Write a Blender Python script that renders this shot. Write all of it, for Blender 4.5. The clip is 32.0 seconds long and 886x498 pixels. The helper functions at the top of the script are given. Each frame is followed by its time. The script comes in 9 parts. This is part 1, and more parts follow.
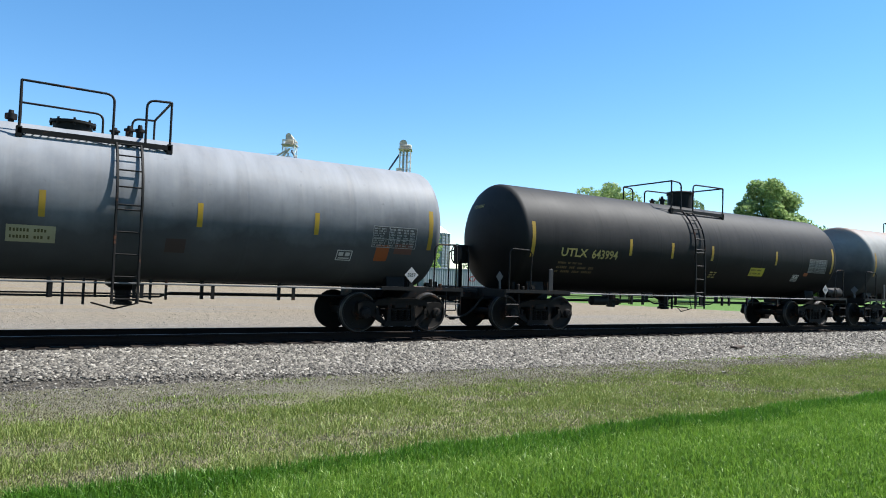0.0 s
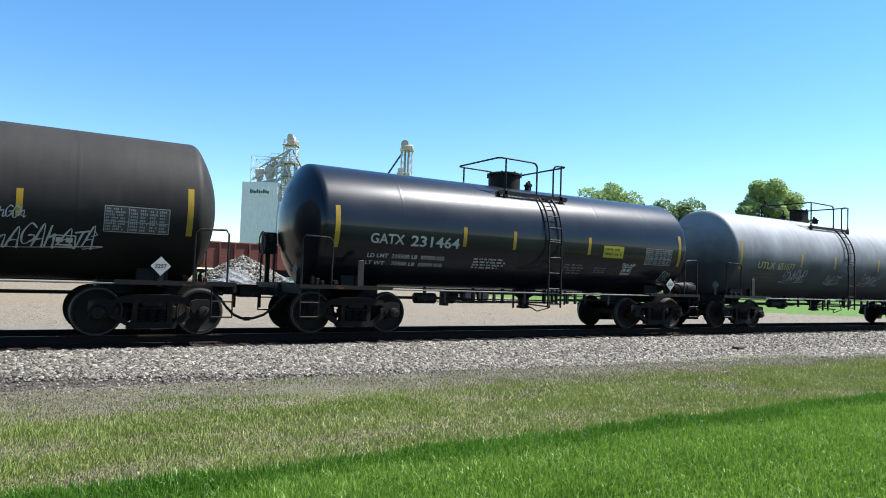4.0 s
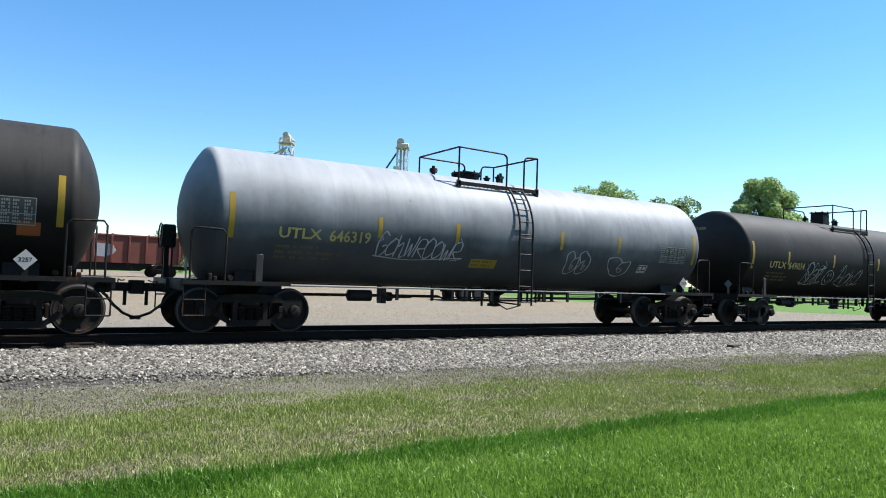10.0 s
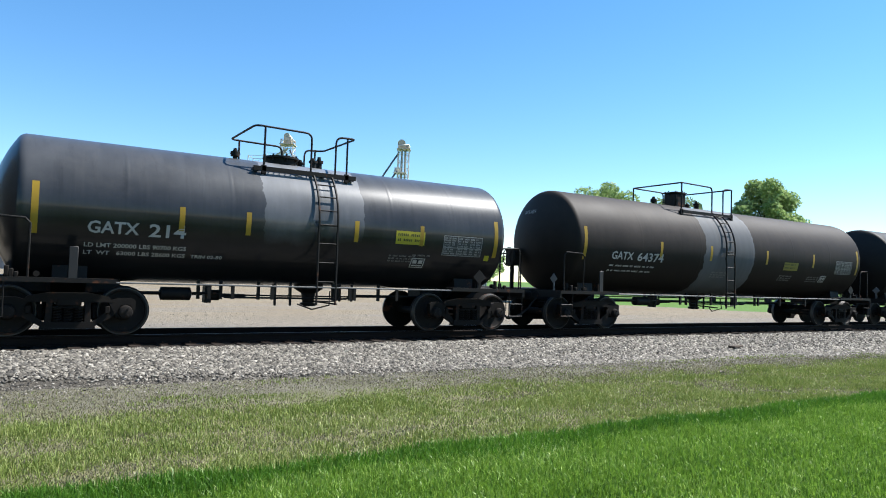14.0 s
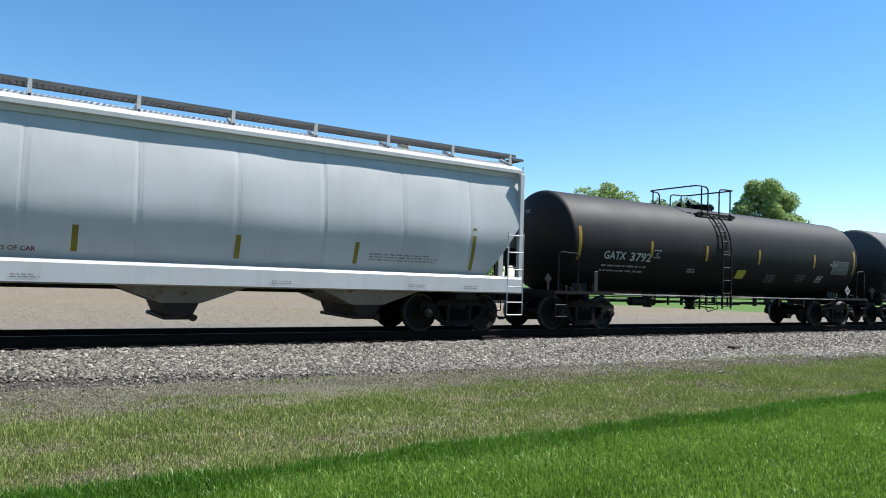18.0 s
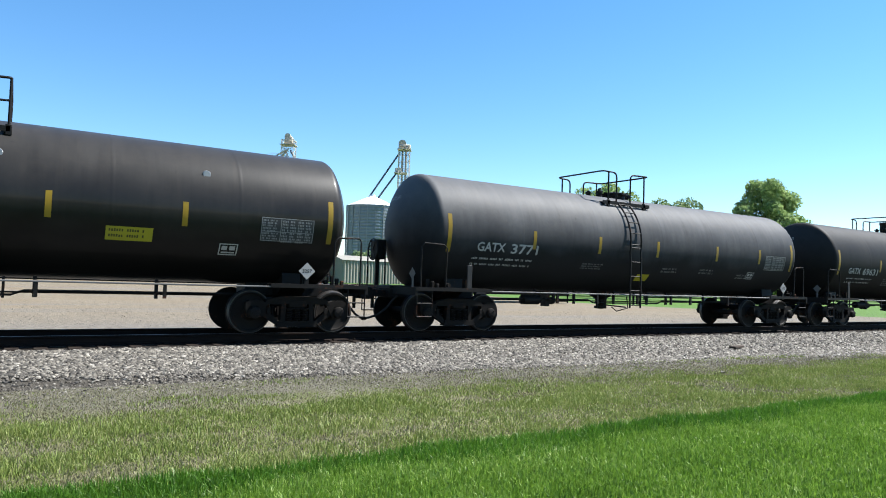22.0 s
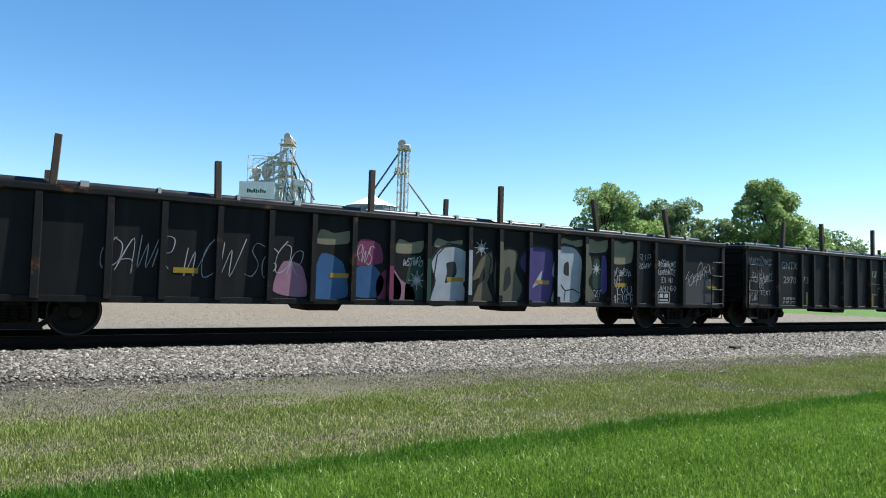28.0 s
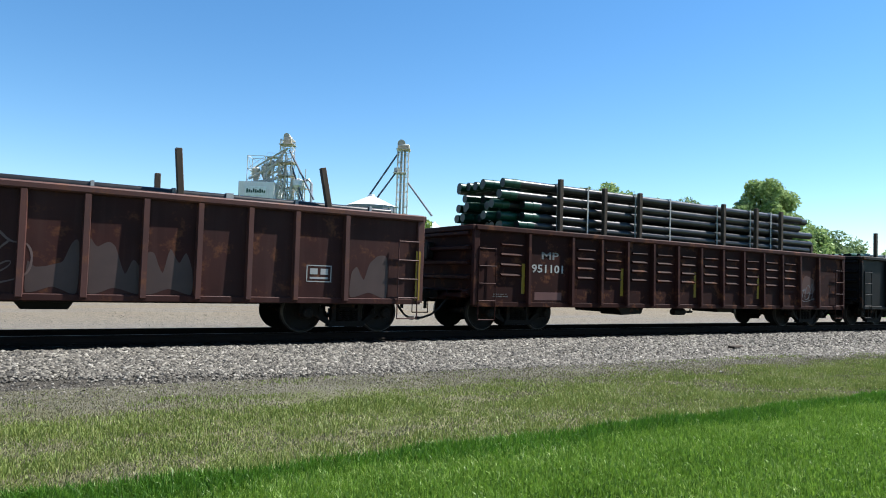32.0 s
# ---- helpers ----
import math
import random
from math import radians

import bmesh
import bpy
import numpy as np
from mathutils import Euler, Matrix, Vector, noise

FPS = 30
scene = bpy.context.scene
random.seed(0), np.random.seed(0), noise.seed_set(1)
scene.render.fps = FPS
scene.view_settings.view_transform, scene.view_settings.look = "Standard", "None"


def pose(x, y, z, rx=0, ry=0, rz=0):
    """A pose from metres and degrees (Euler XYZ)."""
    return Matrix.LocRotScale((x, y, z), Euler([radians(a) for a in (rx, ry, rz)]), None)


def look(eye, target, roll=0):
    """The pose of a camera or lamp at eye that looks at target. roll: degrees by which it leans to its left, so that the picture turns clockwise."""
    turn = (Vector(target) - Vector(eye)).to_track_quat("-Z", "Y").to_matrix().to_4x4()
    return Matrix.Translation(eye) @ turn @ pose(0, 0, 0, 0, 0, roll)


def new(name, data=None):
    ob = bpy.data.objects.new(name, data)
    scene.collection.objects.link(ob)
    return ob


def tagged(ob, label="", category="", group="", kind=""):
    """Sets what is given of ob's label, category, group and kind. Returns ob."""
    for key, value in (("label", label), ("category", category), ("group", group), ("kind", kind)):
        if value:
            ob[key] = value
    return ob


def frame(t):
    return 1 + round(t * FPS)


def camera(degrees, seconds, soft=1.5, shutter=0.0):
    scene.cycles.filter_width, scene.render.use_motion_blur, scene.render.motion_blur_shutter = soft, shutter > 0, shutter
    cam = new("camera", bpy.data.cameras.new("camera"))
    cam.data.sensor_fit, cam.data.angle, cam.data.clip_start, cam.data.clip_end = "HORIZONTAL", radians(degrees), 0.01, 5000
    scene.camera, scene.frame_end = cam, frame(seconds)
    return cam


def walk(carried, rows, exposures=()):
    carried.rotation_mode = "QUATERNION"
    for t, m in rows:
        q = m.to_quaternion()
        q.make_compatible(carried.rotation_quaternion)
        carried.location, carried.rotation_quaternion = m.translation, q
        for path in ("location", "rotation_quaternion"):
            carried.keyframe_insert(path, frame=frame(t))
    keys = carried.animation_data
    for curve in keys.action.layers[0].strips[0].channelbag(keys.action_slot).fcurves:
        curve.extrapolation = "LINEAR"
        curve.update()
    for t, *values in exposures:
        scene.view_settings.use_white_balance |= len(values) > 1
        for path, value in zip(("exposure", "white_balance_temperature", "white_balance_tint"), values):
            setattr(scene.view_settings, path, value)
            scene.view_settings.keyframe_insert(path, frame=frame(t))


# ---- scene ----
# --- camera: held by hand on the lawn, 15 m from the track; it sways by a few hundredths of a degree
cam = camera(65.9, 32.0, soft=1.0)
SWAY = [(0, 0.07, -0.04), (1, 0.09, -0.05), (2, 0.13, -0.05), (3, 0.19, -0.03), (4, 0.20, -0.02), (4.5, 0.21, -0.02), (6.5, -0.04, -0.07), (7, -0.05, -0.09), (8, -0.08, -0.10), (9, -0.10, -0.13), (10, -0.16, -0.15), (11, -0.08, -0.08), (12, -0.01, -0.09), (13, -0.01, -0.09), (14, -0.07, -0.06), (14.5, -0.08, -0.05), (16.5, -0.04, -0.05), (17, -0.06, -0.05), (18, -0.11, -0.04), (19, -0.05, -0.01), (20, -0.01, -0.01), (21, -0.01, 0.00), (22, -0.01, -0.04), (23, -0.03, -0.05), (24, -0.02, -0.05), (25, -0.02, -0.02), (26, -0.03, -0.03), (26.5, -0.04, -0.04), (28.5, -0.04, -0.05), (29, -0.04, -0.05), (30, -0.04, -0.04), (31, -0.09, -0.05), (32, -0.09, -0.05)]
walk(cam, [(t, pose(0.0, -14.86, 1.24, 92.6 + dp, -1.9, -32.115 + dy)) for t, dy, dp in SWAY],
     [(0.0, 1.34), (1.0, 1.39), (2.0, 1.34), (3.0, 1.32), (4.0, 1.46), (7.0, 1.46), (9.0, 1.52), (10.0, 1.42), (11.0, 1.36), (12.0, 1.52), (13.0, 1.64), (14.0, 1.44), (17.0, 1.44), (18.0, 1.16), (19.0, 1.39), (20.0, 1.46), (23.0, 1.44), (24.0, 1.37), (25.0, 1.62), (26.0, 1.70), (26.5, 1.59), (28.5, 1.22), (32.0, 1.20)])

# --- light: clear early-summer noon, sun high over the far end of the train
world = bpy.data.worlds.new("sky")
scene.world = world
world.use_nodes = True
wn = world.node_tree.nodes
SUN_DIR = Vector((0.68, -0.19, 1.0)).normalized()
sky = wn.new("ShaderNodeTexSky")
sky.sky_type, sky.sun_disc = "NISHITA", False
sky.sun_elevation = math.asin(SUN_DIR.z)
sky.sun_rotation = math.atan2(SUN_DIR.x, SUN_DIR.y)
sky.altitude, sky.air_density, sky.dust_density, sky.ozone_density = 200, 1.0, 0.0, 3.6
hue = wn.new("ShaderNodeHueSaturation")
hue.inputs["Saturation"].default_value = 1.22
hue.inputs["Hue"].default_value = 0.497
world.node_tree.links.new(sky.outputs[0], hue.inputs["Color"])
world.node_tree.links.new(hue.outputs[0], wn["Background"].inputs[0])
wn["Background"].inputs[1].default_value = 0.08
sun = new("sun", bpy.data.lights.new("sun", "SUN"))
sun.data.energy, sun.data.angle, sun.data.color = 5.0, radians(0.53), (1.0, 0.985, 0.955)
sun.matrix_world = look(SUN_DIR * 50, (0, 0, 0))


# --- materials
TONE = 0.48     # all base colours are given a little high and brought down together


def toned(c):
    return tuple(a * TONE for a in c)


def ramp(nt, fac, stops):
    n = nt.nodes.new("ShaderNodeValToRGB")
    while len(n.color_ramp.elements) < len(stops):
        n.color_ramp.elements.new(0.5)
    for e, (p, c) in zip(n.color_ramp.elements, stops):
        e.position = p
        e.color = c if len(c) == 4 else (*c, 1)
    nt.links.new(fac, n.inputs[0])
    return n.outputs[0]


def mixc(nt, fac, a, b, mode="MIX"):
    n = nt.nodes.new("ShaderNodeMix")
    n.data_type, n.blend_type = "RGBA", mode
    for slot, val in ((0, fac), (6, a), (7, b)):
        if hasattr(val, "is_output"):
            nt.links.new(val, n.inputs[slot])
        elif slot == 0:
            n.inputs[0].default_value = val
        else:
            n.inputs[slot].default_value = (*val, 1)
    return n.outputs[2]


def math_node(nt, op, a, b=0.0, clamp=False):
    n = nt.nodes.new("ShaderNodeMath")
    n.operation, n.use_clamp = op, clamp
    for i, val in enumerate((a, b)):
        if hasattr(val, "is_output"):
            nt.links.new(val, n.inputs[i])
        else:
            n.inputs[i].default_value = val
    return n.outputs[0]


def noise_tex(nt, co, scale, detail=4, stretch=None, rough=0.55):
    if stretch:
        m = nt.nodes.new("ShaderNodeMapping")
        m.inputs["Scale"].default_value = stretch
        nt.links.new(co, m.inputs[0])
        co = m.outputs[0]
    n = nt.nodes.new("ShaderNodeTexNoise")
    n.inputs["Scale"].default_value, n.inputs["Detail"].default_value = scale, detail
    n.inputs["Roughness"].default_value = rough
    nt.links.new(co, n.inputs[0])
    return n.outputs[0]


def blank(name):
    m = bpy.data.materials.new(name)
    m.use_nodes = True
    nt = m.node_tree
    p = nt.nodes["Principled BSDF"]
    tc = nt.nodes.new("ShaderNodeTexCoord")
    return m, nt, p, tc.outputs["Object"]


def bumped(nt, p, height, strength, dist):
    b = nt.nodes.new("ShaderNodeBump")
    b.inputs["Strength"].default_value, b.inputs["Distance"].default_value = strength, dist
    nt.links.new(height, b.inputs["Height"])
    nt.links.new(b.outputs[0], p.inputs["Normal"])


def paint(name, col, rough=0.5, metal=0.0, var=0.2, scale=1.3, fine=30.0, bump=0.15, dist=0.004,
          grime=None, grime_amt=0.0, rust=0.0, streak=0.0, streak_col=(0.3, 0.28, 0.25), coat=0.0, spec=0.3):
    """Worn paint or metal: broad blotches, fine grain, run-down streaks, grime and rust."""
    col, grime, streak_col = toned(col), toned(grime or (0, 0, 0)), toned(streak_col)
    m, nt, p, co = blank(name)
    lo, hi = tuple(c * (1 - var) for c in col), tuple(min(1, c * (1 + var)) for c in col)
    broad, grain = noise_tex(nt, co, scale, 5), noise_tex(nt, co, fine, 3)
    c = mixc(nt, ramp(nt, broad, [(0.3, (0, 0, 0)), (0.7, (1, 1, 1))]), lo, hi)
    c = mixc(nt, 0.25, c, mixc(nt, grain, lo, hi))
    if streak:
        s = noise_tex(nt, co, 1.0, 5, (5.0, 5.0, 0.35))
        c = mixc(nt, math_node(nt, "MULTIPLY", ramp(nt, s, [(0.5, (0, 0, 0)), (0.72, (1, 1, 1))]), streak), c, streak_col)
    if grime_amt:
        g = noise_tex(nt, co, 0.7, 6)
        c = mixc(nt, math_node(nt, "MULTIPLY", ramp(nt, g, [(0.42, (0, 0, 0)), (0.68, (1, 1, 1))]), grime_amt), c, grime)
    if rust:
        g = math_node(nt, "ADD", noise_tex(nt, co, 2.6, 6), math_node(nt, "MULTIPLY", noise_tex(nt, co, 14, 4), 0.35))
        c = mixc(nt, ramp(nt, g, [(0.8 - rust * 0.35, (0, 0, 0)), (0.95 - rust * 0.3, (1, 1, 1))]), c,
                 mixc(nt, grain, (0.05, 0.016, 0.008), (0.14, 0.053, 0.022)))
    nt.links.new(c, p.inputs["Base Color"])
    r = math_node(nt, "ADD", math_node(nt, "MULTIPLY", broad, 0.3), rough - 0.15, True)
    nt.links.new(r, p.inputs["Roughness"])
    p.inputs["Metallic"].default_value = metal
    p.inputs["Specular IOR Level"].default_value = spec
    p.inputs["Coat Weight"].default_value = coat
    p.inputs["Coat Roughness"].default_value = 0.12
    bumped(nt, p, math_node(nt, "ADD", grain, math_node(nt, "MULTIPLY", broad, 2.0)), bump, dist)
    return m


def tank_paint(name, col, rough=0.45, dust=(0.2, 0.19, 0.175), dust_light_amt=0.35, rust=0.0, patch=None, coat=0.0, runs=0.2):
    """Tank shell: dust and sunlight painted pale on top, shade dark below; runs below the seams, rust along the crown.
    """
    col, dust = toned(col), toned(dust)
    m, nt, p, co = blank(name)
    broad, grain = noise_tex(nt, co, 0.9, 6), noise_tex(nt, co, 26, 4)
    lo, hi = tuple(c * 0.8 for c in col), tuple(min(1, c * 1.2) for c in col)
    c = mixc(nt, ramp(nt, broad, [(0.32, (0, 0, 0)), (0.68, (1, 1, 1))]), lo, hi)
    sep = nt.nodes.new("ShaderNodeSeparateXYZ")
    nt.links.new(co, sep.inputs[0])
    x, z = sep.outputs[0], sep.outputs[2]
    # Pale top, dark belly: sunlight and shade put into the colour along with dust.
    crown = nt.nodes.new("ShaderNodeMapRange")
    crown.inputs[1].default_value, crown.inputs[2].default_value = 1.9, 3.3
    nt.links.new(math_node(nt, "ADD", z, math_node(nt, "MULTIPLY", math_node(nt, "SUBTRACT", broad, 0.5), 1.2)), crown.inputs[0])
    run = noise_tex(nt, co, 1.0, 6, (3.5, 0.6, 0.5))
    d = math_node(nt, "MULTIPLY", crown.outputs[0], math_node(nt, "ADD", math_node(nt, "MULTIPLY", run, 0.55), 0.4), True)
    c = mixc(nt, math_node(nt, "MULTIPLY", d, dust_light_amt), c, dust)
    thin = noise_tex(nt, co, 1.0, 4, (9.0, 2.0, 0.25))
    c = mixc(nt, math_node(nt, "MULTIPLY", ramp(nt, thin, [(0.55, (0, 0, 0)), (0.75, (1, 1, 1))]), runs), c,
             tuple(q * 0.55 for q in col))
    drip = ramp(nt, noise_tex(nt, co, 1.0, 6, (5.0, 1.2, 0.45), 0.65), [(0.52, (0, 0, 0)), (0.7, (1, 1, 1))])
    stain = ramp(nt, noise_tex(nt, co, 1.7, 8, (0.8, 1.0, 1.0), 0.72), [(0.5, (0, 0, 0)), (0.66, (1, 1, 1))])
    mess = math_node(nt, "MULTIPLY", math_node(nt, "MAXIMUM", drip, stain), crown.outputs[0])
    c = mixc(nt, math_node(nt, "MULTIPLY", mess, 0.28 * min(1.0, dust_light_amt + 0.2)), c, tuple(q * e for q, e in zip(dust, (0.85, 0.76, 0.66))))
    if patch:
        x0, x1, pc = patch[:3]
        pc = toned(pc)
        edge = math_node(nt, "ADD", x, math_node(nt, "MULTIPLY", math_node(nt, "SUBTRACT", noise_tex(nt, co, 3, 5), 0.5), 0.35))
        inside = math_node(nt, "MULTIPLY", math_node(nt, "GREATER_THAN", edge, x0), math_node(nt, "LESS_THAN", edge, x1))
        if len(patch) > 3:          # kept to the upper half; on the gloss tank a painted sheen
            inside = math_node(nt, "MULTIPLY", inside, crown.outputs[0])
        c = mixc(nt, math_node(nt, "MULTIPLY", inside, math_node(nt, "ADD", math_node(nt, "MULTIPLY", run, 0.7), 0.4, True)), c, pc)
    if rust:
        top = nt.nodes.new("ShaderNodeMapRange")
        top.inputs[1].default_value, top.inputs[2].default_value = 3.35, 3.95
        nt.links.new(math_node(nt, "ADD", z, math_node(nt, "MULTIPLY", math_node(nt, "SUBTRACT", run, 0.5), 1.3)), top.inputs[0])
        c = mixc(nt, math_node(nt, "MULTIPLY", top.outputs[0], rust), c, mixc(nt, grain, (0.12, 0.045, 0.024), (0.24, 0.11, 0.055)))
    spot = ramp(nt, noise_tex(nt, co, 5.0, 6), [(0.66, (0, 0, 0)), (0.74, (1, 1, 1))])
    c = mixc(nt, math_node(nt, "MULTIPLY", spot, 0.35), c, tuple(q * 0.7 + 0.006 for q in col))
    c = mixc(nt, 0.2, c, mixc(nt, grain, lo, hi))
    nt.links.new(c, p.inputs["Base Color"])
    rr = math_node(nt, "ADD", math_node(nt, "MULTIPLY", math_node(nt, "ADD", broad, math_node(nt, "MULTIPLY", run, 0.3)), 0.14), rough - 0.04, True)
    nt.links.new(rr, p.inputs["Roughness"])
    p.inputs["Specular IOR Level"].default_value = 0.11
    p.inputs["Coat Weight"].default_value = coat
    p.inputs["Coat Roughness"].default_value = 0.1
    bumped(nt, p, math_node(nt, "ADD", math_node(nt, "MULTIPLY", grain, 0.25), math_node(nt, "MULTIPLY", noise_tex(nt, co, 0.8, 2), 3.0)), 0.25, 0.006)
    return m


BLACK_STEEL = paint("black_steel", (0.0125, 0.0118, 0.011), 0.6, rust=0.05, grime=(0.025, 0.021, 0.018), grime_amt=0.5, spec=0.15)
TRUCK_IRON = paint("truck_iron", (0.013, 0.0112, 0.0098), 0.75, rust=0.08, grime=(0.036, 0.029, 0.024), grime_amt=0.7, bump=0.5, spec=0.12)
WHEEL_IRON = paint("wheel_iron", (0.014, 0.0117, 0.0102), 0.7, rust=0.1, grime=(0.03, 0.024, 0.02), grime_amt=0.5, spec=0.15)
TREAD = paint("worn_tread", (0.13, 0.12, 0.112), 0.45, 0.6, fine=60)
RAIL_STEEL = paint("rail_rust", (0.024, 0.016, 0.0125), 0.8, rust=0.0, bump=0.4, spec=0.1)
RAIL_TOP = paint("rail_top", (0.16, 0.155, 0.15), 0.5, 1.0)
RUBBER = paint("hose_rubber", (0.015, 0.015, 0.015), 0.6)
YELLOW = paint("yellow_reflector", (0.52, 0.33, 0.02), 0.45, var=0.15, grime=(0.16, 0.11, 0.03), grime_amt=0.5)
YELLOW_SIGN = paint("yellow_decal", (0.62, 0.55, 0.03), 0.5, var=0.1, grime=(0.3, 0.26, 0.06), grime_amt=0.3)
WHITE_MARK = paint("white_marking", (0.62, 0.62, 0.6), 0.6, var=0.12, fine=90, grime=(0.3, 0.3, 0.28), grime_amt=0.5)
GREY_MARK = paint("faded_marking", (0.24, 0.24, 0.235), 0.6, var=0.2, grime=(0.15, 0.15, 0.14), grime_amt=0.5)
TABLE_MARK = paint("table_marking", (0.42, 0.42, 0.41), 0.6, var=0.15, grime=(0.25, 0.25, 0.24), grime_amt=0.5)
PLATE_GREY = paint("plate_grey", (0.022, 0.022, 0.024), 0.6, var=0.2, grime=(0.06, 0.055, 0.05), grime_amt=0.5)
TABLE_FIELD = paint("table_field", (0.07, 0.07, 0.07), 0.6, var=0.2)
GOLD_MARK = paint("yellow_marking", (0.66, 0.52, 0.17), 0.6, var=0.2, fine=90, grime=(0.2, 0.16, 0.04), grime_amt=0.6)
GOLD_DIM = paint("faded_yellow_marking", (0.17, 0.12, 0.045), 0.7, var=0.3, grime=(0.07, 0.05, 0.02), grime_amt=0.6)
DARK_MARK = paint("dark_marking", (0.02, 0.02, 0.02), 0.6)
ORANGE_MARK = paint("orange_decal", (0.4, 0.1, 0.02), 0.6, grime=(0.15, 0.06, 0.03), grime_amt=0.5)
RAIL_GREY = paint("handrail_grey", (0.2, 0.2, 0.2), 0.5, 0.2)
GALV = paint("galvanised", (0.5, 0.51, 0.52), 0.45, 0.6, var=0.12, fine=12)
BRIGHT_RUNG = paint("worn_rung", (0.45, 0.44, 0.42), 0.5, 0.3)


# --- building blocks
class Shape:
    """Vertices and faces of one part, gathered before they become a mesh."""

    def __init__(self):
        self.v, self.f, self.m = [], [], []

    def add(self, verts, faces, slot=0):
        k = len(self.v)
        self.v.extend(tuple(p) for p in verts)
        self.f.extend(tuple(i + k for i in f) for f in faces)
        self.m.extend([slot] * len(faces))
        return self

    def box(self, x0, x1, y0, y1, z0, z1, b=0.0, turn=None, slot=0):
        if x0 > x1: x0, x1 = x1, x0
        if y0 > y1: y0, y1 = y1, y0
        if z0 > z1: z0, z1 = z1, z0
        if b <= 0:
            v = [(x, y, z) for x in (x0, x1) for y in (y0, y1) for z in (z0, z1)]
            f = [(0, 1, 3, 2), (4, 6, 7, 5), (0, 4, 5, 1), (2, 3, 7, 6), (0, 2, 6, 4), (1, 5, 7, 3)]
        else:
            b = min(b, (x1 - x0) * 0.45, (y1 - y0) * 0.45, (z1 - z0) * 0.45)
            v, index = [], {}
            for sx in (0, 1):
                for sy in (0, 1):
                    for sz in (0, 1):
                        cx, cy, cz = (x0, x1)[sx], (y0, y1)[sy], (z0, z1)[sz]
                        ix, iy, iz = (b if not sx else -b), (b if not sy else -b), (b if not sz else -b)
                        for a, q in enumerate(((cx, cy + iy, cz + iz), (cx + ix, cy, cz + iz), (cx + ix, cy + iy, cz))):
                            index[sx, sy, sz, a] = len(v)
                            v.append(q)
            f = []
            for s in (0, 1):
                f.append([index[s, i, j, 0] for i, j in ((0, 0), (1, 0), (1, 1), (0, 1))][::1 if s else -1])
                f.append([index[i, s, j, 1] for i, j in ((0, 0), (1, 0), (1, 1), (0, 1))][::-1 if s else 1])
                f.append([index[i, j, s, 2] for i, j in ((0, 0), (1, 0), (1, 1), (0, 1))][::1 if s else -1])
            for i in (0, 1):
                for j in (0, 1):
                    q = [index[0, i, j, 1], index[1, i, j, 1], index[1, i, j, 2], index[0, i, j, 2]]
                    f.append(q if i != j else q[::-1])
                    q = [index[i, 0, j, 0], index[i, 1, j, 0], index[i, 1, j, 2], index[i, 0, j, 2]]
                    f.append(q if i == j else q[::-1])
                    q = [index[i, j, 0, 0], index[i, j, 1, 0], index[i, j, 1, 1], index[i, j, 0, 1]]
                    f.append(q if i != j else q[::-1])
            for i in (0, 1):
                for j in (0, 1):
                    for l in (0, 1):
                        q = [index[i, j, l, 0], index[i, j, l, 1], index[i, j, l, 2]]
                        f.append(q if (i + j + l) % 2 else q[::-1])
        if turn is not None:
            v = [tuple(turn @ Vector(p)) for p in v]
        return self.add(v, f, slot)

    def tube(self, pts, r, n=8, closed=False, slot=0):
        pts = [Vector(p) for p in pts]
        rings, m = [], len(pts)
        up = None
        for i, p in enumerate(pts):
            a = pts[i - 1] if (i or closed) else p
            b = pts[(i + 1) % m] if (i < m - 1 or closed) else p
            d = (b - a).normalized()
            if up is None:
                up = d.orthogonal().normalized()
            up = (up - d * up.dot(d))
            up = up.normalized() if up.length > 1e-6 else d.orthogonal().normalized()
            side = d.cross(up)
            rr = r[i] if isinstance(r, (list, tuple)) else r
            rings.append([p + rr * (math.cos(2 * math.pi * k / n) * up + math.sin(2 * math.pi * k / n) * side) for k in range(n)])
        v = [q for ring in rings for q in ring]
        f = []
        for i in range(m if closed else m - 1):
            j = (i + 1) % m
            f += [(i * n + k, i * n + (k + 1) % n, j * n + (k + 1) % n, j * n + k) for k in range(n)]
        if not closed:
            f += [tuple(range(n))[::-1], tuple((m - 1) * n + k for k in range(n))]
        return self.add(v, f, slot)

    def cyl(self, p, q, r, n=16, r2=None, slot=0):
        return self.tube([p, q], [r, r if r2 is None else r2], n, slot=slot)

    def lathe(self, profile, n=48, axis="x", origin=(0, 0, 0), slot=0, slots=None):
        """Turns (along, radius) pairs round an axis through origin."""
        o = Vector(origin)
        v, f, ms = [], [], []
        for a, r in profile:
            for k in range(n):
                t = 2 * math.pi * k / n
                c, s = r * math.cos(t), r * math.sin(t)
                v.append(o + Vector({"x": (a, c, s), "y": (s, a, c), "z": (c, s, a)}[axis]))
        for i in range(len(profile) - 1):
            for k in range(n):
                f.append((i * n + k, i * n + (k + 1) % n, (i + 1) * n + (k + 1) % n, (i + 1) * n + k))
                ms.append(slots[i] if slots else slot)
        if profile[0][1] > 1e-4:
            f.append(tuple(range(n))[::-1]); ms.append(slot)
        if profile[-1][1] > 1e-4:
            f.append(tuple((len(profile) - 1) * n + k for k in range(n))); ms.append(slot)
        k = len(self.v)
        self.v.extend(tuple(p) for p in v)
        self.f.extend(tuple(i + k for i in q) for q in f)
        self.m.extend(ms)
        return self

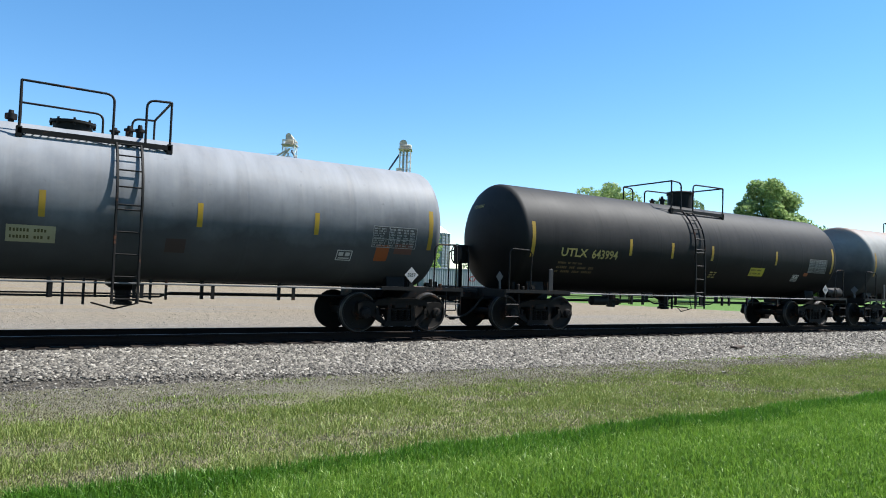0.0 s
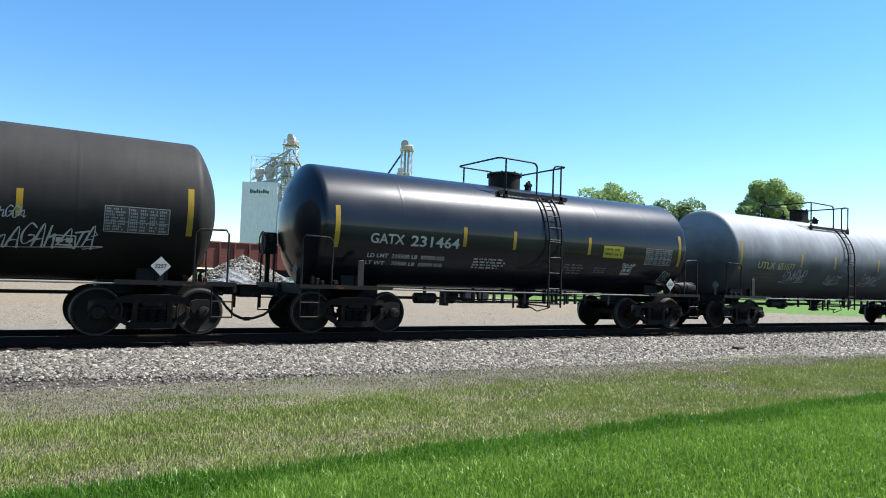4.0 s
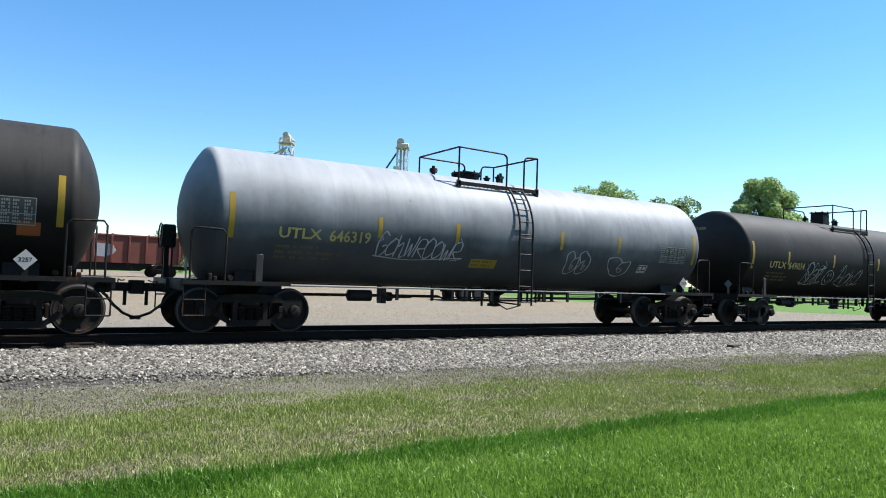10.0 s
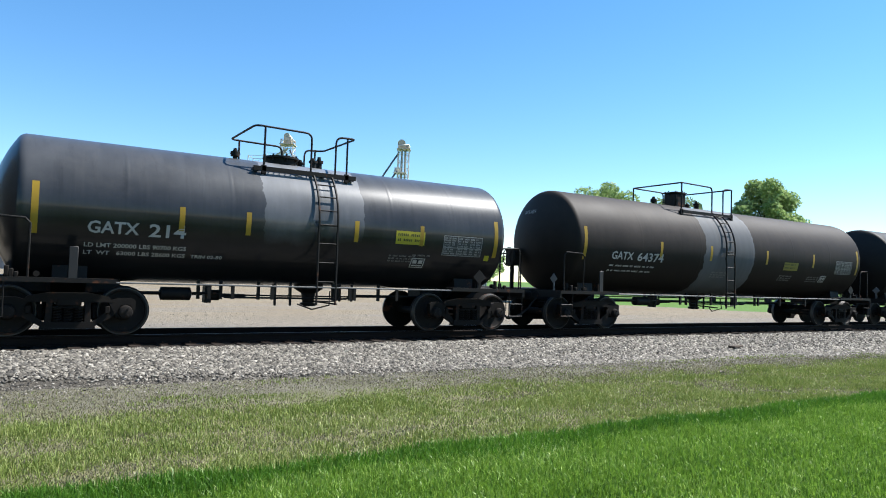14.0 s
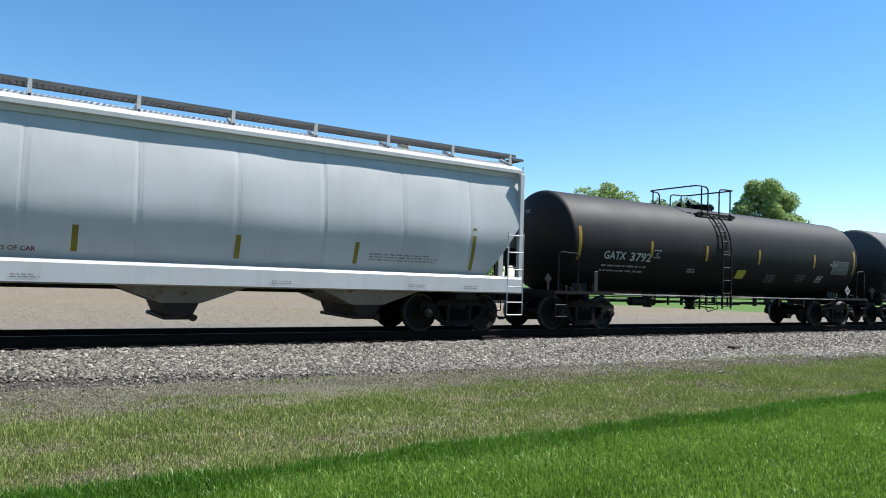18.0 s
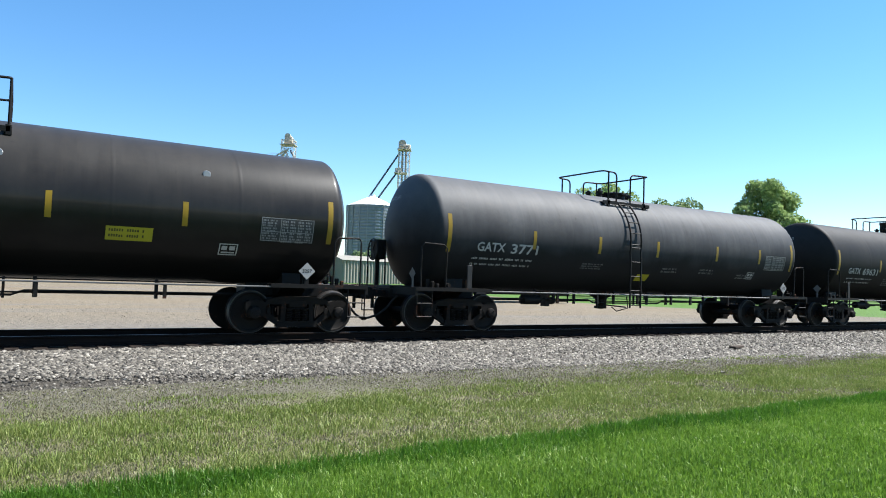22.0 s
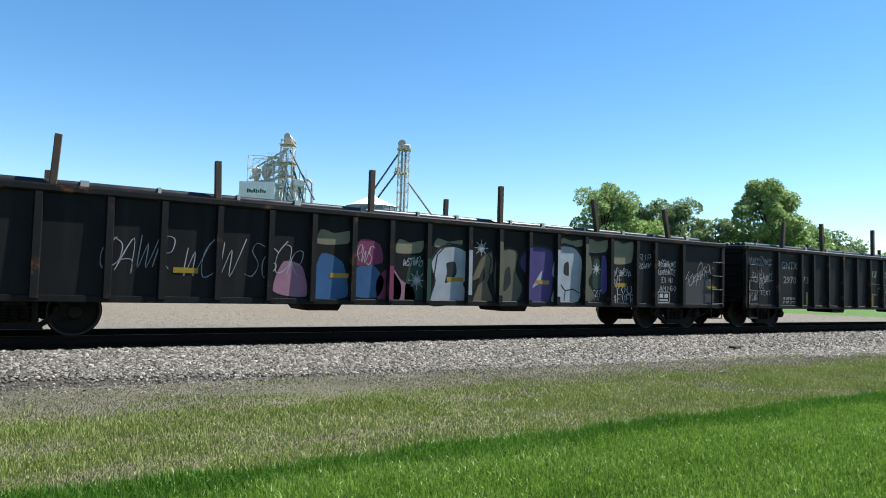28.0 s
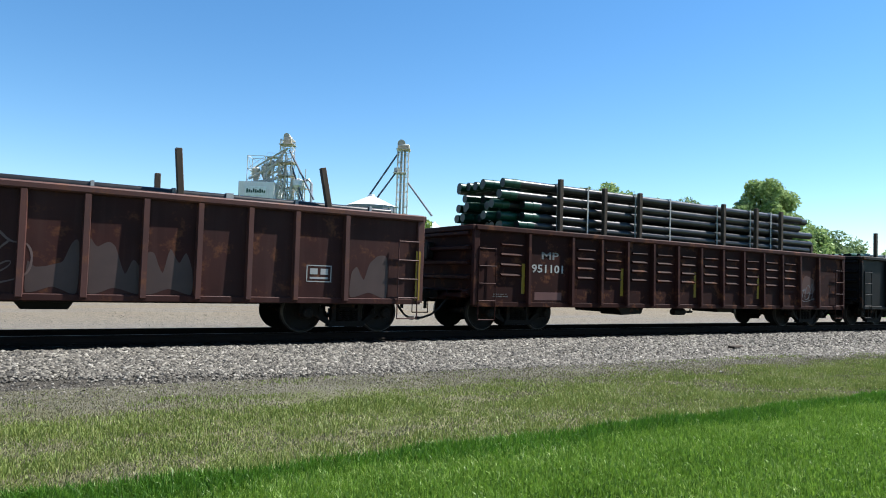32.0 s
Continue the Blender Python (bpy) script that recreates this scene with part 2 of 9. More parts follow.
    def prism(self, poly, a0, a1, axis="y", slot=0):
        """A flat outline pushed along an axis: (x, z) along y, (y, z) along x, (x, y) along z."""
        n = len(poly)
        put = {"y": lambda p, a: (p[0], a, p[1]), "x": lambda p, a: (a, p[0], p[1]), "z": lambda p, a: (p[0], p[1], a)}[axis]
        v = [put(p, a0) for p in poly] + [put(p, a1) for p in poly]
        f = [tuple(range(n)), tuple(range(2 * n - 1, n - 1, -1))]
        f += [(i, n + i, n + (i + 1) % n, (i + 1) % n) for i in range(n)]
        return self.add(v, f, slot)

    def mesh(self, name, mats, smooth=40):
        me = bpy.data.meshes.new(name)
        me.from_pydata(self.v, [], self.f)
        for m in (mats if isinstance(mats, (list, tuple)) else [mats]):
            me.materials.append(m)
        if any(self.m):
            me.polygons.foreach_set("material_index", self.m)
        if smooth:
            me.polygons.foreach_set("use_smooth", [True] * len(self.f))
            me.set_sharp_from_angle(angle=radians(smooth))
        bm = bmesh.new()
        bm.from_mesh(me)
        bmesh.ops.recalc_face_normals(bm, faces=bm.faces)
        bm.to_mesh(me)
        bm.free()
        return me


MESHES = {}


def shared(key, make, mats, smooth=40):
    """One mesh for all parts that look alike."""
    if key not in MESHES:
        MESHES[key] = make().mesh(key, mats, smooth)
    return MESHES[key]


def part(name, shape, material, parent, label="", at=(0, 0, 0), smooth=40):
    me = shape if isinstance(shape, bpy.types.Mesh) else shape.mesh(name, material, smooth)
    ob = new(name, me)
    ob.parent = parent
    ob.location = at
    return tagged(ob, label)


def thing(name, label, category, group="", at=(0, 0, 0), kind=""):
    ob = new(name)
    ob.empty_display_size = 0.3
    ob.location = at
    return tagged(ob, label, category, group, kind)


# --- paint and writing that follow a flank
class Flank:
    """The near side of a car: a round shell of radius r about (0, zc), or a flat side at y."""

    def __init__(self, r=None, zc=0.0, y=-1.5):
        self.r, self.zc, self.y = r, zc, y

    def place(self, x, z, lift=0.005):
        if lift < 0.03:
            lift *= 0.4             # paint is thin
        if self.r is None:
            return (x, self.y - lift, z)
        a = (z - self.zc) / self.r     # z is taken as height along the shell
        return (x, -(self.r + lift) * math.cos(a), self.zc + (self.r + lift) * math.sin(a))


def lettering(text, size, mat, parent, flank, x, z, width=None, name="lettering", lift=0.006):
    """Writing from its lower left corner at (x, z); width squeezes it to fit."""
    cu = bpy.data.curves.new("writing", "FONT")
    cu.body, cu.size, cu.resolution_u = text, size, 2
    cu.offset = size * 0.02
    tmp = bpy.data.objects.new("writing", cu)
    me = bpy.data.meshes.new_from_object(tmp)
    bpy.data.objects.remove(tmp)
    bpy.data.curves.remove(cu)
    if flank.r is not None:         # thin bands, so that the letters bend with the shell
        bm = bmesh.new()
        bm.from_mesh(me)
        for k in range(-1, int(size / 0.05) + 1):
            bmesh.ops.bisect_plane(bm, geom=bm.verts[:] + bm.edges[:] + bm.faces[:], plane_co=(0, k * 0.05 + 0.02, 0), plane_no=(0, 1, 0))
        bm.to_mesh(me)
        bm.free()
    co = np.zeros(len(me.vertices) * 3)
    me.vertices.foreach_get("co", co)
    co = co.reshape(-1, 3)
    k = width / max(co[:, 0].max(), 1e-3) if width else 1.0
    me.vertices.foreach_set("co", [c for p in co for c in flank.place(x + p[0] * k, z + p[1], lift)])
    me.materials.clear()
    me.materials.append(mat)
    me.name = name
    ob = new(name, me)
    ob.parent = parent
    return ob


def quad_strip(shape, flank, x0, x1, z0, z1, lift=0.005, n=4, lean=0.0):
    v = []
    for i in range(n + 1):
        z = z0 + (z1 - z0) * i / n
        d = lean * (i / n)
        v += [flank.place(x0 + d, z, lift), flank.place(x1 + d, z, lift)]
    shape.add(v, [(2 * i, 2 * i + 1, 2 * i + 3, 2 * i + 2) for i in range(n)])


def panel(parent, flank, x, z, w, h, mat, name="marking_panel", lift=0.004):
    s = Shape()
    quad_strip(s, flank, x, x + w, z, z + h, lift)
    return part(name, s, mat, parent)


def bars(parent, flank, x, z, w, h, lines, mat, seed=1, name="stencil", fill=0.62, gap=0.35, lift=0.006):
    """Lines of writing too small to read, as short bars."""
    rnd, s = random.Random(seed), Shape()
    step = h / lines
    tall = min(step * fill, 0.1)
    for i in range(lines):
        cx, end = x, x + w * rnd.uniform(0.8, 1.0)
        z0 = z + h - (i + 0.5) * step - tall / 2
        while cx < end - tall * 0.5:
            for _ in range(rnd.randint(2, 6)):      # one small block to each character
                if cx > end - tall * 0.5:
                    break
                quad_strip(s, flank, cx, cx + tall * rnd.uniform(0.42, 0.56), z0, z0 + tall * rnd.uniform(0.8, 1.0), lift, 1)
                cx += tall * 0.78
            cx += tall * (0.5 + gap)
    return tagged(part(name, s, mat, parent), kind="stuff")


def data_table(parent, flank, x, z, w, h, seed=2, mat=None):
    """The tank-test table: a pale stencilled field with a frame, a dark header row and columns."""
    mat = mat or TABLE_MARK
    ob = panel(parent, flank, x, z, w, h, TABLE_FIELD, "test_table", 0.004)
    s, t = Shape(), 0.014
    for a in (x, x + w * 0.36, x + w - t):
        quad_strip(s, flank, a, a + t, z, z + h, 0.009)
    for a in (z, z + h * 0.4, z + h - t):
        quad_strip(s, flank, x, x + w, a, a + t, 0.009, 1)
    part("table_frame", s, mat, ob)
    bars(ob, flank, x + 0.03, z + 0.03, w * 0.3, h - 0.06, 8, mat, seed, fill=0.7, lift=0.008)
    for i in range(4):
        bars(ob, flank, x + w * (0.39 + 0.15 * i), z + 0.03, w * 0.125, h - 0.06, 7, mat, seed + i, fill=0.7, lift=0.008)
    return ob


def box_mark(parent, flank, x, z, w, h, mat=None):
    """The two-window service stencil."""
    s, t = Shape(), 0.022
    for a in (x, x + w - t):
        quad_strip(s, flank, a, a + t, z, z + h, 0.006)
    for a in (z, z + h - t):
        quad_strip(s, flank, x, x + w, a, a + t, 0.006, 1)
    for i in range(2):
        a = x + w * (0.14 + 0.42 * i)
        quad_strip(s, flank, a, a + w * 0.3, z + h * 0.45, z + h * 0.8, 0.006, 1)
    quad_strip(s, flank, x + w * 0.14, x + w * 0.86, z + h * 0.18, z + h * 0.3, 0.006, 1)
    return part("service_stencil", s, mat or WHITE_MARK, parent)


def stroke(s, flank, pts, width, lift):
    """A painted line along (x, z) points."""
    v = []
    for i, p in enumerate(pts):
        a, b = pts[max(i - 1, 0)], pts[min(i + 1, len(pts) - 1)]
        dx, dz = b[0] - a[0], b[1] - a[1]
        l = math.hypot(dx, dz) or 1
        wd = width * (0.75 + 0.25 * math.sin(i * 0.7)) / 2
        v += [flank.place(p[0] - dz / l * wd, p[1] + dx / l * wd, lift), flank.place(p[0] + dz / l * wd, p[1] - dx / l * wd, lift)]
    s.add(v, [(2 * i, 2 * i + 1, 2 * i + 3, 2 * i + 2) for i in range(len(pts) - 1)])


def smooth_line(pts, per=6, closed=False):
    """A rounded line through (x, z) points."""
    out, n = [], len(pts)
    for i in range(n if closed else n - 1):
        if closed:
            p0, p1, p2, p3 = pts[i - 1], pts[i], pts[(i + 1) % n], pts[(i + 2) % n]
        else:
            p0, p1, p2, p3 = pts[max(i - 1, 0)], pts[i], pts[i + 1], pts[min(i + 2, n - 1)]
        for k in range(per):
            t = k / per
            out.append(tuple(0.5 * (2 * b + (c - a) * t + (2 * a - 5 * b + 4 * c - d) * t * t + (3 * b - a - 3 * c + d) * t ** 3) for a, b, c, d in zip(p0, p1, p2, p3)))
    out.append(pts[0] if closed else pts[-1])
    return out


# pen moves of a quick tag, each in a unit cell: loops, hooks, arches and zigzags
MOVES = [[(0.1, 0.1), (0.2, 0.9), (0.75, 0.95), (0.8, 0.55), (0.25, 0.5), (0.9, 0.05)],
         [(0.85, 0.85), (0.4, 1.0), (0.1, 0.5), (0.4, 0.0), (0.9, 0.25), (0.85, 0.5), (0.5, 0.45)],
         [(0.05, 0.9), (0.25, 0.05), (0.45, 0.7), (0.65, 0.05), (0.95, 1.0)],
         [(0.9, 0.9), (0.35, 1.0), (0.2, 0.7), (0.75, 0.4), (0.6, 0.0), (0.05, 0.1)],
         [(0.1, 0.0), (0.15, 0.9), (0.2, 0.45), (0.6, 0.6), (0.7, 0.0), (1.0, 0.1)],
         [(0.5, 1.0), (0.08, 0.6), (0.3, 0.05), (0.85, 0.25), (0.8, 0.8), (0.4, 0.95)],
         [(0.0, 0.85), (0.95, 0.95), (0.5, 0.9), (0.45, 0.0), (0.2, 0.1)],
         [(0.05, 0.05), (0.5, 1.0), (0.85, 0.0), (0.7, 0.4), (0.15, 0.35)]]


def scribble(parent, flank, x, z, w, h, mat, seed, width=0.035, loops=9, name="spray_tag", strokes=2):
    """A spray-can tag: quick pen moves that cannot be read, leaning and overlapping."""
    rnd, s = random.Random(seed), Shape()
    n = max(3, min(loops, int(w / h * 2.5 + 0.5)))
    cell = w / n
    for k in range(n):
        mv = rnd.choice(MOVES)
        sx, sz, lift = cell * rnd.uniform(1.0, 1.35), h * rnd.uniform(0.7, 1.0), h * rnd.uniform(-0.06, 0.12)
        pts = [(x + cell * k + sx * (a - 0.1) + 0.22 * h * (b - 0.5), z + lift + sz * b + h * rnd.uniform(-0.04, 0.04)) for a, b in mv]
        stroke(s, flank, smooth_line(pts, 5), width * 0.75, 0.008 + 0.0004 * k)
    if strokes > 1:         # a sweep under it and a few darts
        stroke(s, flank, smooth_line([(x - 0.04 * w, z + 0.1 * h), (x + 0.4 * w, z - 0.02 * h), (x + 1.02 * w, z + 0.16 * h), (x + 0.9 * w, z + 0.02 * h)], 6), width * 0.6, 0.0125)
        for a in (0.02, 0.97):
            q = rnd.uniform(0.5, 0.8)
            stroke(s, flank, [(x + w * a - 0.08 * h, z + h * q), (x + w * a + 0.12 * h, z + h * (q + 0.08)), (x + w * a + 0.02 * h, z + h * (q + 0.22))], width * 0.5, 0.013)
    return part(name, s, mat, parent)


def throw_up(parent, flank, x, z, w, h, line, n, seed, width=0.045, fill=None):
    """A quick piece: swollen, overlapping letter shapes in outline, with or without a fill."""
    rnd = random.Random(seed)
    outlines = Shape()
    for k in range(n):
        cw = w / n
        cx, cz = x + cw * (k + 0.5), z + h * (0.5 + rnd.uniform(-0.06, 0.06))
        ph = rnd.uniform(0, 6.28)
        ring = []
        for i in range(10):
            t = 2 * math.pi * i / 10
            c, q = math.cos(t), math.sin(t)
            k2 = 1 / max(abs(c), abs(q)) ** 0.55
            r = 1 + 0.16 * math.sin(2 * t + ph) + 0.13 * math.sin(3 * t + 2 * ph) - (0.3 if i == (2 + k * 3) % 10 else 0)
            ring.append((cx + cw * 0.6 * r * k2 * c * 0.85 + 0.08 * h * q, cz + h * 0.5 * r * k2 * q * 0.8))
        if fill:
            patch(parent, flank, ring, fill, "spray_fill", 0.006 + 0.0006 * k, 0.98)
        lift = 0.0115 + 0.0004 * k
        stroke(outlines, flank, smooth_line(ring, 5, True), width, lift)
        a = ring[(2 + k * 3) % 10]
        stroke(outlines, flank, smooth_line([a, (cx + cw * 0.05, cz + h * 0.12), (cx - cw * 0.04, cz - h * 0.08)], 5), width * 0.9, lift)
        hole = [(cx + cw * 0.12 * math.cos(t + ph) + cw * 0.1, cz - h * 0.16 + h * 0.09 * math.sin(t)) for t in (0, 1.05, 2.1, 3.14, 4.2, 5.25)]
        stroke(outlines, flank, smooth_line(hole, 3, True), width * 0.7, lift)
    return part("spray_outline", outlines, line, parent)


# strokes of plain hand-painted capitals, each in a unit cell
PEN = {"A": "00 51 90|23 73", "C": "98 51 05 50 92", "D": "00 01 71 95 70 00", "E": "91 01 05 65 05 00 90", "F": "91 01 05 65 05 00", "G": "98 41 05 40 92 94 55", "H": "00 01|90 91|05 95",
       "I": "50 51", "K": "00 01|91 05 90", "L": "01 00 90", "M": "00 01 54 91 90", "N": "00 01 90 91", "O": "51 05 50 95 51", "P": "00 01 81 97 74 05", "R": "00 01 81 97 74 05 90", "S": "98 51 07 93 50 02",
       "T": "01 91|51 50", "U": "01 03 50 93 91", "V": "01 50 91", "W": "01 20 56 70 91", "X": "01 90|91 00", "Y": "01 55 91|55 50", "4": "71 03 93|71 70", "2": "07 51 97 00 90"}


def hand_lettering(parent, flank, text, x, z, w, h, mat, seed, width=0.028):
    """Words painted by hand, from their lower left corner; a digit pair is a point, 1 in the second place is the cap line."""
    rnd, s = random.Random(seed), Shape()
    cell = w / len(text)
    for k, ch in enumerate(text):
        for run_ in PEN.get(ch, "").split("|") if ch in PEN else ():
            pts = []
            for pr in run_.split():
                a, b = int(pr[0]) / 9, (1.0 if pr[1] == "1" else int(pr[1]) / 9)
                pts.append((x + cell * (k + 0.08 + 0.72 * a) + 0.04 * h * rnd.uniform(-1, 1), z + h * (b + 0.05 * rnd.uniform(-1, 1))))
            stroke(s, flank, pts, width, 0.009 + 0.0002 * k)
    return part("spray_words", s, mat, parent)


def patch(parent, flank, pts, mat, name="spray_fill", lift=0.006, grow=1.0, soft=True):
    """A painted field with a soft outline through a few (x, z) corners."""
    n = len(pts)
    cx, cz = sum(p[0] for p in pts) / n, sum(p[1] for p in pts) / n
    pts = [(cx + (a - cx) * grow, cz + (b - cz) * grow) for a, b in pts]
    ring = []
    for i in range(n):
        p0, p1, p2, p3 = pts[i - 1], pts[i], pts[(i + 1) % n], pts[(i + 2) % n]
        if not soft:
            ring.append(p1)
            continue
        for k in range(5):
            t = k / 5
            ring.append(tuple(0.5 * (2 * b + 0.7 * (c - a) * t + (1.4 * a - 4.3 * b + 3.6 * c - 0.7 * d) * t * t + (2.3 * b - 0.7 * a - 2.3 * c + 0.7 * d) * t ** 3)
                              for a, b, c, d in zip(p0, p1, p2, p3)))
    s = Shape()
    s.add([flank.place(a, b, lift) for a, b in ring], [tuple(range(len(ring)))])
    return part(name, s, mat, parent)


def blob(parent, flank, x, z, w, h, mat, seed, name="spray_patch", lift=0.005):
    """A rounded patch of old paint with an uneven edge."""
    rnd, n = random.Random(seed), 28
    ph = [rnd.uniform(0, 6.28) for _ in range(3)]
    ring, mid = [], []
    for i in range(n):
        t = 2 * math.pi * i / n
        r = 1 + 0.07 * math.sin(3 * t + ph[0]) + 0.05 * math.sin(5 * t + ph[1]) + 0.03 * math.sin(9 * t + ph[2])
        c, q = math.cos(t), math.sin(t)
        k = r / max(abs(c), abs(q)) ** 0.6
        ring.append(flank.place(x + w / 2 + w / 2 * k * c * 0.85, z + h / 2 + h / 2 * k * q * 0.85, lift))
        mid.append(flank.place(x + w / 2 + w / 4 * k * c * 0.85, z + h / 2 + h / 4 * k * q * 0.85, lift))
    s = Shape()
    s.add(ring + mid + [flank.place(x + w / 2, z + h / 2, lift)],
          [(i, (i + 1) % n, n + (i + 1) % n, n + i) for i in range(n)] + [(n + i, n + (i + 1) % n, 2 * n) for i in range(n)])
    return part(name, s, mat, parent)


def placard(parent, x, z, y, size=0.25, text="3257", mat=None):
    """A white diamond in a holder."""
    s, r = Shape(), size / 2 * 1.414
    s.prism([(x - r, z), (x, z - r), (x + r, z), (x, z + r)], y, y + 0.012)
    ob = part("placard", s, mat or WHITE_MARK, parent, "diamond hazard placard in a holder")
    if mat is None:
        lettering(text, size * 0.42, DARK_MARK, ob, Flank(y=y), x - size * 0.42, z - size * 0.14, size * 0.84)
    s2 = Shape()
    s2.box(x - 0.05, x + 0.05, y + 0.014, y + 0.05, z - r - 0.2, z + 0.1)
    part("placard_bracket", s2, BLACK_STEEL, parent)
    return ob


# --- trucks (the wheeled frames under each car)
WHEEL_R, WHEEL_BASE = 0.448, 1.835


def make_wheelset():
    s = Shape()
    for side in (-1, 1):
        prof = [(0.675, 0.16), (0.675, 0.40), (0.69, WHEEL_R + 0.022), (0.705, WHEEL_R + 0.024), (0.722, WHEEL_R + 0.004), (0.735, WHEEL_R),
                (0.805, WHEEL_R - 0.006), (0.815, WHEEL_R - 0.012), (0.816, WHEEL_R - 0.026), (0.815, 0.385), (0.79, 0.37), (0.765, 0.30), (0.77, 0.17), (0.80, 0.15), (0.81, 0.10), (0.81, 0.09)]
        slots = [0, 0, 0, 0, 1, 1, 1, 1, 0, 0, 0, 0, 0, 0, 0]
        s.lathe([(a * side, r) for a, r in prof], 40, "y", slots=slots)
        s.lathe([(a * side, r) for a, r in [(0.80, 0.085), (0.95, 0.085), (0.952, 0.125), (1.14, 0.125), (1.16, 0.115), (1.185, 0.11), (1.2, 0.06), (1.2, 0.0)]], 18, "y")
        for k in range(3):
            t = 2 * math.pi * k / 3
            s.cyl((0.065 * math.cos(t), side * 1.19, 0.065 * math.sin(t)), (0.065 * math.cos(t), side * 1.225, 0.065 * math.sin(t)), 0.02, 6)
        for k in range(2):
            t = math.pi * k + 0.4
            s.box(0.30 * math.cos(t) - 0.03, 0.30 * math.cos(t) + 0.03, side * 0.77, side * 0.792, 0.30 * math.sin(t) - 0.012, 0.30 * math.sin(t) + 0.012)
    s.cyl((0, -0.7, 0), (0, 0.7, 0), 0.085, 16)
    return s


def make_side_frame():
    s = Shape()
    h = WHEEL_BASE / 2
    for sg in (-1, 1):
        def q(pts):
            return [(sg * a, b) for a, b in pts]
        s.prism(q([(h + 0.17, 0.66), (h + 0.17, 0.50), (h + 0.12, 0.36), (h + 0.09, 0.36), (h + 0.09, 0.57), (h - 0.09, 0.57), (h - 0.09, 0.34), (h - 0.14, 0.34),
                   (h - 0.22, 0.50), (h - 0.30, 0.64), (h - 0.12, 0.70), (h + 0.1, 0.70)]), -0.075, 0.075)
        s.prism(q([(h - 0.14, 0.40), (h - 0.18, 0.56), (0.40, 0.28), (0.30, 0.16), (0.34, 0.14)]), -0.06, 0.06)
        s.prism(q([(0.26, 0.24), (0.36, 0.24), (0.34, 0.72), (0.25, 0.72)]), -0.07, 0.07)
    s.prism([(-h + 0.2, 0.62), (h - 0.2, 0.62), (h - 0.28, 0.72), (0.3, 0.79), (-0.3, 0.79), (-h + 0.28, 0.72)], -0.08, 0.08)
    s.prism([(-0.44, 0.15), (0.44, 0.15), (0.40, 0.27), (-0.40, 0.27)], -0.085, 0.085)
    for sg in (-1, 1):
        s.box(sg * h - 0.11, sg * h + 0.11, -0.06, 0.06, 0.55, 0.60, 0.01)
        s.box(sg * 0.62 - 0.04, sg * 0.62 + 0.04, -0.10, -0.07, 0.42, 0.55, 0.008)
    return s


def make_springs():
    s = Shape()
    for x in (-0.17, 0.0, 0.17):
        for y in (-0.06, 0.06):
            pts = [(x + 0.058 * math.cos(t * 0.9), y + 0.045 * math.sin(t * 0.9), 0.27 + 0.245 * t / 35) for t in range(0, 36)]
            s.tube(pts, 0.014, 5)
    s.box(-0.25, 0.25, -0.1, 0.1, 0.515, 0.54, 0.006)
    s.box(-0.27, 0.27, 0.08, 0.11, 0.2, 0.54)
    return s


def make_bolster():
    s = Shape()
    s.box(-0.2, 0.2, -1.12, 1.12, 0.54, 0.70, 0.03)
    s.lathe([(0.70, 0.19), (0.76, 0.19), (0.76, 0.0)], 24, "z")
    for sg in (-1, 1):
        s.box(sg * 0.38 - 0.06, sg * 0.38 + 0.06, -0.75, 0.75, 0.36, 0.46, 0.02)
        for y in (-0.72, 0.72):
            s.box(sg * 0.43 - 0.04, sg * 0.43 + 0.05, y - 0.09, y + 0.09, 0.3, 0.56, 0.02)
    s.tube([(-0.4, -0.2, 0.32), (0.4, -0.2, 0.32)], 0.025, 6)
    return s


WHEELSETS = []      # (wheelset, car) pairs, for the rolling


def add_truck(car, x):
    tr = part("truck", shared("truck_bolster", make_bolster, TRUCK_IRON), None, car, "cast steel two-axle truck, grimy and rusted", (x, 0, 0))
    for sg in (-1, 1):
        sf = part("side_frame", shared("side_frame", make_side_frame, TRUCK_IRON), None, tr, at=(0, sg * 1.03, 0))
        sf.rotation_euler = (0, 0, 0 if sg < 0 else math.pi)
        part("spring_nest", shared("spring_nest", make_springs, TRUCK_IRON), None, tr, at=(0, sg * 1.03, 0))
        ws = part("wheelset", shared("wheelset", make_wheelset, [WHEEL_IRON, TREAD], 35), None, tr, "", (sg * WHEEL_BASE / 2, 0, WHEEL_R))
        WHEELSETS.append((ws, car))
    return tr


def make_coupler():
    s = Shape()
    s.box(-0.12, 0.45, -0.09, 0.09, 0.78, 0.95, 0.02)
    s.prism([(-0.12, -0.14), (-0.30, -0.17), (-0.36, -0.06), (-0.27, 0.02), (-0.31, 0.12), (-0.38, 0.15), (-0.34, 0.2), (-0.14, 0.16)], 0.73, 1.0, "z")
    s.box(-0.08, -0.02, -0.03, 0.03, 0.5, 0.78)
    s.tube([(-0.03, 0.0, 1.0), (-0.03, -0.5, 0.98), (-0.03, -0.95, 1.0), (-0.03, -1.0, 0.9)], 0.014, 6)
    return s


